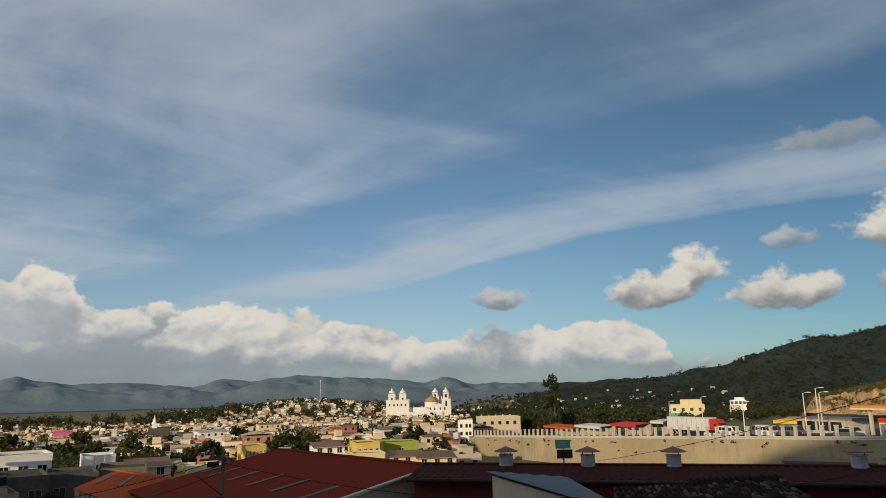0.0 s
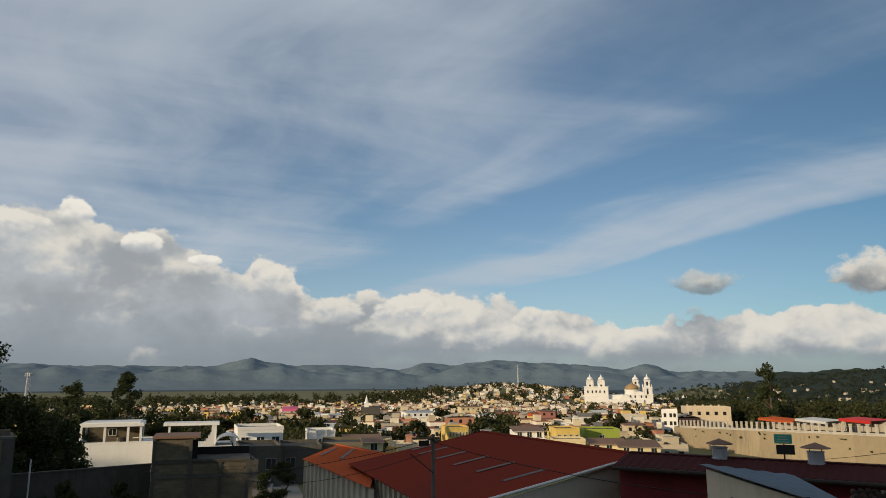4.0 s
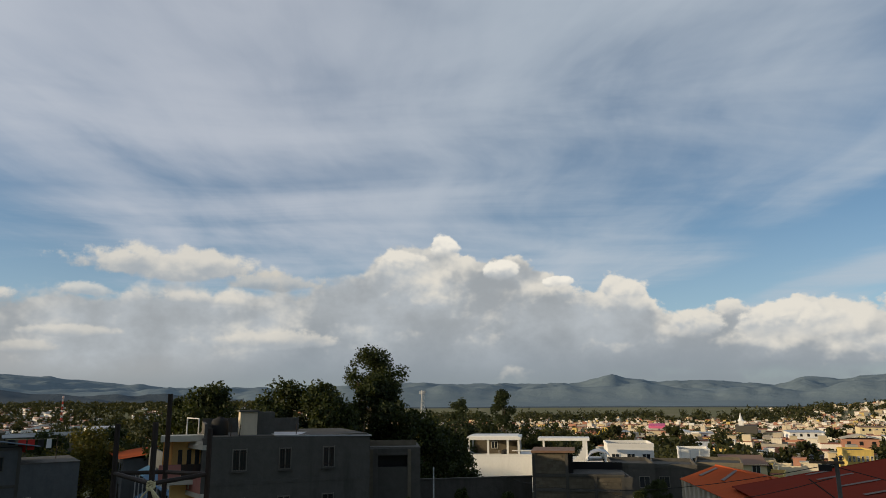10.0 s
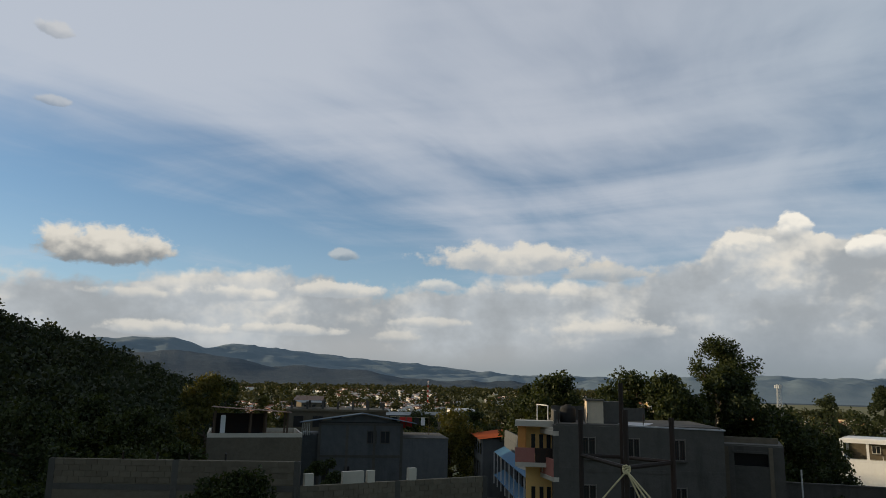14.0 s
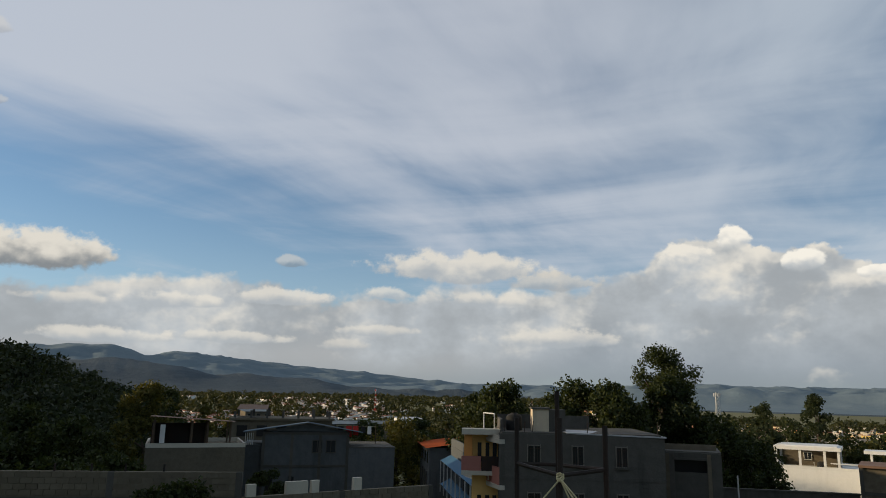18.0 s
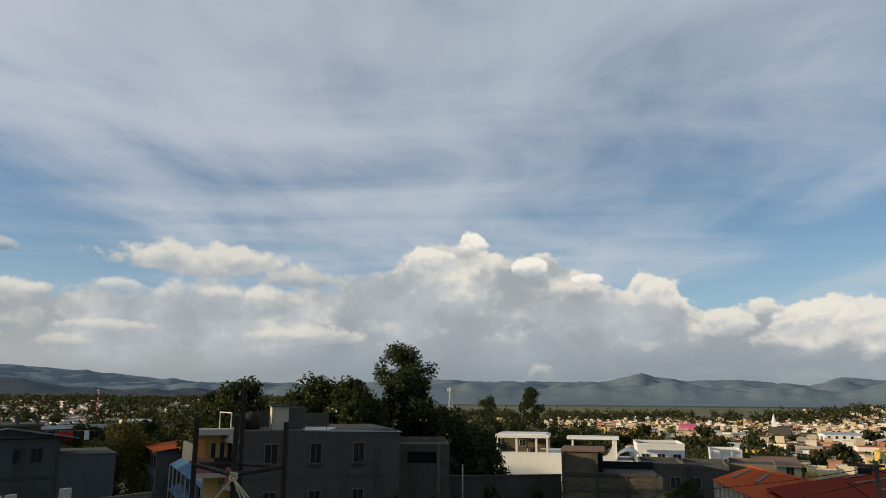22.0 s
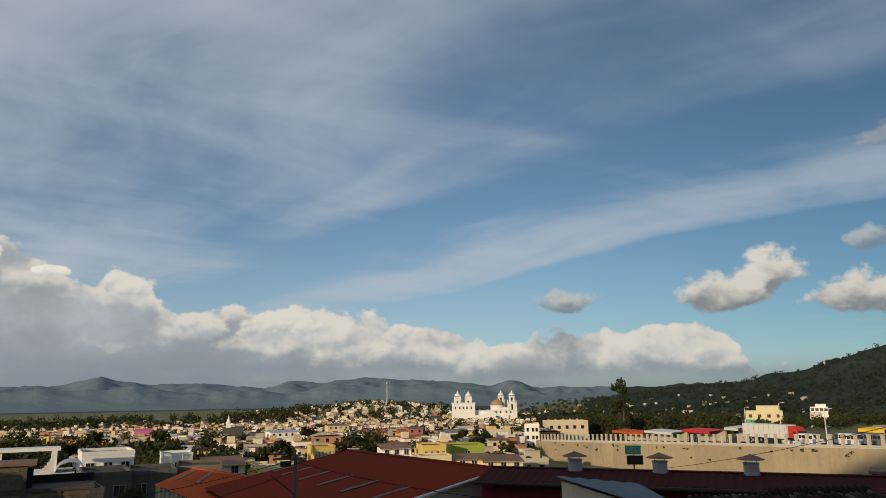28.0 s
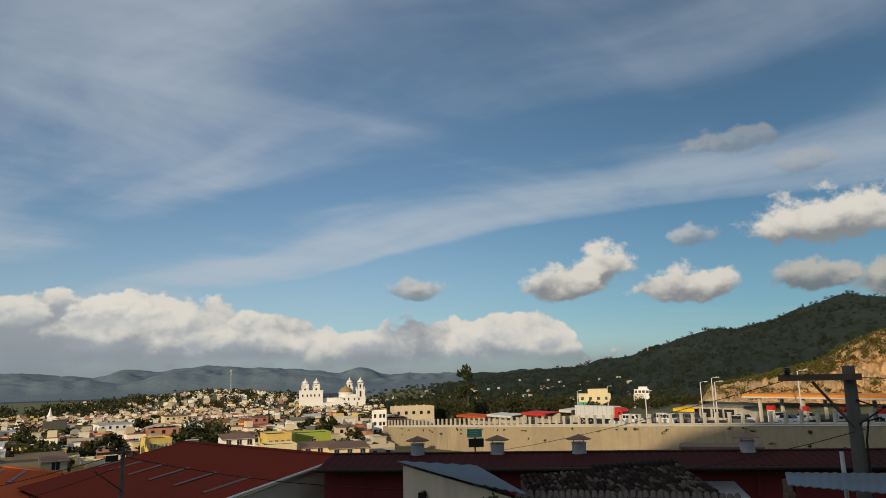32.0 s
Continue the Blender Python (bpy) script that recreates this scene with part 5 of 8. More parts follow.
def white_house():
    root = thing("white_house", "white flat-roofed house with an open roof terrace and square columns", "house", pose(*polar(40.2, 100), -2, 0, 0, 36))
    h1, h2 = lift(-4.8, 100) + 2, lift(-3.3, 100) + 2
    part("wall", Shape().box((0.2, 4, -2), (9.4, 8, h1 + 2)), WHITE, root)
    part("parapet", walls(9.4, 8, 0.35, 0.15, 0.2, 0, h1), WHITE, root)
    part("roof", Shape().box((-0.5, 3.4, h2 - 0.42), (7.4, 6.4, 0.42)).box((-0.5, 3.4, h2), (6.6, 5.8, 0.12)), WHITE, root)
    for x in (-4.0, -1.3, 1.4, 2.9):
        part("column", Shape().box((x, 0.55, h1), (0.28, 0.28, h2 - h1 - 0.42)), WHITE, root)
        part("column", Shape().box((x, 6.2, h1), (0.28, 0.28, h2 - h1 - 0.42)), WHITE, root)
    part("back_wall", Shape().box((-0.4, 5.6, h1), (6.6, 0.15, h2 - h1 - 0.42)).box((2.7, 3.4, h1), (0.15, 4.5, h2 - h1 - 0.42)), BLOCK, root, "bare grey inner wall")
    window(root, -0.8, h1 + 0.75, 0.9, 0.9, 5.5, 0)
    part("railing", Shape().box((0.2, 0.35, h1 + 0.35), (0.05, 0.05, 0.5)).box((3.4, 0.2, h1 + 0.75), (2.8, 0.08, 0.12)), WHITE, root)
    part("tank", Shape().turn((1.0, 1.2, h1), ((0.5, 0), (0.55, 0.1), (0.55, 0.7), (0.3, 0.9)), 12), RUBBER, root, "black water tank")
    # neighbours with white stepped walls and a vault
    r2 = thing("white_house", "white house with a stepped gable and a small arched roof", "house", pose(*polar(34.2, 92), -2, 0, 0, 34))
    hb, ht = lift(-5.1, 92) + 2, lift(-3.5, 92) + 2
    part("wall", Shape().box((0.2, 3.5, -2), (6.4, 7, hb + 2)), WHITE, r2)
    part("roof", Shape().box((-1.4, 5.0, ht - 0.35), (6.6, 3.2, 0.35)), WHITE, r2, "overhanging white slab")
    part("column", Shape().box((-4.0, 4.0, hb), (0.25, 0.25, ht - hb - 0.35)), WHITE, r2)
    part("column", Shape().box((1.3, 4.6, hb), (0.6, 2.0, ht - hb - 0.35)), WHITE, r2)
    st = Shape()
    for k in range(7):
        st.box((1.2 - 0.22 * k, 0.1, hb), (0.24, 0.2, 1.9 * (1 - k / 7.0) ** 1.6 + 0.12))
    part("stepped_gable", st, WHITE, r2)
    v = Shape()
    for k in range(9):
        a0, a1 = math.pi * k / 9, math.pi * (k + 1) / 9
        v.slab([(3.0 + 1.5 * math.cos(a1), 0.4, hb + 1.2 * math.sin(a1)), (3.0 + 1.5 * math.cos(a0), 0.4, hb + 1.2 * math.sin(a0)), (3.0 + 1.5 * math.cos(a0), 5.0, hb + 1.2 * math.sin(a0)), (3.0 + 1.5 * math.cos(a1), 5.0, hb + 1.2 * math.sin(a1))], 0.1)
    part("vault", v, GALV, r2, "curved metal vault")


def gable_house():
    root = thing("gable_house", "blue-grey rendered two-storey house under a low tin gable roof", "house", pose(*polar(78.2, 60), 0, 0, 0, 79))
    ze, zp = lift(-3.15, 60), lift(-2.55, 60)
    w = 6.9
    x0 = -2.9
    s = Shape().box((x0 + w / 2, 2.0, -1), (w, 4, ze + 0.7))
    s.add([(x0, 0, ze - 0.1), (x0 + w, 0, ze - 0.1), (x0 + w * 0.52, 0, zp - 0.1), (x0, 4, ze - 0.3), (x0 + w, 4, ze - 0.3), (x0 + w * 0.52, 4, zp - 0.3)], ((0, 1, 2), (5, 4, 3)))
    part("wall", s, BLUEGREY, root)
    pk = x0 + w * 0.52
    part("roof", Shape().sheet((x0 - 1.5, 4.2, ze - 0.30), (x0 - 1.5, -0.5, ze - 0.12), (pk, -0.5, zp + 0.02), (pk, 4.2, zp - 0.16), 0.25, 0.03, 0.05), BLUETIN, root)
    part("roof", Shape().sheet((x0 + w + 1.1, -0.5, ze - 0.12), (x0 + w + 1.1, 4.2, ze - 0.30), (pk, 4.2, zp - 0.16), (pk, -0.5, zp + 0.02), 0.25, 0.03, 0.05), BLUETIN, root)
    for k in range(4):
        part("tie_column", Shape().box((x0 + 0.1 + k * (w - 0.2) / 3, -0.02, -1), (0.22, 0.06, ze + 0.85)), CONCRETE, root)
    for z in (ze - 2.9, ze - 0.35):
        part("ring_beam", Shape().box((x0 + w / 2, -0.03, z), (w, 0.06, 0.2)), CONCRETE, root)
    window(root, x0 + 4.35, ze - 1.75, 0.75, 0.95, 0.0, 0, CONCRETE, False)
    window(root, x0 + 5.45, ze - 1.75, 0.75, 0.95, 0.0, 0, CONCRETE, False)
    part("doorway", Shape().box((x0 + 0.7, -0.01, 0.3), (0.55, 0.06, 2.0)), DARK, root)
    part("doorway", Shape().box((x0 + 2.4, -0.01, 0.5), (0.45, 0.06, 1.6)), DARK, root)
    part("wing", Shape().box((x0 + w + 1.9, 3.2, -1), (3.8, 6.4, lift(-4.45, 60) + 1)), BLUEGREY, root)
    part("wing_coping", Shape().box((x0 + w + 1.9, 3.2, lift(-4.45, 60)), (3.9, 6.5, 0.06)), CONCRETE, root)
    part("wing", Shape().box((x0 - 0.75, 3.0, -1), (1.5, 5.0, lift(-4.3, 60) + 1)), BLUEGREY, root)
    bar = Shape()
    for k in range(5):
        bar.tube([(x0 - 1.35 + 0.15 * k, 0.3, lift(-4.3, 60)), (x0 - 1.35 + 0.15 * k, 0.3, lift(-3.4, 60))], 0.03, 5)
    part("railing", bar, TRIM, root)
    # laundry and tanks on the wing roof
    line = thing("washing_line", "washing line with red and dark clothes on the flat roof", "washing line", pose(*polar(74.0, 64), lift(-4.1, 64), 0, 0, 74))
    part("rope", Shape().tube([(-1.6, 0, 1.5), (1.8, 0, 1.45)], 0.012, 5), ROPE, line)
    for x, ww, hh, mt in ((-1.2, 0.5, 0.8, RUBBER), (-0.5, 0.55, 0.95, RED), (0.1, 0.5, 0.8, RED), (0.75, 0.4, 0.6, DARK), (1.3, 0.35, 0.7, WHITE)):
        part("garment", Shape().box((x, 0.02, 1.48 - hh), (ww, 0.03, hh), 3 * x, 0.92), mt, line)
    for x in (-1.65, 1.85):
        part("post", Shape().tube([(x, 0, -0.3), (x, 0, 1.6)], 0.03, 6), STEEL, line)


def shack():
    root = thing("roof_shack", "open roof shelter with a rusty tin roof over a block base", "shelter", pose(*polar(86.0, 56), 0, 0, 0, 88))
    zb, zt = lift(-4.45, 56), lift(-2.2, 56)
    part("wall", Shape().box((0.3, 3, -1), (6.9, 6, zb + 1)), BLOCK, root)
    part("parapet", walls(6.9, 6, 0.3, 0.15, 0.3, 0, zb), POST, root)
    part("roof", Shape().sheet((-3.0, -0.4, zt), (3.0, -0.4, zt - 0.38), (3.0, 3.4, zt - 0.46), (-3.0, 3.4, zt - 0.08), 0.25, 0.03, 0.02), RUST, root)
    for x in (-2.7, -0.1, 1.0, 2.6):
        part("post", Shape().box((x, 0.2, zb), (0.14, 0.14, zt - zb - 0.3)), TIMBER, root)
        part("post", Shape().box((x, 3.1, zb), (0.14, 0.14, zt - zb - 0.45)), TIMBER, root)
    part("back_panel", Shape().box((-0.9, 3.2, zb), (4.0, 0.1, 1.6)), STEEL, root)
    part("side_panel", Shape().box((-2.75, 1.7, zb), (0.08, 2.9, 1.6)), RUST, root)
    part("hanging_sheet", Shape().box((-2.1, 0.4, zb + 0.3), (0.35, 0.04, 1.3)), WHITE, root)


def yard_wall():
    """bare block wall along the near plots, with columns left standing proud of it"""
    a, b, c = at(99.0, 30, 0), at(82.3, 27.5, 0), at(68.0, 31, 0)
    za, zb = lift(-5.95, 28.5), lift(-7.65, 28.5)
    w1 = new("yard_wall")
    tagged(w1, "bare concrete block yard wall with unfinished column stubs", "wall", kind="structure")
    def run(p, q, h, name):
        n = q - p
        rot = math.degrees(math.atan2(n.y, n.x))
        mid = (p + q) / 2
        part(name, Shape().box((mid.x, mid.y, -1), (n.length, 0.17, h + 1), rot), BLOCK, w1)
        part("ring_beam", Shape().box((mid.x, mid.y, h - 1.05), (n.length, 0.21, 0.2), rot), CONCRETE, w1)
        k = max(2, int(n.length / 3))
        for i in range(k + 1):
            s = p.lerp(q, i / k)
            part("column", Shape().box((s.x, s.y, -1), (0.22, 0.23, h + 1.0), rot), CONCRETE, w1)
        one = Shape().box((0, 0, 0), (0.385, 0.22, 0.185)).mesh("block", BLOCK)
        u = n.normalized()
        rows = 4
        for j in range(rows):
            x = 0.2 * (j % 2)
            while x + 0.4 < n.length:
                s = p + u * (x + 0.2)
                o = new("block", one)
                o.parent = w1
                o.matrix_local = pose(s.x, s.y, h - 0.2 * (j + 1), 0, 0, rot)
                x += 0.4
    run(a, b, za, "panel")
    run(b, c, zb, "panel")
    u = (c - b)
    rot = math.degrees(math.atan2(u.y, u.x))
    for k, ww, hh in ((0.055, 0.34, 0.42), (0.27, 0.85, 0.44), (0.36, 0.3, 0.44), (0.58, 0.34, 0.46)):
        s = b.lerp(c, k)
        part("column_stub", Shape().box((s.x, s.y, zb), (ww, 0.2, hh), rot), POST, w1)
    for k in (0.28, 0.42, 0.55, 0.7):
        s = a.lerp(b, k)
        part("starter_bars", Shape().tube([(s.x, s.y, za - 0.1), (s.x + 0.03, s.y, za + 0.25)], 0.035, 5), STEEL, w1)
    # the middle wall by the outbuilding
    m1, m2 = at(47.0, 52, 0), at(37.6, 54, 0)
    w2 = new("yard_wall")
    tagged(w2, "weathered concrete yard wall with a narrow coping", "wall", kind="structure")
    n = m2 - m1
    mid, rot = (m1 + m2) / 2, math.degrees(math.atan2(n.y, n.x))
    h = lift(-6.35, 53)
    part("panel", Shape().box((mid.x, mid.y, -2), (n.length, 0.2, h + 2), rot), CONCRETE, w2)
    part("coping", Shape().box((mid.x, mid.y, h), (n.length + 0.1, 0.3, 0.08), rot), CONCRETE, w2)
    q = at(45.2, 50, 0)
    solid("plastic_pipe", Shape().tube([(q.x, q.y, 0), (q.x, q.y, lift(-5.5, 50))], 0.05, 6), TRIM, "pale pipe standing against the yard wall", "pipe")


def rebar_cage():
    """starter bars of an unfinished column on the roof, with stirrups and a knotted rope"""
    root = thing("rebar_cage", "dark rusty column starter bars with stirrups on the roof", "rebar cage")
    eye = Vector((-0.465, 0.191, 0))
    bars = [(Vector((x, y, 0)), top) for x, y, top in CAGE]
    for p, top in bars:
        part("bar", Shape().tube([(p.x, p.y, 7.5), (p.x + 0.003, p.y, 8.2), (p.x, p.y, top)], 0.0066, 8), STEEL, root)
    ring = [bars[i][0] for i in (0, 1, 3, 2, 0)]
    for z in (8.812, 8.57, 8.33, 8.08, 7.84):
        part("stirrup", Shape().tube([p + Vector((0, 0, z + 0.008 * (i % 2))) for i, p in enumerate(ring)], 0.0055, 6), STEEL, root)
    k = bars[0][0]
    side = (bars[2][0] - bars[1][0]).normalized()
    toward = (eye - k).normalized() * 0.012
    rope = thing("rope", "pale yellow rope knotted round the starter bars", "rope")
    knot = Shape()
    for i in range(4):
        pts = [k + toward * 0.3 + Vector((0.0078 * math.cos(t), 0.0078 * math.sin(t), 8.803 + 0.0042 * i + 0.003 * math.sin(2 * t + i))) for t in [2 * math.pi * j / 10 for j in range(11)]]
        knot.tube(pts, 0.0024, 6)
    part("knot", knot, ROPE, rope)
    for dx, dz, mid in ((-0.15, -0.17, 0.0), (0.10, -0.17, 0.02), (0.125, -0.17, 0.03), (0.075, -0.19, 0.015)):
        s = k + toward + Vector((0, 0, 8.806))
        e = s + side * dx * 1.5 + toward * 3 + Vector((0, 0, dz * 1.5))
        part("strand", Shape().tube([s, s.lerp(e, 0.5) + side * mid + Vector((0, 0, 0.004)), e], 0.0020, 6), ROPE, rope)
    slab = Shape().box((-1.85, 1.15, 6.9), (3.0, 0.5, 0.65), -32)
    solid("roof_slab", slab, CONCRETE, "bare concrete parapet beam of the unfinished roof", "parapet", kind="structure")


CAGE = ((-1.964, 1.128, 8.944), (-2.169, 1.125, 8.936), (-1.979, 1.268, 8.925), (-2.181, 1.257, 9.007))
apartment()
blue_house()
annex()
block_house()
white_house()
gable_house()
shack()
yard_wall()
rebar_cage()


# ---- the road terrace on its retaining wall ----
def wall_point(s, back=0.0):
    """a point of the wall's top edge, s from its far end, and metres behind its face"""
    u = (WB - WA).normalized()
    nrm = Vector((-u.y, u.x, 0))
    p = WA.lerp(WB, s) + nrm * back
    p.z = -6.9 + 9.6 * s
    return p


WALLROT = math.degrees(math.atan2((WB - WA).y, (WB - WA).x))


def retaining_wall():
    root = new("retaining_wall")
    tagged(root, "tall sunlit retaining wall of stained beige render", "wall", kind="structure")
    n = 16
    for i in range(n):
        a, b = wall_point(i / n), wall_point((i + 1) / n)
        s = Shape()
        t = wall_point(0, 0.5) - wall_point(0)
        t.z = 0
        lo = Vector((0, 0, -9))
        g = (b - a) * 0.001
        vs = [a + lo, b - g + lo, b - g, a, a + t + lo, b - g + t + lo, b - g + t, a + t]
        s.add(vs, ((0, 1, 2, 3), (7, 6, 5, 4), (3, 2, 6, 7), (0, 3, 7, 4), (1, 5, 6, 2)))
        part("panel", s, RETAIN, root)
    end = Shape()
    a = wall_point(0)
    end.box((a.x + 2.0, a.y + 3, a.z - 9), (4.5, 6, 9), WALLROT)
    part("return", end, RETAIN, root)
    cop = Shape()
    a, b = wall_point(0, 0.2), wall_point(1, 0.2)
    cop.tube([a, b], 0.28, 4)
    part("coping", cop, POST, root)
    bl = thing("balustrade", "row of square concrete posts along the terrace edge", "balustrade")
    me = Shape().box((0, 0, 0), (0.42, 0.42, 2.0)).box((0, 0, 2.0), (0.55, 0.55, 0.16)).mesh("post", POST)
    length = (WB - WA).length
    k = int(length / 2.55)
    for i in range(k):
        p = wall_point(i / k, 0.25)
        o = new("post", me)
        o.parent = bl
        o.matrix_local = pose(p.x, p.y, p.z + 0.05, 0, 0, WALLROT)
    a, b = wall_point(0, 0.25), wall_point(1, 0.25)
    part("kerb", Shape().tube([a + Vector((0, 0, 0.3)), b + Vector((0, 0, 0.3))], 0.22, 4), POST, bl)
    # weeds that grow from the wall
    rnd = random.Random(3)
    weeds = Leaves(31)
    for _ in range(46):
        s, dz = rnd.uniform(0.05, 0.95), rnd.uniform(0.2, 5.5) ** 1.0
        if rnd.random() < 0.5:
            dz = rnd.uniform(0.3, 1.0)
        c = wall_point(s, -0.1) - Vector((0, 0, dz))
        weeds.clump(c, rnd.uniform(0.2, 0.6), rnd.uniform(0.12, 0.3), 30, 0.14)
    solid("wall_weeds", weeds, LEAF, "tufts of weeds growing out of the retaining wall", "weeds", "stuff")
    road = Shape()
    for i in range(24):
        a, b = wall_point(i / 24, 0.5), wall_point((i + 1) / 24, 0.5)
        c, d = wall_point((i + 1) / 24, 46), wall_point(i / 24, 46)
        road.slab([a, b, c, d], 0.4)
    tagged(part("road", road, ASPHALT), "asphalt road and forecourt on the terrace", "road", kind="structure")


def wheel(parent, x, y, r, w=0.22):
    s = Shape()
    n = 14
    for k, (rr, yy) in enumerate(((r * 0.6, -w / 2), (r, -w / 2), (r, w / 2), (r * 0.6, w / 2))):
        for i in range(n):
            a = 2 * math.pi * i / n
            s.v.append((x + rr * math.cos(a), y + yy, r + rr * math.sin(a)))
    for k in range(3):
        for i in range(n):
            s.f.append((k * n + i, k * n + (i + 1) % n, (k + 1) * n + (i + 1) % n, (k + 1) * n + i))
    wh = part("wheel", s, RUBBER, parent)
    rim = Shape()
    for yy in (-w / 2 + 0.02, w / 2 - 0.02):
        k = len(rim.v)
        rim.v += [(x + r * 0.6 * math.cos(2 * math.pi * i / n), y + yy, r + r * 0.6 * math.sin(2 * math.pi * i / n)) for i in range(n)]
        rim.f.append(tuple(k + i for i in (range(n) if yy > 0 else reversed(range(n)))))
    part("rim", rim, GALV, wh)


def hull(profile, width, inset=0.0):
    """a body drawn as a side outline (x, z), extruded over the width, its upper edges drawn in"""
    s = Shape()
    n = len(profile)
    zm = max(p[1] for p in profile)
    for sg in (-1, 1):
        for x, z in profile:
            s.v.append((x, sg * (width / 2 - (inset if z > zm * 0.62 else 0.0)), z))
    s.f = [tuple(range(n)), tuple(reversed(range(n, 2 * n)))] + [((i + 1) % n, i, n + i, n + (i + 1) % n) for i in range(n)]
    return s


def van(m, label, colour=CARPAINT, group="vans on the terrace"):
    root = thing("minibus", label, "minibus", m, group)
    part("body", hull(((-2.4, 0.35), (2.3, 0.35), (2.42, 0.8), (2.3, 1.05), (1.75, 1.25), (1.15, 2.0), (0.9, 2.08), (-2.3, 2.08), (-2.42, 1.9), (-2.45, 0.7)), 1.75, 0.1), colour, root)
    for sg in (-1, 1):
        for x in (-1.9, -1.05, -0.2, 0.65):
            part("side_window", Shape().box((x, sg * 0.80, 1.22), (0.72, 0.06, 0.6)), GLASS, root)
        part("headlight", Shape().box((2.38, sg * 0.6, 0.75), (0.08, 0.28, 0.2)), TRIM, root)
    part("windscreen", hull(((1.24, 2.0), (1.78, 1.32), (1.72, 1.28), (1.18, 1.93)), 1.5), GLASS, root)
    part("bumper", Shape().box((2.42, 0, 0.35), (0.12, 1.7, 0.25)), RUBBER, root)
    for x in (-1.6, 1.5):
        for sg in (-1, 1):
            wheel(root, x, sg * 0.76, 0.33)
    return root


def car(m, label, group="cars on the terrace"):
    root = thing("car", label, "car", m, group)
    part("body", hull(((-2.1, 0.3), (2.1, 0.3), (2.15, 0.62), (1.9, 0.82), (1.0, 0.92), (-1.75, 0.95), (-2.1, 0.85)), 1.7, 0.0), CARPAINT, root)
    part("cabin", hull(((-1.6, 0.93), (1.05, 0.9), (0.4, 1.42), (-1.1, 1.45)), 1.5, 0.12), GLASS, root)
    part("roof", Shape().box((-0.38, 0, 1.42), (1.5, 1.25, 0.05)), CARPAINT, root)
    for x in (-1.3, 1.35):
        for sg in (-1, 1):
            wheel(root, x, sg * 0.74, 0.31)
    return root


def lorry(m):
    root = thing("lorry", "articulated lorry with a white box trailer and a red cab", "lorry", m)
    tr = part("trailer", Shape().box((-2.6, 0, 1.15), (12.2, 2.5, 2.75)), TRIM, root, "long white box trailer")
    for k in range(9):
        part("rib", Shape().box((-8.2 + 1.4 * k, -1.265, 1.15), (0.07, 0.03, 2.7)), GALV, tr)
    part("chassis", Shape().box((-2.6, 0, 0.85), (12.0, 0.9, 0.28)), RUBBER, root)
    cab = part("cab", hull(((3.75, 0.6), (7.3, 0.6), (7.4, 1.5), (6.4, 1.75), (6.0, 2.9), (5.4, 3.55), (3.8, 3.7)), 2.4, 0.1), RED, root, "red cab")
    part("windscreen", hull(((6.06, 2.85), (6.42, 1.85), (6.36, 1.8), (6.0, 2.8)), 2.1), GLASS, cab)
    part("grille", Shape().box((7.38, 0, 0.75), (0.08, 1.4, 0.7)), GALV, cab)
    for sg in (-1, 1):
        part("side_window", Shape().box((5.3, sg * 1.12, 2.0), (0.8, 0.08, 0.7)), GLASS, cab)
    for x in (-7.2, -5.9, 4.1, 5.0, 6.6):
        for sg in (-1, 1):
            wheel(root, x, sg * 1.08, 0.5, 0.3)


def lamp_post(s, back, h, arms=1):
    p = wall_point(s, back)
    root = thing("street_lamp", "tall pale street lamp with a short arm", "street lamp", pose(p.x, p.y, p.z, 0, 0, WALLROT), "lamps on the terrace")
    part("pole", Shape().tube([(0, 0, 0), (0, 0, h)], [0.13, 0.08], 8), TRIM, root)
    part("arm", Shape().tube([(0, 0, h), (0.5, 0, h + 0.15), (1.3, 0, h + 0.2)], 0.05, 6), TRIM, root)
    part("lantern", Shape().box((1.4, 0, h + 0.12), (0.7, 0.28, 0.14), 0, 0.8), TRIM, root)


def stall(s, back, w, dep, h, mat, label):
    p = wall_point(s, back)
    root = thing("stall", label, "stall", pose(p.x, p.y, p.z, 0, 0, WALLROT), "roadside stalls")
    part("roof", Shape().sheet((-w / 2, -dep / 2, h - 0.12), (w / 2, -dep / 2, h - 0.12), (w / 2, dep / 2, h + 0.2), (-w / 2, dep / 2, h + 0.2), 0.3, 0.03, 0.03), mat, root)
    part("fascia", Shape().box((0, -dep / 2 - 0.03, h - 0.75), (w, 0.05, 0.6)), mat, root)
    part("back_wall", Shape().box((0, dep / 2 - 0.3, 0), (w - 0.4, 0.15, h - 0.1)), POST, root)
    for x in (-w / 2 + 0.2, 0, w / 2 - 0.2):
        for y in (-dep / 2 + 0.2, dep / 2 - 0.2):
            part("post", Shape().box((x, y, -0.3), (0.12, 0.12, h)), TIMBER, root)
    part("back_wall", Shape().box((0, dep / 2 - 0.1, -0.3), (w, 0.1, h)), POST, root)


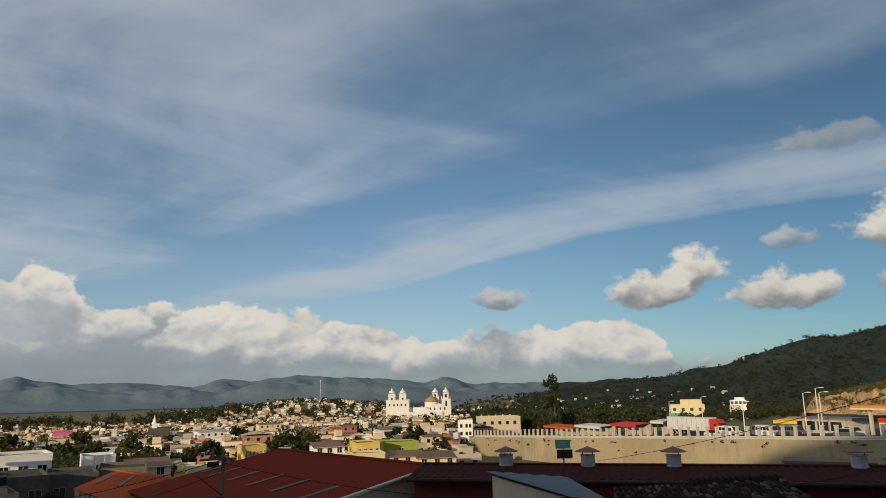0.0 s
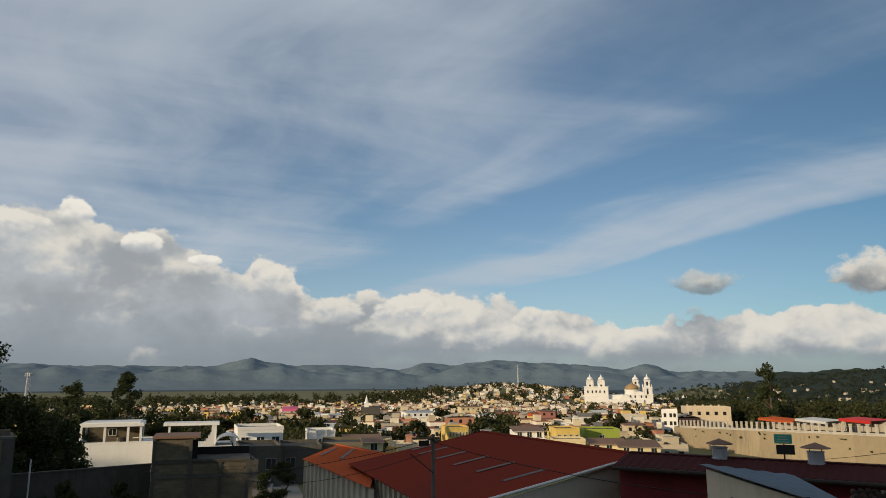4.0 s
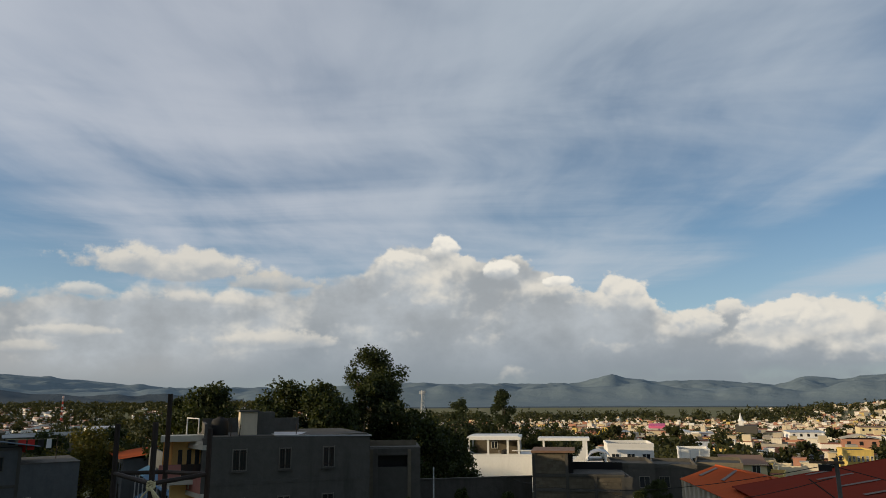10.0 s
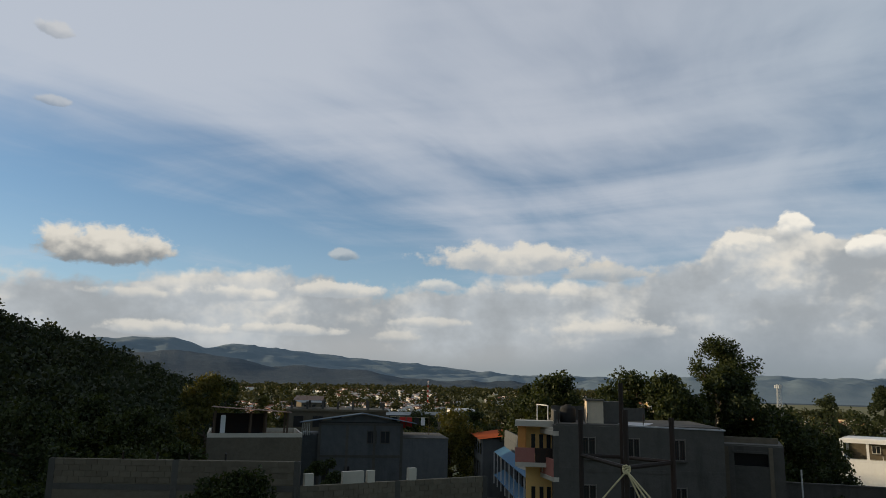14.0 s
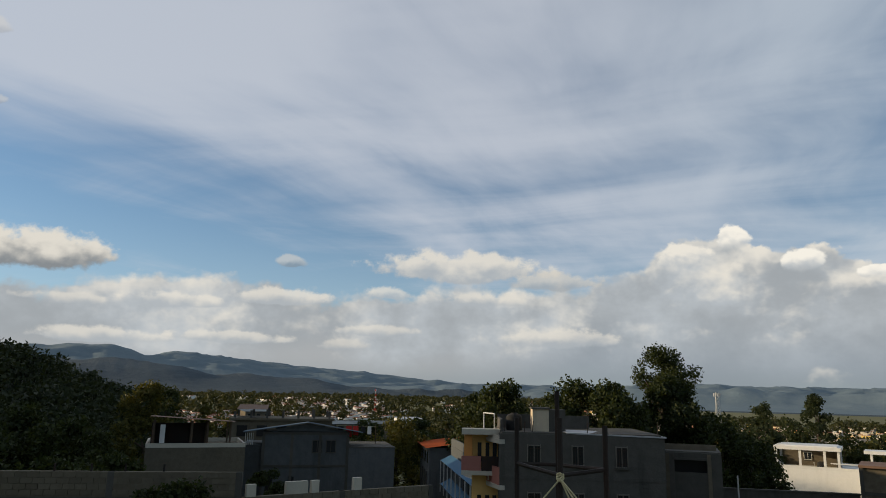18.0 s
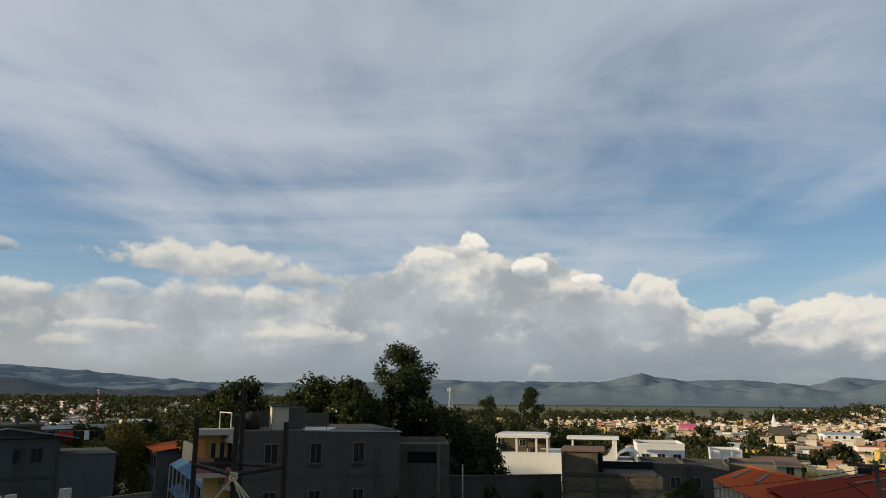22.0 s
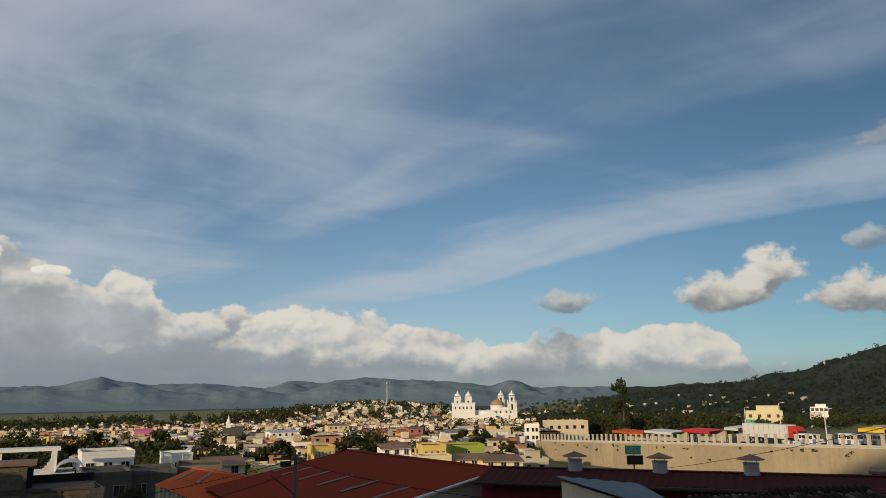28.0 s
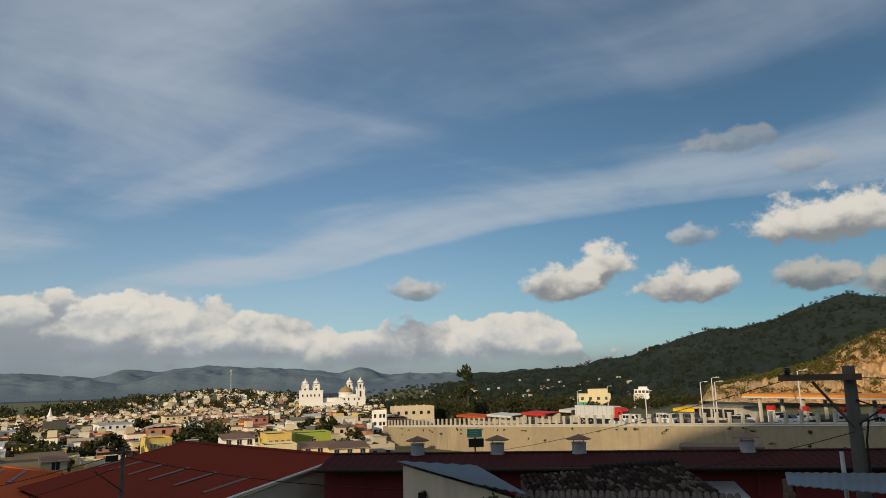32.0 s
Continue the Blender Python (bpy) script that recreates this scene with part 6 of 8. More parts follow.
def petrol_station():
    a = wall_point(0.685, 14)
    root = thing("petrol_station_canopy", "petrol station canopy with an amber and white fascia on columns", "canopy", pose(a.x, a.y, a.z, 0, 0, WALLROT))
    h = 4.35
    part("fascia", Shape().box((20, 4.5, h + 0.25), (40, 9, 0.42)), AMBER, root, "amber fascia")
    part("top_band", Shape().box((20, 4.5, h), (40.1, 9.1, 0.25)), TRIM, root, "white lower band")
    part("soffit", Shape().box((20, 4.5, h - 0.08), (39.6, 8.6, 0.08)), TRIM, root)
    for x in (2.5, 11, 19.5, 28, 36):
        for y in (1.5, 7.5):
            part("column", Shape().box((x, y, -0.3), (0.45, 0.45, h + 0.25)), POST, root)
    for x in (5.0, 11.5, 18.0, 24.5, 31):
        pm = thing("fuel_pump", "white fuel pump with a red header", "fuel pump", root.matrix_world @ pose(x, 1.0, 0), "fuel pumps")
        part("cabinet", Shape().box((0, 0, 0), (1.15, 0.6, 2.3)), TRIM, pm)
        part("header", Shape().box((0, 0, 2.3), (1.35, 0.7, 0.75)), RED, pm)
        part("display", Shape().box((0, -0.31, 1.25), (0.7, 0.03, 0.4)), RUBBER, pm)
        part("hose", Shape().tube([(0.6, 0, 1.5), (0.85, -0.1, 0.9), (0.62, -0.15, 0.6)], 0.04, 5), RUBBER, pm)
        part("plinth", Shape().box((0, 0, -0.25), (1.9, 1.1, 0.3)), POST, pm)
    b = wall_point(0.60, 24)
    shop = thing("kiosk", "low white station kiosk with dark shop windows", "kiosk", pose(b.x, b.y, b.z, 0, 0, WALLROT))
    part("wall", Shape().box((0, 3, -0.3), (13, 6, 3.0)), POST, shop)
    part("roof", Shape().box((0, 3, 2.7), (13.6, 6.6, 0.3)), PAVING, shop)
    for x in (-4.5, -1.5, 1.5, 4.5):
        part("shop_window", Shape().box((x, -0.02, 0.6), (2.4, 0.06, 1.7)), GLASS, shop)


def terrace():
    retaining_wall()
    p = wall_point(0.50, 12)
    lorry(pose(p.x, p.y, p.z, 0, 0, WALLROT + 4))
    rows = ((0.575, 7, 0), (0.60, 11, 12), (0.622, 7.5, 0), (0.648, 8, 4), (0.80, 24, 0), (0.84, 12, 160), (0.90, 8, 0))
    for i, (s, b, tw) in enumerate(rows):
        p = wall_point(s, b)
        van(pose(p.x, p.y, p.z, 0, 0, WALLROT + tw), "white minibus parked on the roadside terrace" if i % 3 else "pale minibus with dark side windows, parked on the terrace")
    for i, (s, b, tw) in enumerate(((0.562, 5, 0), (0.59, 16, 20), (0.69, 13, 0), (0.715, 6, 5), (0.74, 16, 180), (0.765, 6, 0), (0.70, 20, 90), (0.87, 5, 0), (0.93, 13, 10))):
        p = wall_point(s, b)
        car(pose(p.x, p.y, p.z, 0, 0, WALLROT + tw), "parked car on the terrace by the petrol station")
    for s, b, h in ((0.42, 26, 8.5), (0.60, 6, 6.4), (0.645, 12, 7.5), (0.655, 13, 8.2), (0.70, 4, 7.2), (0.78, 5, 8.0), (0.33, 30, 8)):
        lamp_post(s, b, h)
    stall(0.175, 15, 17, 5, 2.7, ORANGETIN, "roadside stall under an orange-red sheet roof")
    stall(0.26, 15, 13, 5, 2.7, TRIM, "long roadside stall under a white awning")
    stall(0.34, 16, 11, 5, 2.9, RED, "roadside stall under a red awning")
    stall(0.395, 18, 5, 4, 3.4, TRIM, "roadside stall under a white awning")
    stall(0.57, 24, 6, 4, 2.7, YELLOW, "roadside stall under a yellow awning")
    petrol_station()


terrace()


def rock_cut():
    """the hillside cut back behind the station: a ragged warm rock face, with scrub on its shoulders"""
    root = new("rock_face")
    tagged(root, "bare ochre rock cutting with ledges and scrub", "rock face", kind="structure")
    nu, nv = 190, 44
    u = np.linspace(-45, -26.5, nu)
    top_el = np.interp(u, [-45, -39.2, -36.9, -34.9, -31.9, -30.8, -29.2, -27.4, -26.5], [3.4, 2.4, 1.6, 0.4, -0.3, -0.6, -0.9, -1.2, -2.6])
    d0 = np.interp(u, [-45, -36, -30, -26.5], [185, 195, 205, 215])
    verts = []
    for j in range(nv):
        t = j / (nv - 1)
        for i in range(nu):
            zt = lift(top_el[i], d0[i] + 30)
            z = 0.5 + (zt - 0.5) * min(1, t * 1.25)
            n = noise.fractal((u[i] * 1.3, z * 0.35, 1.7), 0.9, 2.1, 6)
            ledge = 2.2 * (math.sin(z * 0.9 + 2.5 * noise.noise((u[i] * 0.5, 0, 3))) > 0.3)
            d = d0[i] + 30 * t ** 1.2 + 3.2 * n + ledge + (60 * max(0, t - 0.8))
            z += 0.9 * noise.fractal((u[i] * 2.0, t * 9, 5.0), 0.9, 2.1, 5) * (t > 0.05)
            verts.append((*polar(u[i], d), z))
    faces = [(j * nu + i + 1, j * nu + i, (j + 1) * nu + i, (j + 1) * nu + i + 1) for j in range(nv - 1) for i in range(nu - 1)]
    part("face", Shape().add(verts, faces), ROCK, root)
    rnd = random.Random(9)
    scrub = Leaves(32)
    for _ in range(700):
        a = rnd.uniform(-45, -27)
        k = np.interp(-a, [27, 30, 36, 45], [0.9, 0.75, 0.55, 0.45])
        t = rnd.uniform(k, 1.1) if rnd.random() < 0.75 else rnd.uniform(0.1, 1.0)
        d = float(np.interp(a, [-45, -36, -30, -26.5], [185, 195, 205, 215])) + 30 * t ** 1.2 - 1.5 + 60 * max(0, t - 0.8)
        zt = lift(float(np.interp(a, [-45, -39.2, -36.9, -34.9, -31.9, -30.8, -29.2, -27.4, -26.5], [3.4, 2.4, 1.6, 0.4, -0.3, -0.6, -0.9, -1.2, -2.6])), d)
        z = 0.5 + (zt - 0.5) * min(1, t * 1.25) + 0.3
        c = at(a, d, z)
        r = rnd.uniform(0.5, 1.6)
        scrub.clump(c, r, r * 0.6, 34, 0.26)
    solid("hill_scrub", scrub, LEAFGOLD, "dry yellowish scrub on the cut hillside", "scrub", "stuff")


rock_cut()


# ---- trees ----
def crown(blobs, count, size, seed, flat=0.8):
    """leaf sprays gathered on the skins of many small clumps"""
    s = Leaves(seed)
    tot = sum(r ** 2 for *_, r in blobs)
    for x, y, z, r in blobs:
        s.clump((x, y, z), r, r * flat, max(4, int(count * r * r / tot)), size)
    return s


def blobs_for(rx, z0, z1, n, seed, shape="round"):
    """clump centres of a crown of that radius between two heights"""
    rnd = random.Random(seed)
    out = []
    for _ in range(n):
        t = rnd.random()
        z = z0 + (z1 - z0) * t
        if shape == "round":
            w = math.sqrt(max(0.05, 1 - (2 * t - 0.9) ** 2))
        elif shape == "cone":
            w = 1.05 - t
        else:
            w = 0.55 + 0.45 * math.sin(math.pi * min(1, t * 1.1))
        a, q = rnd.uniform(0, 6.28), math.sqrt(rnd.random())
        out.append((rx * w * q * math.cos(a), rx * w * q * math.sin(a), z, rx * rnd.uniform(0.20, 0.36) * (0.85 if shape == "cone" else 1.0)))
    return out


def tree(m, rx, z0, z1, n, count, size, seed, mat=LEAF, shape="round", label="", trunk=0.3, limbs=7, group=""):
    root = thing("tree", label, "tree", m, group)
    bl = blobs_for(rx, z0, z1, n, seed, shape)
    rnd = random.Random(seed + 1)
    tr = Shape()
    zt = z0 + (z1 - z0) * (0.9 if shape == "cone" else 0.45)
    tr.tube([(0, 0, -1.0), (0.1 * trunk, 0, zt * 0.5), (0.5 * trunk, 0.3 * trunk, zt)], [trunk, trunk * 0.75, trunk * 0.35], 8)
    part("trunk", tr, BARK, root)
    lm = Shape()
    for x, y, z, r in rnd.sample(bl, min(limbs, len(bl))):
        b = Vector((0.2 * trunk, 0, min(zt, z * 0.75)))
        e = Vector((x, y, z))
        mid = b.lerp(e, 0.55) + Vector((0, 0, -0.06 * (e - b).length))
        lm.tube([b, mid, e], [trunk * 0.35, trunk * 0.2, trunk * 0.07], 5)
    part("branching", lm, BARK, root)
    part("crown", crown(bl, count, size, seed + 2), mat, root)
    return root


def near_trees():
    def put(az, d, top_el, r, low, n, count, size, seed, mat=LEAF, shape="round", label="", trunk=0.3):
        x, y = polar(az, d)
        g = ground_at(x, y)
        top = lift(top_el, d)
        tree(pose(x, y, g, 0, 0, seed * 37 % 360), r, low, top - g - r * 0.25, n + 14, int(count * 1.6), size * 0.84, seed, mat, shape, label, trunk)
    dense = "broad dark green tree with a dense uneven crown"
    rows = (
        (62.4, 70, 1.0, 4.0, 3.5, 40, 9000, 0.19, LEAF, "round", dense, 0.35), (64.7, 73, 0.1, 2.4, 3.5, 22, 4000, 0.19, LEAF, "round", dense, 0.3),
        (58.2, 72, 0.3, 2.6, 3.0, 24, 4500, 0.19, LEAF, "round", dense, 0.3), (56.4, 66, 1.15, 3.7, 2.5, 34, 7000, 0.19, LEAF, "round", dense, 0.3),
        (53.6, 64, 1.15, 3.6, 2.0, 40, 9000, 0.19, LEAF, "round", dense, 0.35), (49.7, 66, 2.0, 3.7, 1.0, 46, 11000, 0.19, LEAF, "round", "large dark tree catching low sun on its crown", 0.4),
        (50.0, 70, 3.8, 2.8, 10.2, 40, 5600, 0.14, LEAF, "umbrella", "tall open-crowned tree rising over the dark trees", 0.4), (48.6, 66, 0.3, 3.4, 0.5, 36, 8000, 0.19, LEAF, "round", dense, 0.3),
        (46.4, 70, -1.0, 3.6, 0.3, 32, 7000, 0.19, LEAF, "round", "dark bushy tree by the yard wall", 0.3), (44.2, 74, -2.0, 3.4, 0.2, 28, 6000, 0.19, LEAF, "round", "dark bushy tree by the yard wall", 0.3),
        (43.2, 106, 0.30, 2.5, 1.0, 44, 5200, 0.20, PINE, "round", "feathery tree with a pointed crown beyond the yards", 0.3), (39.7, 116, 0.55, 2.4, 1.0, 46, 5600, 0.20, PINE, "round", "dark pointed tree beyond the white house", 0.3),
        (41.3, 120, -1.0, 4.4, 0.5, 30, 5000, 0.24, PINE, "round", "dark tree beyond the white house", 0.3), (44.6, 122, -0.9, 4.4, 0.5, 30, 5000, 0.24, LEAF, "round", "dark tree beyond the yards", 0.3),
        (38.0, 128, -1.6, 3.6, 0.5, 24, 3600, 0.24, LEAF, "round", "dark tree beyond the white house", 0.3),
        (70.6, 80, -1.9, 3.8, 0.6, 32, 6000, 0.20, LEAFGOLD, "round", "yellowish green tree at the end of the side street", 0.3), (68.6, 92, -2.0, 3.6, 0.5, 28, 4500, 0.22, LEAF, "round", "green street tree beyond the balcony house", 0.3),
        (73.0, 96, -2.0, 3.4, 0.5, 26, 4000, 0.22, LEAF, "round", "green street tree beyond the gable house", 0.3),
        (89.4, 70, 0.35, 2.9, 1.0, 40, 7000, 0.18, LEAFGOLD, "round", "yellow-lit tree beside the open shelter", 0.3), (88.0, 82, 0.0, 3.6, 1.0, 32, 6000, 0.20, LEAF, "round", "dark tree behind the open shelter", 0.3),
        (85.4, 84, -1.3, 2.0, 1.5, 18, 2400, 0.19, LEAFGOLD, "round", "small light green tree by the open shelter", 0.25), (94.0, 62, -2.0, 3.4, 0.6, 30, 5500, 0.19, LEAF, "round", "dark tree on the near slope", 0.3),
        (97.5, 66, -1.4, 3.8, 0.6, 32, 6000, 0.19, LEAF, "round", "dark tree on the near slope", 0.3), (101.0, 60, -1.8, 3.8, 0.6, 32, 6000, 0.19, LEAF, "round", "dark tree on the near slope", 0.3),
        (105.0, 68, 0.2, 4.2, 0.6, 34, 6000, 0.19, LEAF, "round", "dark tree on the near slope", 0.3), (99.0, 44, -4.4, 2.8, 0.4, 26, 5000, 0.17, LEAF, "round", "dark bushy tree on the near slope", 0.3),
        (95.0, 46, -4.6, 2.8, 0.4, 26, 5000, 0.17, LEAF, "round", "dark bushy tree on the near slope", 0.3), (91.4, 50, -4.6, 2.6, 0.4, 26, 5000, 0.17, LEAF, "round", "dark bushy tree on the near slope", 0.3))
    for k, (az, d, te, r, low, n, count, size, mt, shp, lab, tk) in enumerate(rows):
        put(az, d, te, r, low, n, count, size, 11 + k, mt, shp, lab, tk)
    # shrubs in the yards
    for az, d, el, r, seed, mt in ((87.2, 25, -5.55, 1.55, 41, LEAF), (80.0, 48, -5.6, 1.7, 42, LEAF), (69.5, 42, -7.7, 1.5, 43, LEAF), (66.4, 40, -8.2, 1.4, 44, LEAF), (50.6, 40, -7.3, 1.5, 45, LEAF), (47.4, 42, -7.6, 1.6, 46, LEAF),
                                   (43.2, 49, -6.9, 1.3, 47, LEAF), (39.5, 50, -7.2, 1.1, 48, LEAF), (-10.6, 12.6, -8.0, 0.62, 49, LEAF), (53.2, 41, -8.0, 1.2, 50, LEAF), (29.4, 62, -6.9, 1.6, 51, LEAF), (28.2, 74, -6.2, 1.8, 52, LEAF)):
        x, y = polar(az, d)
        top = lift(el, d)
        root = thing("shrub", "leafy green shrub growing in a yard", "shrub", pose(x, y, top - 2.2 * r))
        part("stems", Shape().tube([(0, 0, -4), (0, 0, 0.6 * r)], 0.06 * r, 6).tube([(0, 0, 0), (0.4 * r, 0.2 * r, 1.2 * r)], 0.04 * r, 5), BARK, root)
        part("foliage", crown(blobs_for(r, 0.2 * r, 1.9 * r, 14, seed), 6000, 0.075 if d > 20 else 0.05, seed), mt, root)


near_trees()


def palm_archetype(seed):
    rnd = random.Random(seed)
    root = thing("palm_tree", "coconut palm with a ragged yellow-green head", "palm tree", None, "palms in the town")
    part("trunk", Shape().tube([(0, 0, -1), (0.2, 0, 4), (0.1, 0.1, 7.2)], [0.22, 0.16, 0.13], 7), BARK, root)
    s = Shape()
    for k in range(16):
        a, up = 2 * math.pi * k / 16 + rnd.uniform(-0.1, 0.1), rnd.uniform(-0.2, 1.0)
        pts = []
        for i in range(7):
            t = i / 6
            q = 2.9 * t
            pts.append(Vector((0.1 + q * math.cos(a), 0.1 + q * math.sin(a), 7.2 + up * q * 0.9 - 0.42 * q * q * (0.6 + 0.4 * (1 - up)))))
        side = Vector((-math.sin(a), math.cos(a), 0))
        for i in range(6):
            w = 0.42 * (1 - i / 6.5)
            for sg in (-1, 1):
                d = Vector((0, 0, -0.2))
                s.add((pts[i], pts[i + 1], pts[i + 1] + side * sg * w + d, pts[i] + side * sg * w + d), ((0, 1, 2, 3),))
    part("fronds", s, LEAFGOLD, root)
    return root


# ---- the town ----
def house_archetype(seed):
    rnd = random.Random(seed)
    storeys = (1, 2, 1, 1, 2, 1, 2, 1, 1, 2, 3, 1)[seed % 12]
    w, dep, h = rnd.uniform(6.0, 10.5), rnd.uniform(6, 10), 2.8 * storeys
    root = thing("house", "plain rendered town house with a flat roof and small dark windows", "house", None, "houses of the town")
    pitched = rnd.random() < 0.35
    part("wall", Shape().box((0, 0, -3), (w, dep, h + 3)), TOWNWALL, root)
    if pitched:
        root["label"] = "plain rendered town house with a low sheet roof"
        part("roof", Shape().sheet((-w / 2 - 0.3, -dep / 2 - 0.4, h), (w / 2 + 0.3, -dep / 2 - 0.4, h), (w / 2 + 0.3, 0, h + 1.2), (-w / 2 - 0.3, 0, h + 1.2), 0.8, 0.06, 0.05), TOWNROOF, root)
        part("roof", Shape().sheet((w / 2 + 0.3, dep / 2 + 0.4, h), (-w / 2 - 0.3, dep / 2 + 0.4, h), (-w / 2 - 0.3, 0, h + 1.2), (w / 2 + 0.3, 0, h + 1.2), 0.8, 0.06, 0.05), TOWNROOF, root)
    else:
        part("parapet", walls(w + 0.02, dep + 0.02, rnd.uniform(0.4, 1.0), 0.18, 0, -dep / 2 - 0.01, h), TOWNWALL, root)
        part("roof", Shape().box((0, 0, h), (w - 0.4, dep - 0.4, 0.08)), TOWNROOF, root)
        if rnd.random() < 0.7:
            x, y = rnd.uniform(-w / 4, w / 4), rnd.uniform(-dep / 4, dep / 4)
            part("stair_head", Shape().box((x, y, h), (2.6, 3.0, 2.2)).box((x, y, h + 2.2), (3.0, 3.4, 0.14)), TOWNWALL, root)
        if rnd.random() < 0.5:
            x, y = rnd.uniform(-w / 3, w / 3), rnd.uniform(-dep / 3, dep / 3)
            part("water_tank", Shape().turn((x, y, h + 0.05), ((0.5, 0), (0.55, 0.1), (0.55, 0.9), (0.25, 1.15)), 9), RUBBER, root)
    if storeys > 1:
        part("floor_band", Shape().box((0, 0, 2.7), (w + 0.12, dep + 0.12, 0.22)), TOWNWALL, root)
    for st in range(storeys):
        for side in range(3):
            ln = w if side == 0 else dep
            k = max(2, int(ln / 3.2))
            for i in range(k):
                o = -ln / 2 + ln * (i + 0.5) / k
                ww, hh, zz = rnd.choice(((1.0, 1.1, 1.1), (1.2, 1.1, 1.1), (0.9, 2.1, 0.1))) if st == 0 else (1.0, 1.1, 1.1)
                if side == 0:
                    c, sz = (o, -dep / 2 - 0.01, 2.8 * st + zz), (ww, 0.08, hh)
                else:
                    c, sz = ((-1 if side == 1 else 1) * (w / 2 + 0.01), o, 2.8 * st + zz), (0.08, ww, hh)
                part("window" if zz > 0.5 else "door", Shape().box(c, sz), DARK, root)
    return root


LOW = tuple(i for i in range(12) if (1, 2, 1, 1, 2, 1, 2, 1, 1, 2, 3, 1)[(100 + i) % 12] == 1)
ZONES = ((34, 46, 70, 118), (60, 82, 30, 100), (-1, 17, 140, 205), (76, 84, 95, 118))


def town():
    rnd = random.Random(21)
    arch = [house_archetype(100 + i) for i in range(12)]
    taken = []
    spots = []
    for _ in range(60000):
        d = 150 * math.exp(rnd.random() * math.log(480 / 150))
        az = rnd.uniform(-6, 66)
        if az < -1.5 and d < 275 or az > 46 and d < 210 or az > 23 and d < 185:
            continue
        if any(a0 < az < a1 and d0 < d < d1 for a0, a1, d0, d1 in ZONES):
            continue
        x, y = polar(az, d)
        gap = 10.5 if d < 300 else 12.5
        if any(abs(x - a) < gap and abs(y - b) < gap for a, b in taken):
            continue
        taken.append((x, y))
        spots.append((d, az, x, y))
        if len(spots) >= 285:
            break
    spots.sort()
    first = set()
    for i, (d, az, x, y) in enumerate(spots):
        k = rnd.randrange(len(arch)) if d > 240 else rnd.choice(LOW)
        m = pose(x, y, ground_at(x, y) - 0.2, 0, 0, rnd.choice((20, 20, 20, 110, -70, 26)) + rnd.uniform(-5, 5))
        if k not in first:
            arch[k].matrix_world = m
            first.add(k)
        else:
            copy_thing(arch[k], m)
    # further off the houses run together
    far, slope, town_white = Shape(), Shape(), Shape()
    roofs = Shape()
    holes = Shape()
    cells = set()
    made = 0
    for _ in range(70000):
        d = 225 * math.exp(rnd.random() ** 0.9 * math.log(1750 / 225))
        az = rnd.uniform(-22, 94)
        if az < -2 and not 900 < d < 1700 or d < 420 and (az < 0 or az > 40):
            continue
        dens = (0.30 if az > -12 else 0.16) if az < -3 else (1.0 if az < 24 else (0.75 if az < 40 else (0.5 if az < 58 else 0.62)))
        if d > 850 and az > -3:
            dens *= 0.36 if az < 24 else (0.22 if az < 58 else 0.85)
        if 20 < az < 58 and d > 1250 or az >= 58 and d > 1450:
            continue
        if -1.5 < az < 6.5 and 900 < d < 1060:
            continue
        if rnd.random() > dens:
            continue
        x, y = polar(az, d)
        c = (int(x // 9.5), int(y // 9.5))
        if az > 58 and noise.noise((x * 0.007, y * 0.007, 7.0)) < 0.02:
            continue
        if c in cells or d < 480 and any(abs(x - a) < 8.5 and abs(y - b) < 8.5 for a, b in taken):
            continue
        cells.add(c)
        if az < -2 and (math.degrees(math.atan2(ground_at(x, y) - 3, d)) > -0.1 or rnd.random() < 0.78):
            continue
        w, dep, h = rnd.uniform(4.5, 10), rnd.uniform(5, 10), rnd.choice((2.7, 3.0, 3.4, 3.0, 5.4, 6.0, 7.6 if d < 900 else 5.0)) * (0.85 if d < 330 else 1.0)
        if az < -3 or az > 58:
            w, dep, h = w * (1.0 if az > 0 else 0.6), dep * 0.7, 4.2 if az > 0 else 3.6
        g = ground_at(x, y)
        rot = rnd.choice((20, 110)) + rnd.uniform(-6, 6)
        (slope if az < -3 else town_white if az > 58 else far).box((x, y, g - 2), (w, dep, h + 2), rot)
        if rnd.random() < 0.5 and -3 < az < 58:
            far.box((x + rnd.uniform(-2, 2), y + rnd.uniform(-2, 2), g + h), (w * 0.4, dep * 0.4, 2.3), rot)
        roofs.box((x, y, g + h), (w * 0.96, dep * 0.96, 0.25), rot)
        if d < 1000:
            ca, sa = math.cos(radians(rot)), math.sin(radians(rot))
            for st in range(max(1, int(h // 2.9))):
                for i in range(3):
                    o = (i - 1) * w * 0.3
                    for yy in (-dep / 2, ):
                        holes.box((x + o * ca - yy * sa, y + o * sa + yy * ca, g + 1.1 + 2.9 * st), (1.2, 0.16, 1.2), rot)
                    o = (i - 1) * dep * 0.3
                    for xx in (-w / 2, w / 2):
                        holes.box((x + xx * ca - o * sa, y + xx * sa + o * ca, g + 1.1 + 2.9 * st), (0.16, 1.2, 1.2), rot)
        made += 1
        if made >= 5000:
            break
    ob = solid("distant_houses", far, FARWALL, "crowded pale houses of the far town", "houses", "stuff")
    solid("valley_houses", town_white, WHITE, "pale houses among the trees of the valley", "houses", "stuff")
    solid("slope_houses", slope, POST, "small white houses scattered among the trees", "houses", "stuff")
    solid("distant_roofs", roofs, TOWNROOF, "flat roofs of the far town", "roofs", "stuff")
    solid("distant_windows", holes, DARK, "small dark windows of the far town", "windows", "stuff")
    return taken


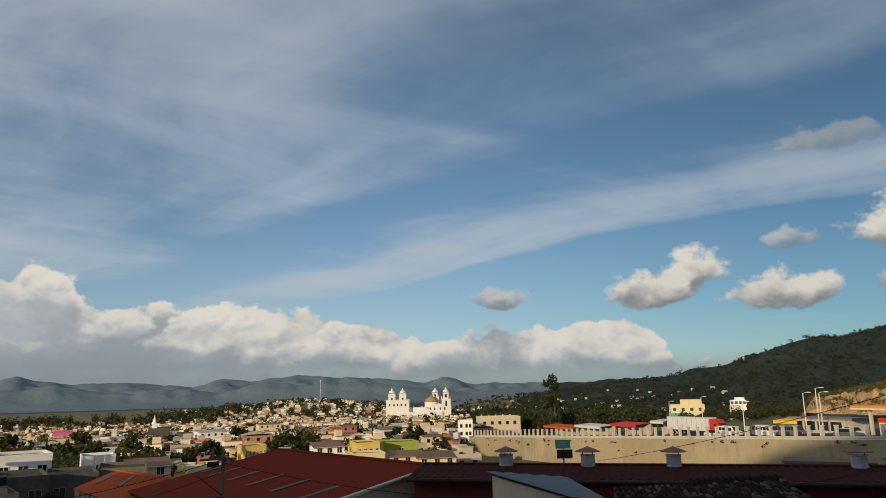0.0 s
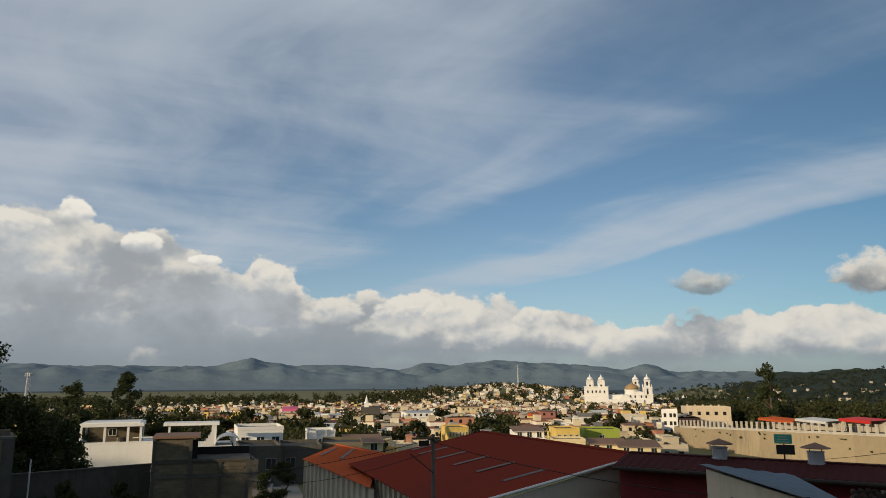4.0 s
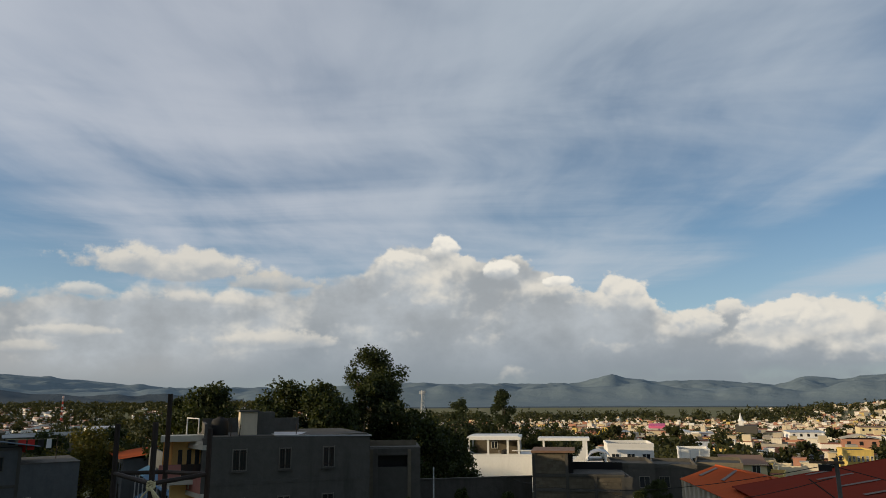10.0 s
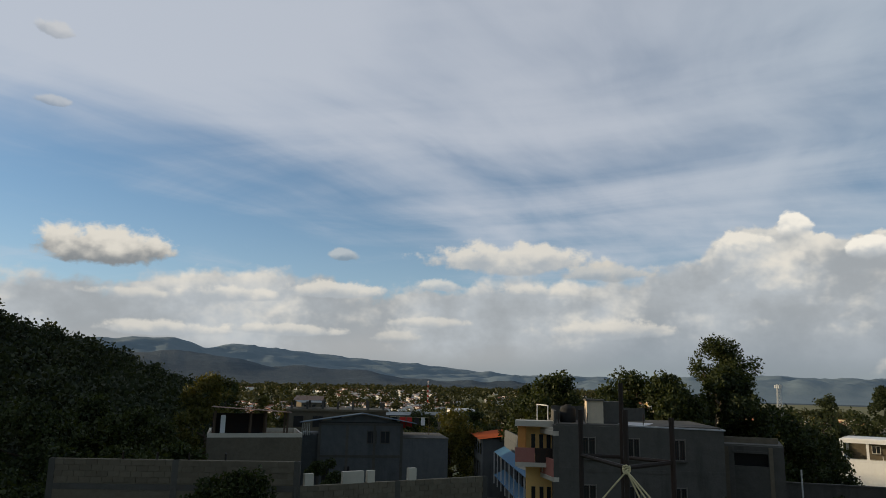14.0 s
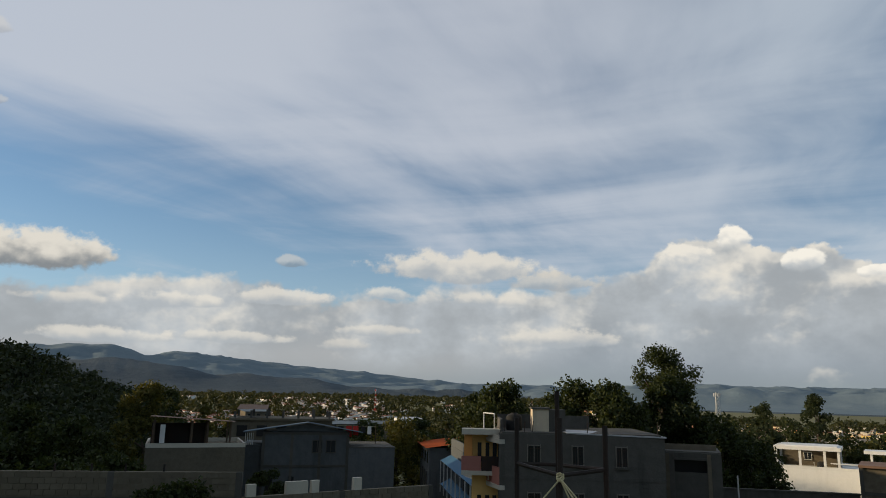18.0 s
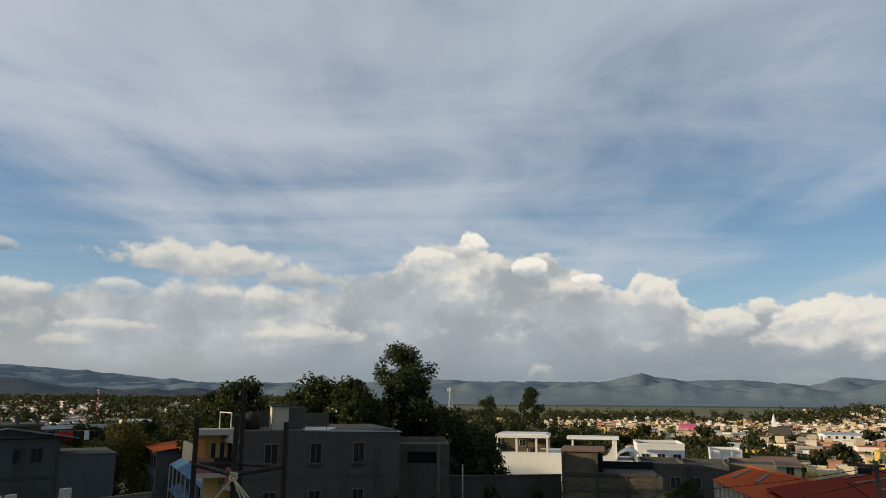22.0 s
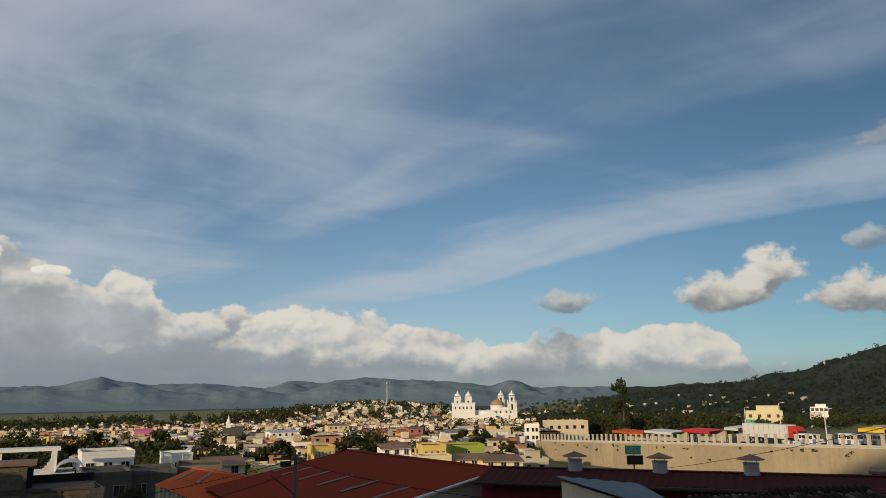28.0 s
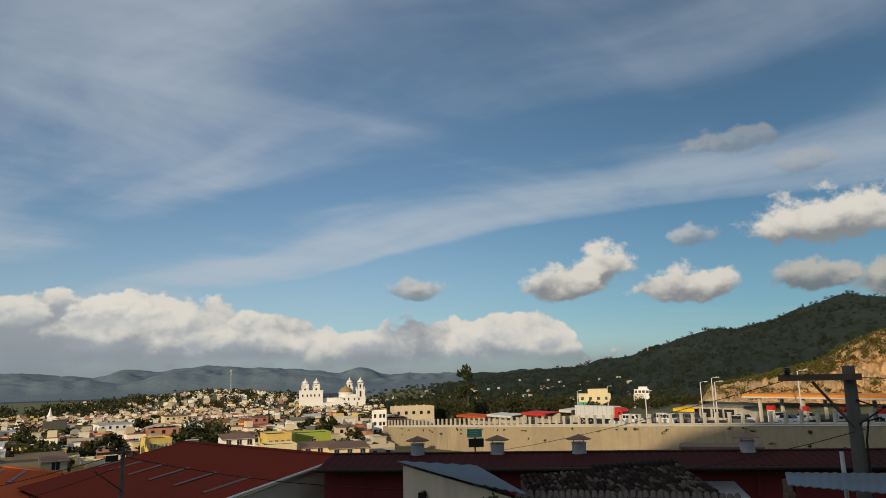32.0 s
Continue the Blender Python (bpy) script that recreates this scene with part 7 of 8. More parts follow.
def town_trees(taken):
    rnd = random.Random(33)
    arch = [tree(None, 3.4, 1.6, 7.0, 16, 520, 0.55, 200 + i, (LEAFFAR, LEAFFAR, LEAF, LEAFGOLD)[i % 4], ("round", "round", "umbrella", "round")[i % 4], "leafy town tree among the houses", 0.28, 5, "trees in the town") for i in range(5)]
    palms = palm_archetype(5)
    used = set()
    n = 0
    for _ in range(4000):
        d = 135 * math.exp(rnd.random() * math.log(560 / 135))
        if d < 230 and az < 23 and rnd.random() < 0.86:
            continue
        az = rnd.uniform(-8, 84)
        if -4 < az < 17 and d < 215:
            continue
        if az < -1.5 and d < 280 or az > 48 and d < 150 or (35.5 < az < 42 and d < 115):
            continue
        x, y = polar(az, d)
        if any(abs(x - a) < 6.3 and abs(y - b) < 6.3 for a, b in taken):
            continue
        if noise.noise((x * 0.012, y * 0.012, 4)) < (-0.10 if az < 45 else -0.5):
            continue
        sc = rnd.uniform(0.75, 1.5)
        m = pose(x, y, ground_at(x, y) - 0.2, 0, 0, rnd.uniform(0, 360))
        k = 9 if rnd.random() < 0.1 else rnd.randrange(5)
        src = palms if k == 9 else arch[k]
        if k not in used:
            used.add(k)
            src.matrix_world = m
            src.scale = (sc, sc, sc)
        else:
            o = copy_thing(src, m)
            o.scale = (sc, sc, sc * rnd.uniform(0.85, 1.2))
        n += 1
        if n >= 262:
            break


def far_woods():
    """tree crowns over the far town, the right-hand slope and the left-hand hill"""
    rnd = random.Random(8)
    s, dark, hill = Leaves(81), Leaves(82), Leaves(83)

    def clump(sh, x, y, g, r, h, k, size):
        o = r * 0.45
        sub = [(x + rnd.uniform(-o, o), y + rnd.uniform(-o, o), g + h * rnd.uniform(0.4, 0.7)) for _ in range(3)]
        n = 3 * (k // 2)
        c = np.repeat(np.array(sub), k // 2, axis=0)
        w = sh.r.normal(size=(n, 3))
        w *= (sh.r.uniform(0.36, 0.74, n) / np.sqrt((w * w).sum(1)))[:, None]
        sh.add(c + w * (r, r, h * 0.5), size)

    for _ in range(7600):
        d = 210 * math.exp(rnd.random() * math.log(1900 / 210))
        az = rnd.uniform(-9, 94)
        if -1.5 < az < 6.5 and 880 < d < 1050:
            continue
        x, y = polar(az, d)
        if noise.noise((x * 0.006, y * 0.006, 1)) < (-0.28 if az < 40 else -0.7):
            continue
        if az < -2 and d < 300 or az > 46 and d < 240:
            continue
        r = rnd.uniform(2.6, 5.5) * (0.62 if d < 420 else (1.0 if d < 900 else 1.3))
        if 18 < az < 48 and d > 1200 or az > 58 and d > 700 and rnd.random() < 0.6:
            continue
        clump(s, x, y, ground_at(x, y), r, r * rnd.uniform(1.3, 2.0), 52 if d < 500 else 28, r * (0.20 if d < 500 else 0.26))
    # the belt of big trees beside the terrace and up the slope
    for _ in range(3200):
        az = rnd.uniform(-46, 1.5)
        lo = float(np.interp(az, [-46, -30, -26, -16, -12, -4, 2], [300, 300, 345, 345, 270, 330, 500]))
        d = lo * math.exp(rnd.random() ** 1.2 * math.log(2300 / lo))
        x, y = polar(az, d)
        r = rnd.uniform(2.6, 5.0) * (1 if d < 900 else 1.4)
        clump(s if d < 900 else hill, x, y, ground_at(x, y), r, r * rnd.uniform(1.4, 2.2), 64 if d < 700 else 30, r * (0.17 if d < 700 else 0.24))
    # the tall dark trees behind the stalls
    for _ in range(400):
        az = rnd.uniform(-16.5, -3)
        d = float(np.interp(az, [-25, -12, -3], [262, 285, 340])) + 110 * rnd.random()
        x, y = polar(az, d)
        r = rnd.uniform(3.4, 5.4)
        clump(s, x, y, ground_at(x, y) + 1.5, r, rnd.uniform(9.0, 15.0), 190, r * 0.13)
    # dark groves before the basilica and in the middle of the town
    for a0, a1, d0, d1, n in ((3.5, 15, 640, 930, 150), (-4, 3.5, 780, 900, 40), (13, 19, 420, 560, 60), (22, 27, 300, 420, 60), (6.5, 9.5, 330, 430, 34), (-3.0, 0.5, 330, 420, 40), (24, 30, 900, 1100, 60), (30.5, 36, 240, 330, 60), (24, 28.5, 150, 195, 34), (21.5, 23.5, 138, 165, 12), (10.5, 14.5, 230, 290, 30), (33, 39, 190, 250, 40)):
        for _ in range(n):
            x, y = polar(rnd.uniform(a0, a1), rnd.uniform(d0, d1))
            r = rnd.uniform(2.8, 4.8)
            clump(s, x, y, ground_at(x, y), r, r * rnd.uniform(1.5, 2.4), 90, r * 0.16)
    # the dark tree lines across the fields
    for d0, d1, n, h in ((1120, 1420, 420, 13),):
        for _ in range(n):
            az = rnd.uniform(16, 52)
            if noise.noise((az * 0.45, d0 * 0.01, 2.0)) < -0.15:
                continue
            x, y = polar(az, rnd.uniform(d0, d1))
            clump(s, x, y, ground_at(x, y), 9, h * rnd.uniform(0.6, 1.5), 22, 2.0)
    # woods out on the valley floor
    for _ in range(2600):
        az = rnd.uniform(8, 96)
        d = rnd.uniform(1200, 3000) if az < 56 else rnd.uniform(620, 1700)
        if 17 < az < 50 and d > 1250:
            continue
        x, y = polar(az, d)
        r = rnd.uniform(4, 8)
        clump(s, x, y, ground_at(x, y), r, r * rnd.uniform(1.1, 1.6), 20, r * 0.30)
    # crest of the right-hand hill, and the wood below it
    for _ in range(3600):
        az = rnd.uniform(-46, -6)
        d = rnd.uniform(2150, 2420) if rnd.random() < 0.4 else rnd.uniform(900, 2200)
        x, y = polar(az, d)
        r = rnd.uniform(3.2, 6.0)
        clump(hill, x, y, ground_at(x, y) - 3, r, r * rnd.uniform(1.2, 1.7), 18, r * 0.30)
    # low bushes before the houses above the road
    for _ in range(120):
        az = rnd.uniform(-27, -15)
        d = rnd.uniform(258, 292)
        x, y = polar(az, d)
        r = rnd.uniform(1.6, 2.8)
        clump(s, x, y, ground_at(x, y), r, r * rnd.uniform(1.2, 2.0), 80, r * 0.16)
    # the left-hand hill
    for _ in range(1700):
        az = rnd.uniform(85, 114)
        d = rnd.uniform(80 if az > 89 else 130, 250)
        x, y = polar(az, d)
        r = rnd.uniform(1.6, 3.4)
        clump(dark, x, y, ground_at(x, y) - 0.6, r, r * rnd.uniform(1.4, 2.2), 90, r * 0.13)
    solid("woodland", s, LEAFFAR, "green trees between the far houses and up the slopes", "trees", "stuff")
    solid("far_hill_woodland", hill, LEAFHAZE, "wooded slopes of the far hill", "trees", "stuff")
    solid("hill_woodland", dark, LEAFDARK, "dense dark trees on the hillside by the town", "trees", "stuff")


def basilica():
    d = 1000
    x, y = polar(2.0, d)
    g = ground_at(x, y)
    root = thing("basilica", "large white basilica with four tiered bell towers and a low dome", "church", pose(x, y, g, 0, 0, 2))
    H = lift(0.15, d) - g
    body = Shape().box((-29, 0, -3), (32, 24, 0.60 * H + 3)).box((28, 4, -3), (34, 28, 0.36 * H + 3))
    body.box((-2, 6, -3), (36, 20, 0.36 * H + 3)).box((2, -8, -3), (62, 10, 0.22 * H + 3))
    part("nave", body, CHURCH, root)
    ped = Shape()
    for gx, gw, gz, gh, gy in ((10, 20, 0.22, 0.16, -12.8), (28, 30, 0.36, 0.12, -10)):
        ped.add([(gx - gw / 2, gy, gz * H), (gx + gw / 2, gy, gz * H), (gx, gy, (gz + gh) * H), (gx - gw / 2, gy + 6, gz * H), (gx + gw / 2, gy + 6, gz * H), (gx, gy + 6, (gz + gh) * H)], ((0, 1, 2), (5, 4, 3), (0, 2, 5, 3), (1, 4, 5, 2)))
    part("gable", ped, CHURCH, root)
    corn = Shape()
    for c, sz in (((-29, 0, 0.60 * H), (33.2, 25.2, 0.9)), ((28, 4, 0.36 * H), (35.2, 29.2, 0.9)), ((-29, 0, 0.32 * H), (32.8, 24.8, 0.7))):
        corn.box(c, sz)
    part("cornice", corn, CHURCH, root)
    for tx, ty, b, tww in ((-37, -6, 0.60, 9.5), (-22, -6, 0.60, 9.5), (23.5, 8, 0.40, 10), (38.2, -5, 0.36, 12.5)):
        mid = (0.82 + b) / 2
        tw = part("bell_tower", Shape().box((tx, ty, b * H), (tww, tww, (mid - b) * H)).box((tx, ty, mid * H), (tww + 1, tww + 1, 0.02 * H)).box((tx, ty, (mid + 0.02) * H), (7.6, 7.6, (0.80 - mid) * H)).box((tx, ty, 0.80 * H), (9.0, 9.0, 0.018 * H)).box((tx, ty, (mid + 0.02) * H + 2.0), (8.4, 8.4, 0.5)), CHURCH, root)
        part("cupola", Shape().turn((tx, ty, 0.836 * H), ((4.2, 0), (4.3, 0.015 * H), (3.7, 0.05 * H), (2.3, 0.078 * H), (1.3, 0.09 * H), (1.2, 0.115 * H), (0.8, 0.13 * H), (0.25, 0.164 * H)), 12), CHURCH, tw)
        for sx in (-1, 1):
            for sy in (-1, 1):
                part("pinnacle", Shape().turn((tx + sx * tww * 0.46, ty + sy * tww * 0.46, (mid + 0.02) * H), ((0.6, 0), (0.6, 2), (0.1, 4.0)), 6), CHURCH, tw)
        for zz, hh, wd in (((b + 0.02) * H, (mid - b - 0.05) * H, tww / 2), ((mid + 0.05) * H, (0.72 - mid) * H, 3.8)):
            part("belfry_opening", Shape().box((tx, ty - wd - 0.05, zz), (2.4, 0.3, hh)), DARK, tw)
            part("belfry_opening", Shape().box((tx - wd - 0.05, ty, zz), (0.3, 2.4, hh)), DARK, tw)
            for sx in (-1, 1):
                part("pilaster", Shape().box((tx + sx * wd * 0.72, ty - wd - 0.2, zz - 0.02 * H), (0.9, 0.6, hh + 0.04 * H)), CHURCH, tw)
    for xx in (-40, -34, -29, -24, -18, 16, 22, 30, 36):
        part("window", Shape().box((xx, -12.1 if xx < 0 else -10.1, (0.42 if xx < 0 else 0.27) * H), (1.8, 0.3, 3.2)), DARK, root)
    for xx in (-30, -20, -10, 0, 10, 20, 30):
        part("window", Shape().box((xx, -13.12, 0.07 * H), (1.6, 0.3, 3.0)), DARK, root) if abs(xx) < 13 else None
    dm = part("drum", Shape().turn((18, 2, 0.30 * H), ((9.5, 0), (9.5, 0.2 * H), (10.0, 0.205 * H), (10.0, 0.225 * H)), 20), CHURCH, root)
    part("dome", Shape().turn((18, 2, 0.525 * H), ((9.4, 0), (8.8, 2.6), (7.0, 5.0), (4.4, 6.6), (1.6, 7.4), (1.4, 8.4), (0.4, 9.6)), 20), DOME, dm, "golden-brown tiled dome", smooth=True)


def lattice_mast(az, d, top_el, base_el, w, label, bands=True):
    x, y = polar(az, d)
    zb, zt = lift(base_el, d), lift(top_el, d)
    root = thing("radio_mast", label, "mast", pose(x, y, zb, 0, 0, az + 20))
    h = zt - zb
    n = 9
    for k in range(n):
        z0, z1 = h * k / n, h * (k + 1) / n
        s = Shape()
        for a in (90, 210, 330):
            c, c2 = radians(a), radians(a + 120)
            w0, w1 = w * (1 - 0.6 * z0 / h), w * (1 - 0.6 * z1 / h)
            p0, p1 = (w0 * math.cos(c), w0 * math.sin(c), z0), (w1 * math.cos(c), w1 * math.sin(c), z1)
            q0, q1 = (w0 * math.cos(c2), w0 * math.sin(c2), z0), (w1 * math.cos(c2), w1 * math.sin(c2), z1)
            r = w * 0.075
            s.tube([p0, p1], r, 4).tube([p0, q1], r * 0.6, 4).tube([p0, q0], r * 0.6, 4).tube([q0, p1], r * 0.6, 4)
        part("section", s, TRIM if (k % 2 or not bands) else RED, root)
    for k in range(4):
        part("antenna", Shape().box((0.7 * w * math.cos(k * 1.57), 0.7 * w * math.sin(k * 1.57), h * 0.9), (w * 0.3, w * 0.3, h * 0.08)), TRIM, root)


def landmarks():
    basilica()
    lattice_mast(9.8, 1150, 0.95, -0.75, 1.2, "pale lattice radio mast above the town", False)
    lattice_mast(46.1, 300, 0.35, -2.6, 1.5, "white lattice mast with antennas beyond the trees", False)
    lattice_mast(72.5, 700, 0.1, -1.6, 1.1, "red and white lattice mast beyond the town")
    lattice_mast(-23.1, 1900, 1.85, 0.8, 2.6, "lattice mast on the wooded hillside")
    x, y = polar(31.7, 330)
    tent = thing("market_tent", "bright yellow tarpaulin tent in the town", "tent", pose(x, y, ground_at(x, y), 0, 0, 30))
    zt = lift(-2.75, 330) - ground_at(x, y)
    part("canopy", Shape().turn((0, 0, zt - 3.6), ((4.6, 0), (4.4, 1.4), (3.6, 2.7), (2.0, 3.4), (0.2, 3.7)), 14), YELLOW, tent, smooth=True)
    for k in range(6):
        a = k * math.pi / 3
        part("pole", Shape().tube([(4.3 * math.cos(a), 4.3 * math.sin(a), -0.5), (4.3 * math.cos(a), 4.3 * math.sin(a), zt - 3.5)], 0.08, 5), TRIM, tent)
    x, y = polar(27.9, 380)
    t2 = thing("market_tent", "pink market awning among the houses", "tent", pose(x, y, ground_at(x, y), 0, 0, 24))
    z2 = lift(-2.3, 380) - ground_at(x, y)
    part("canopy", Shape().sheet((-4, -3, z2 - 1.0), (4, -3, z2 - 1.0), (4, 3, z2), (-4, 3, z2), 0.8, 0.08, 0.05), MAGENTA, t2)
    part("fascia", Shape().box((0, -3.05, z2 - 2.2), (8, 0.1, 1.2)), MAGENTA, t2)
    for xx in (-3.9, 3.9):
        for yy in (-2.9, 2.9):
            part("pole", Shape().box((xx, yy, -0.5), (0.15, 0.15, z2 - 1.2)), TRIM, t2)
    # chapel with a white steeple
    x, y = polar(21.6, 430)
    g = ground_at(x, y)
    ch = thing("chapel", "grey stone chapel with a small white steeple", "church", pose(x, y, g, 0, 0, 20))
    zs, zr = lift(-1.45, 430) - g, lift(-2.35, 430) - g
    part("nave", Shape().box((0, 0, -3), (11, 16, zr + 3)), CONCRETE, ch)
    part("steeple", Shape().box((-2.4, -6, zr), (2.6, 2.6, (zs - zr) * 0.35)).turn((-2.4, -6, zr + (zs - zr) * 0.35), ((1.7, 0), (1.0, 0.9), (0.1, (zs - zr) * 0.65)), 8), WHITE, ch)
    # the white flats and the pale block by the wall's far end
    x, y = polar(-1.7, 262)
    g = ground_at(x, y) - 4
    fl = thing("white_flats", "narrow white block of flats with rows of dark windows", "flats", pose(x, y, g, 0, 0, -1.7))
    zt = lift(-2.65, 262) - g
    part("wall", Shape().box((0, 4, -3), (5.3, 8, zt + 3)), WHITE, fl)
    part("parapet", walls(5.4, 8.1, 0.6, 0.2, 0, -0.05, zt), WHITE, fl)
    for k in range(4):
        for xx in (-1.5, 0.4, 1.7):
            part("window", Shape().box((xx, -0.02, zt - 1.9 - 2.7 * k), (0.85, 0.12, 1.3)), DARK, fl)
    for az, d, w, te, mt in ((0.9, 285, 9.5, -3.1, POST), (-4.5, 300, 17, -2.4, STAIRHEAD)):
        x, y = polar(az, d)
        g = ground_at(x, y) - 4
        b = thing("flat_block", "pale unpainted block building beside the terrace", "building", pose(x, y, g, 0, 0, az + 12))
        zt = lift(te, d) - g
        part("wall", Shape().box((0, 5, -3), (w, 10, zt + 3)), mt, b)
        part("parapet", walls(w + 0.1, 10.1, 0.8, 0.2, 0, -0.05, zt), mt, b)
        for k in range(int(w / 3.2)):
            part("window", Shape().box((-w / 2 + 1.8 + 3.2 * k, -0.03, zt - 2.4), (1.2, 0.14, 1.3)), DARK, b)
        for k in range(int(w / 3)):
            part("column_stub", Shape().box((-w / 2 + 0.6 + 3 * k, 0.2, zt + 0.8), (0.5, 0.4, 0.8)), mt, b)
    # pale houses above the terrace
    for az, d, w, te, be, lab in ((-18.8, 300, 13, -1.2, -2.6, "cream house with a green lean-to above the road"), (-22.4, 330, 6.5, -1.1, -1.9, "white cube house on the slope")):
        x, y = polar(az, d)
        b = thing("hill_house", lab, "house", pose(x, y, lift(be, d), 0, 0, az))
        hh = lift(te, d) - lift(be, d)
        part("wall", Shape().box((0, 4, -6), (w, 8, hh * 0.75 + 6)).box((w * 0.1, 4, hh * 0.75), (w * 0.6, 7, hh * 0.25)), CREAMWALL if w > 10 else WHITE, b)
        part("lean_to", Shape().box((-w * 0.25, -1.5, -6), (w * 0.6, 3, 6 + hh * 0.3)), GREEN if w > 10 else POST, b)
        for k in range(4):
            part("window", Shape().box((-w / 2 + w * (k + 0.5) / 4, -0.02, hh * 0.4), (1.2, 0.12, 1.2)), DARK, b)
    # the tall ragged tree over the terrace
    x, y = polar(-8.8, 290)
    g = ground_at(x, y)
    zt = lift(0.95, 290) - g
    tree(pose(x, y, g), 5.0, zt * 0.35, zt - 1, 40, 2600, 0.55, 300, PINE, "umbrella", "tall ragged tree standing over the road terrace", 0.7, 12)


def unfinished_house():
    """open concrete frame beyond the gable house"""
    x, y = polar(79.6, 105)
    zs = lift(-2.35, 105)
    b = thing("unfinished_building", "unfinished concrete building with column stubs on its bare roof slab", "building", pose(x, y, zs, 0, 0, 79))
    part("wall", Shape().box((0, 4, -9), (14, 8, 8.8)), BLOCK, b)
    part("slab", Shape().box((0, 4, -0.2), (14.6, 8.6, 0.3)), BLOCK, b)
    for k in range(7):
        for yy in (0.6, 7.4):
            part("column_stub", Shape().box((-6.6 + 2.2 * k, yy, 0.1), (0.3, 0.3, 0.9 + 0.15 * (k % 3))), CONCRETE, b)
    part("shed_roof", Shape().sheet((-6.5, 1, 1.3), (-2.2, 1, 1.3), (-2.2, 7, 1.8), (-6.5, 7, 1.8), 0.3, 0.03, 0.03), RUST, b)
    for k in range(5):
        part("opening", Shape().box((-5.5 + 2.7 * k, -0.02, -2.4), (1.4, 0.1, 1.5)), DARK, b)


def street_houses():
    """the named houses between the sheds and the town"""
    def block(az, d, w, dep, te, mt, label, rot=0.0, wins=3, storeys=1, flat=True):
        x, y = polar(az, d)
        g = ground_at(x, y)
        h = lift(te, d) - g
        b = thing("house", label, "house", pose(x, y, g, 0, 0, az + rot), "houses below the roof")
        part("wall", Shape().box((0, dep / 2, -3), (w, dep, h + 3 - (0 if flat else 0.8))), mt, b)
        if flat:
            part("parapet", walls(w + 0.1, dep + 0.1, 0.45, 0.15, 0, -0.05, h), mt, b)
            part("roof", Shape().box((0, dep / 2, h), (w - 0.3, dep - 0.3, 0.07)), CONCRETE, b)
        else:
            part("roof", Shape().sheet((-w / 2 - 0.3, -0.5, h - 0.9), (w / 2 + 0.3, -0.5, h - 0.9), (w / 2 + 0.3, dep, h), (-w / 2 - 0.3, dep, h), 0.3, 0.03, 0.03), RUST, b)
        for k in range(wins):
            for st in range(storeys):
                window(b, -w / 2 + w * (k + 0.5) / wins, h - 2.1 - 2.7 * st, min(1.1, w / wins * 0.5), 1.15, 0.0, 0, TRIM if mt is not CONCRETE else PAVING)
        return b
    block(30.0, 104, 6.2, 7, -4.0, WHITE, "long low white house with dark windows", 6, 3)
    wh = block(25.4, 122, 4.6, 6, -4.3, WHITE, "small white two-storey house with an upper gallery", 4, 3, 2)
    for k in range(4):
        part("gallery_post", Shape().box((-2.1 + 1.4 * k, -0.9, lift(-4.3, 122) - ground_at(*polar(25.4, 122)) - 2.4), (0.14, 0.14, 2.9)), TRIM, wh)
    block(29.9, 84, 4.6, 8, -5.5, CONCRETE, "bare grey concrete house with a flat roof", 5, 2)
    block(26.9, 88, 4.8, 8, -5.5, CONCRETE, "bare grey concrete house with a flat roof", 3, 2, 2)
    block(23.8, 92, 5.2, 8, -5.3, BLOCK, "grey block house with a flat roof among the sheds", 0, 2)
    block(31.4, 68, 3.2, 6, -6.6, CONCRETE, "small dark concrete outhouse beside the street", 8, 1)
    block(6.0, 168, 5.4, 9, -4.15, YELLOWWALL, "bright yellow house with small windows", 12, 4, 1)
    block(3.4, 176, 8.4, 8, -4.15, LIME, "long lime green garden wall and house side", 10, 1)
    block(14.6, 196, 5.6, 9, -4.05, YELLOWWALL, "yellow house with a row of arched windows", 14, 6, 1)
    block(5.9, 150, 6.5, 6, -4.95, CREAMWALL, "cream house below the yellow house", 9, 3)
    block(2.9, 152, 7.5, 6, -4.85, CREAMWALL, "cream house with a rusty roof below the green wall", 9, 3, 1, False)
    block(9.0, 172, 7.0, 8, -4.0, WHITE, "white house under a rusty sheet roof", 10, 3, 1, False)
    block(0.6, 150, 8.0, 8, -5.0, CREAMWALL, "cream house with a rusty sheet roof by the warehouse", 8, 3, 1, False)
    block(22.0, 118, 6.0, 7, -4.7, CREAMWALL, "cream house under a rust-red sheet roof behind the sheds", 6, 2, 1, False)


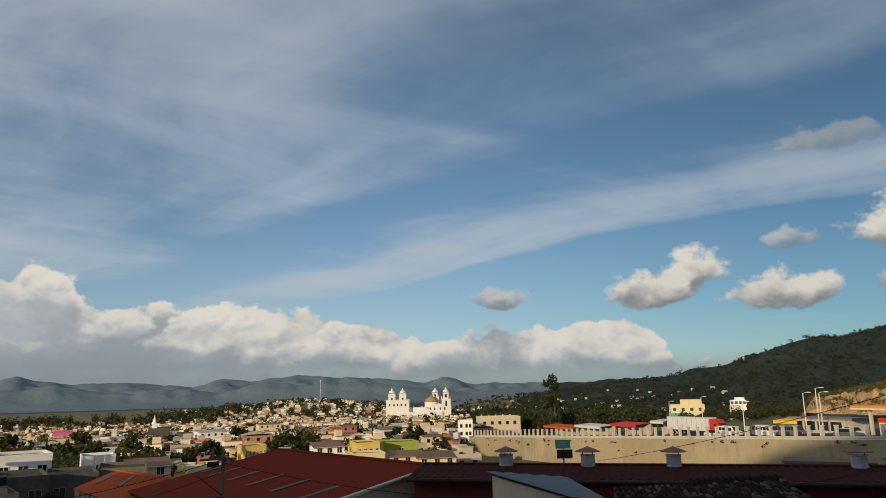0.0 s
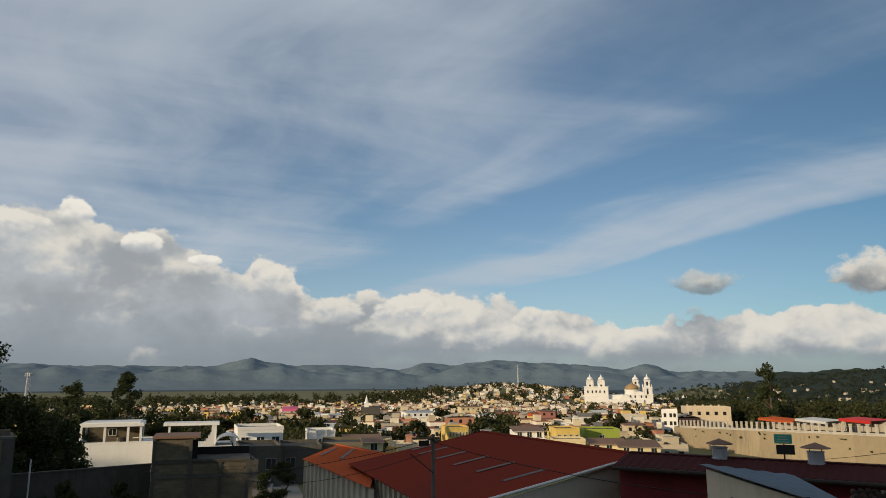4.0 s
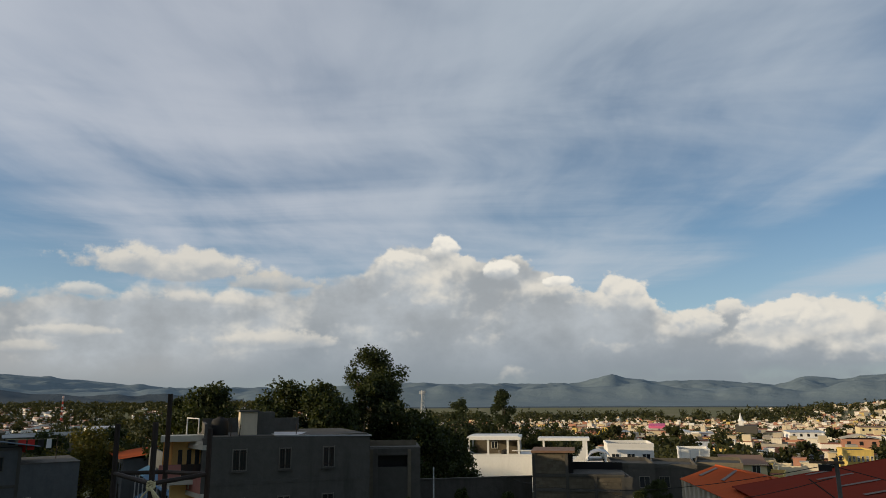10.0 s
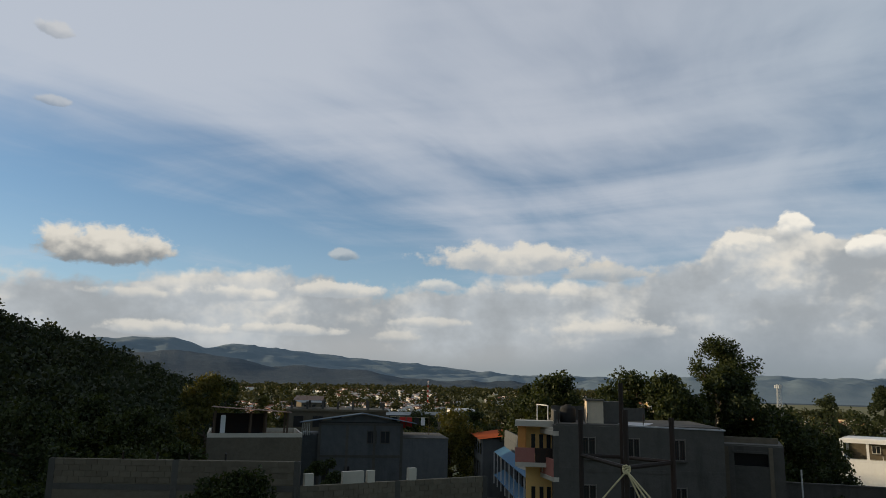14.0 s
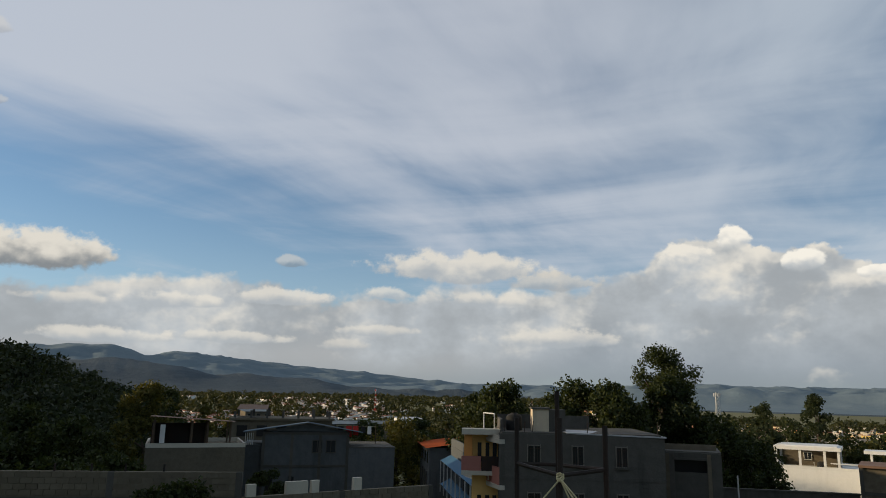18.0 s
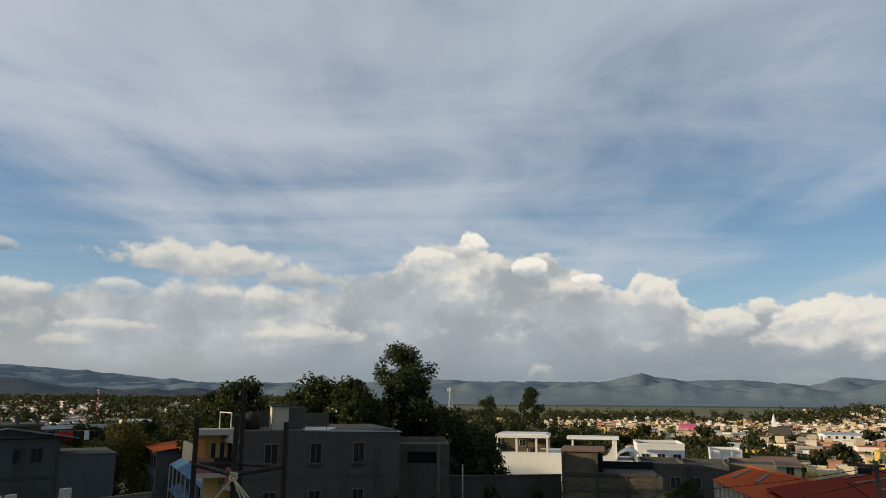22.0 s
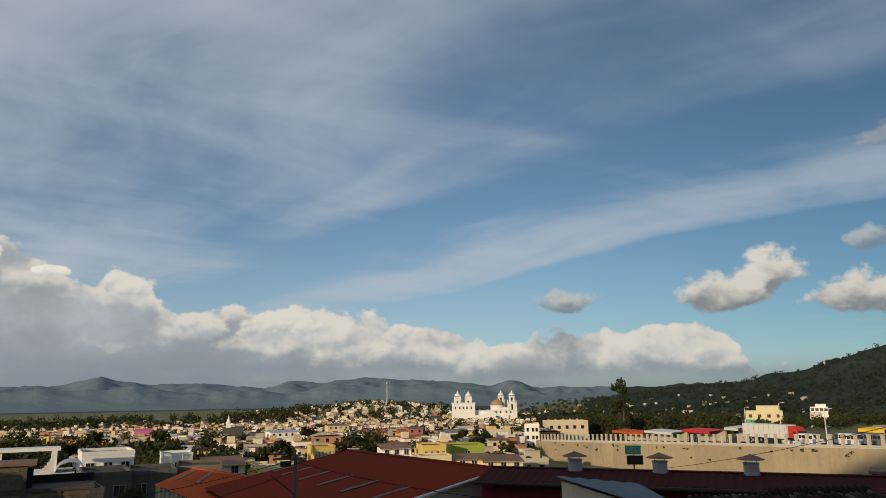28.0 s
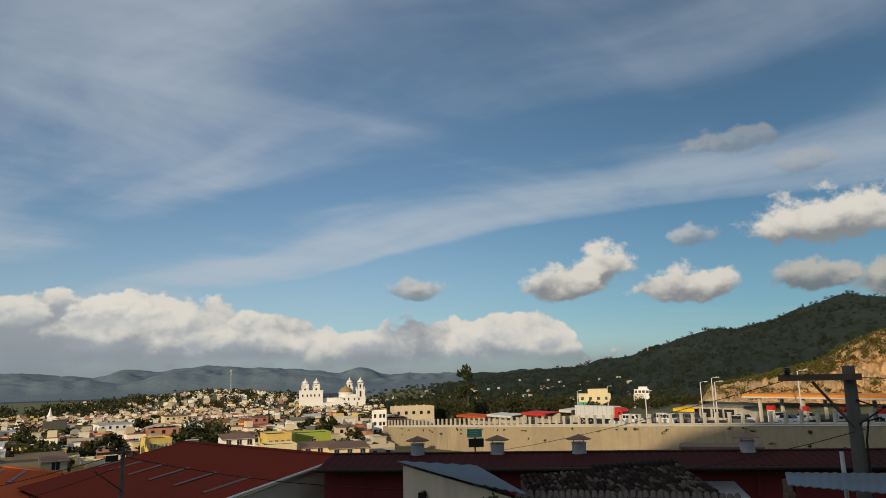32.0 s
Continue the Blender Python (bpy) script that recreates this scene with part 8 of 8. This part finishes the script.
def town_blocks():
    """larger plain buildings that stand out in the town"""
    for az, d, w, dep, te, mt, lab in ((7.5, 330, 7, 8, -2.65, PINK, "salmon-red house with a flat roof in the town"), (4.3, 300, 9, 10, -3.05, WHITE, "plain white hall in the town"), (8.4, 330, 5, 7, -2.8, ORANGETIN, "rust-red building in the town"),
                                       (17.6, 360, 15, 12, -2.75, WHITE, "wide white hall with a flat roof"), (12.0, 330, 10, 9, -2.95, WHITE, "long white building with a pale roof"), (2.2, 250, 8, 8, -3.45, CREAMWALL, "cream block of flats near the terrace"),
                                       (0.9, 235, 6, 7, -3.6, STAIRHEAD, "greyish cream house near the terrace"), (13.6, 420, 12, 9, -2.35, CREAMWALL, "cream building high in the town"), (24.5, 360, 9, 8, -2.9, WHITE, "white house with a flat roof"),
                                       (72.5, 210, 18, 10, -2.5, GALV, "long shed with a pale metal roof beyond the trees"), (76.0, 190, 14, 9, -2.55, GALV, "long shed with a pale metal roof beyond the trees"), (69.6, 260, 9, 8, -2.1, WHITE, "white house beyond the street trees"), (81.5, 230, 8, 8, -1.7, GALV, "grey tin roofed house on the slope")):
        x, y = polar(az, d)
        g = ground_at(x, y)
        h = lift(te, d) - g
        b = thing("town_building", lab, "building", pose(x, y, g, 0, 0, az + 14))
        part("wall", Shape().box((0, dep / 2, -3), (w, dep, h + 2.6)), BLOCK if mt is GALV else mt, b)
        part("roof", Shape().sheet((-w / 2 - 0.3, -0.4, h - 0.45), (w / 2 + 0.3, -0.4, h - 0.45), (w / 2 + 0.3, dep, h), (-w / 2 - 0.3, dep, h), 0.5, 0.05, 0.05), BLUETIN if mt is GALV else (GALV if mt is WHITE else RUST), b)
        k = max(2, int(w / 2.6))
        for i in range(k):
            part("window", Shape().box((-w / 2 + w * (i + 0.5) / k, -0.02, h - 2.2), (1.0, 0.12, 1.1)), DARK, b)


def side_street():
    """the lane past the balcony house and the one beside the orange shed"""
    s = Shape()
    for k in range(10):
        a, b = at(69.2 - 0.15 * k, 38 + 9 * k), at(69.0 - 0.15 * k, 38 + 9 * (k + 1))
        n = (b - a).normalized().cross(Vector((0, 0, 1))) * 2.4
        for p in (a, b):
            p.z = ground_at(p.x, p.y) + 0.06
        s.slab([a - n, a + n, b + n, b - n], 0.3)
    tagged(part("lane", s, PAVING), "worn concrete lane between the houses", "road", kind="structure")
    s = Shape()
    for k in range(9):
        a, b = at(28.8, 48 + 9 * k), at(28.8, 48 + 9 * (k + 1))
        n = (b - a).normalized().cross(Vector((0, 0, 1))) * 2.6
        for p in (a, b):
            p.z = ground_at(p.x, p.y) + 0.06
        s.slab([a - n, a + n, b + n, b - n], 0.3)
    tagged(part("lane", s, PAVING), "pale concrete street beside the sheds", "road", kind="structure")
    p = at(70.3, 56)
    car(pose(p.x, p.y, ground_at(p.x, p.y) + 0.08, 0, 0, 150), "pale car parked in the lane", "cars in the lanes")
    p = at(29.6, 70)
    car(pose(p.x, p.y, ground_at(p.x, p.y) + 0.08, 0, 0, 118), "dark car parked in the street by the sheds", "cars in the lanes")


near = town()
town_trees(near)
far_woods()
landmarks()
side_street()
unfinished_house()
street_houses()
town_blocks()
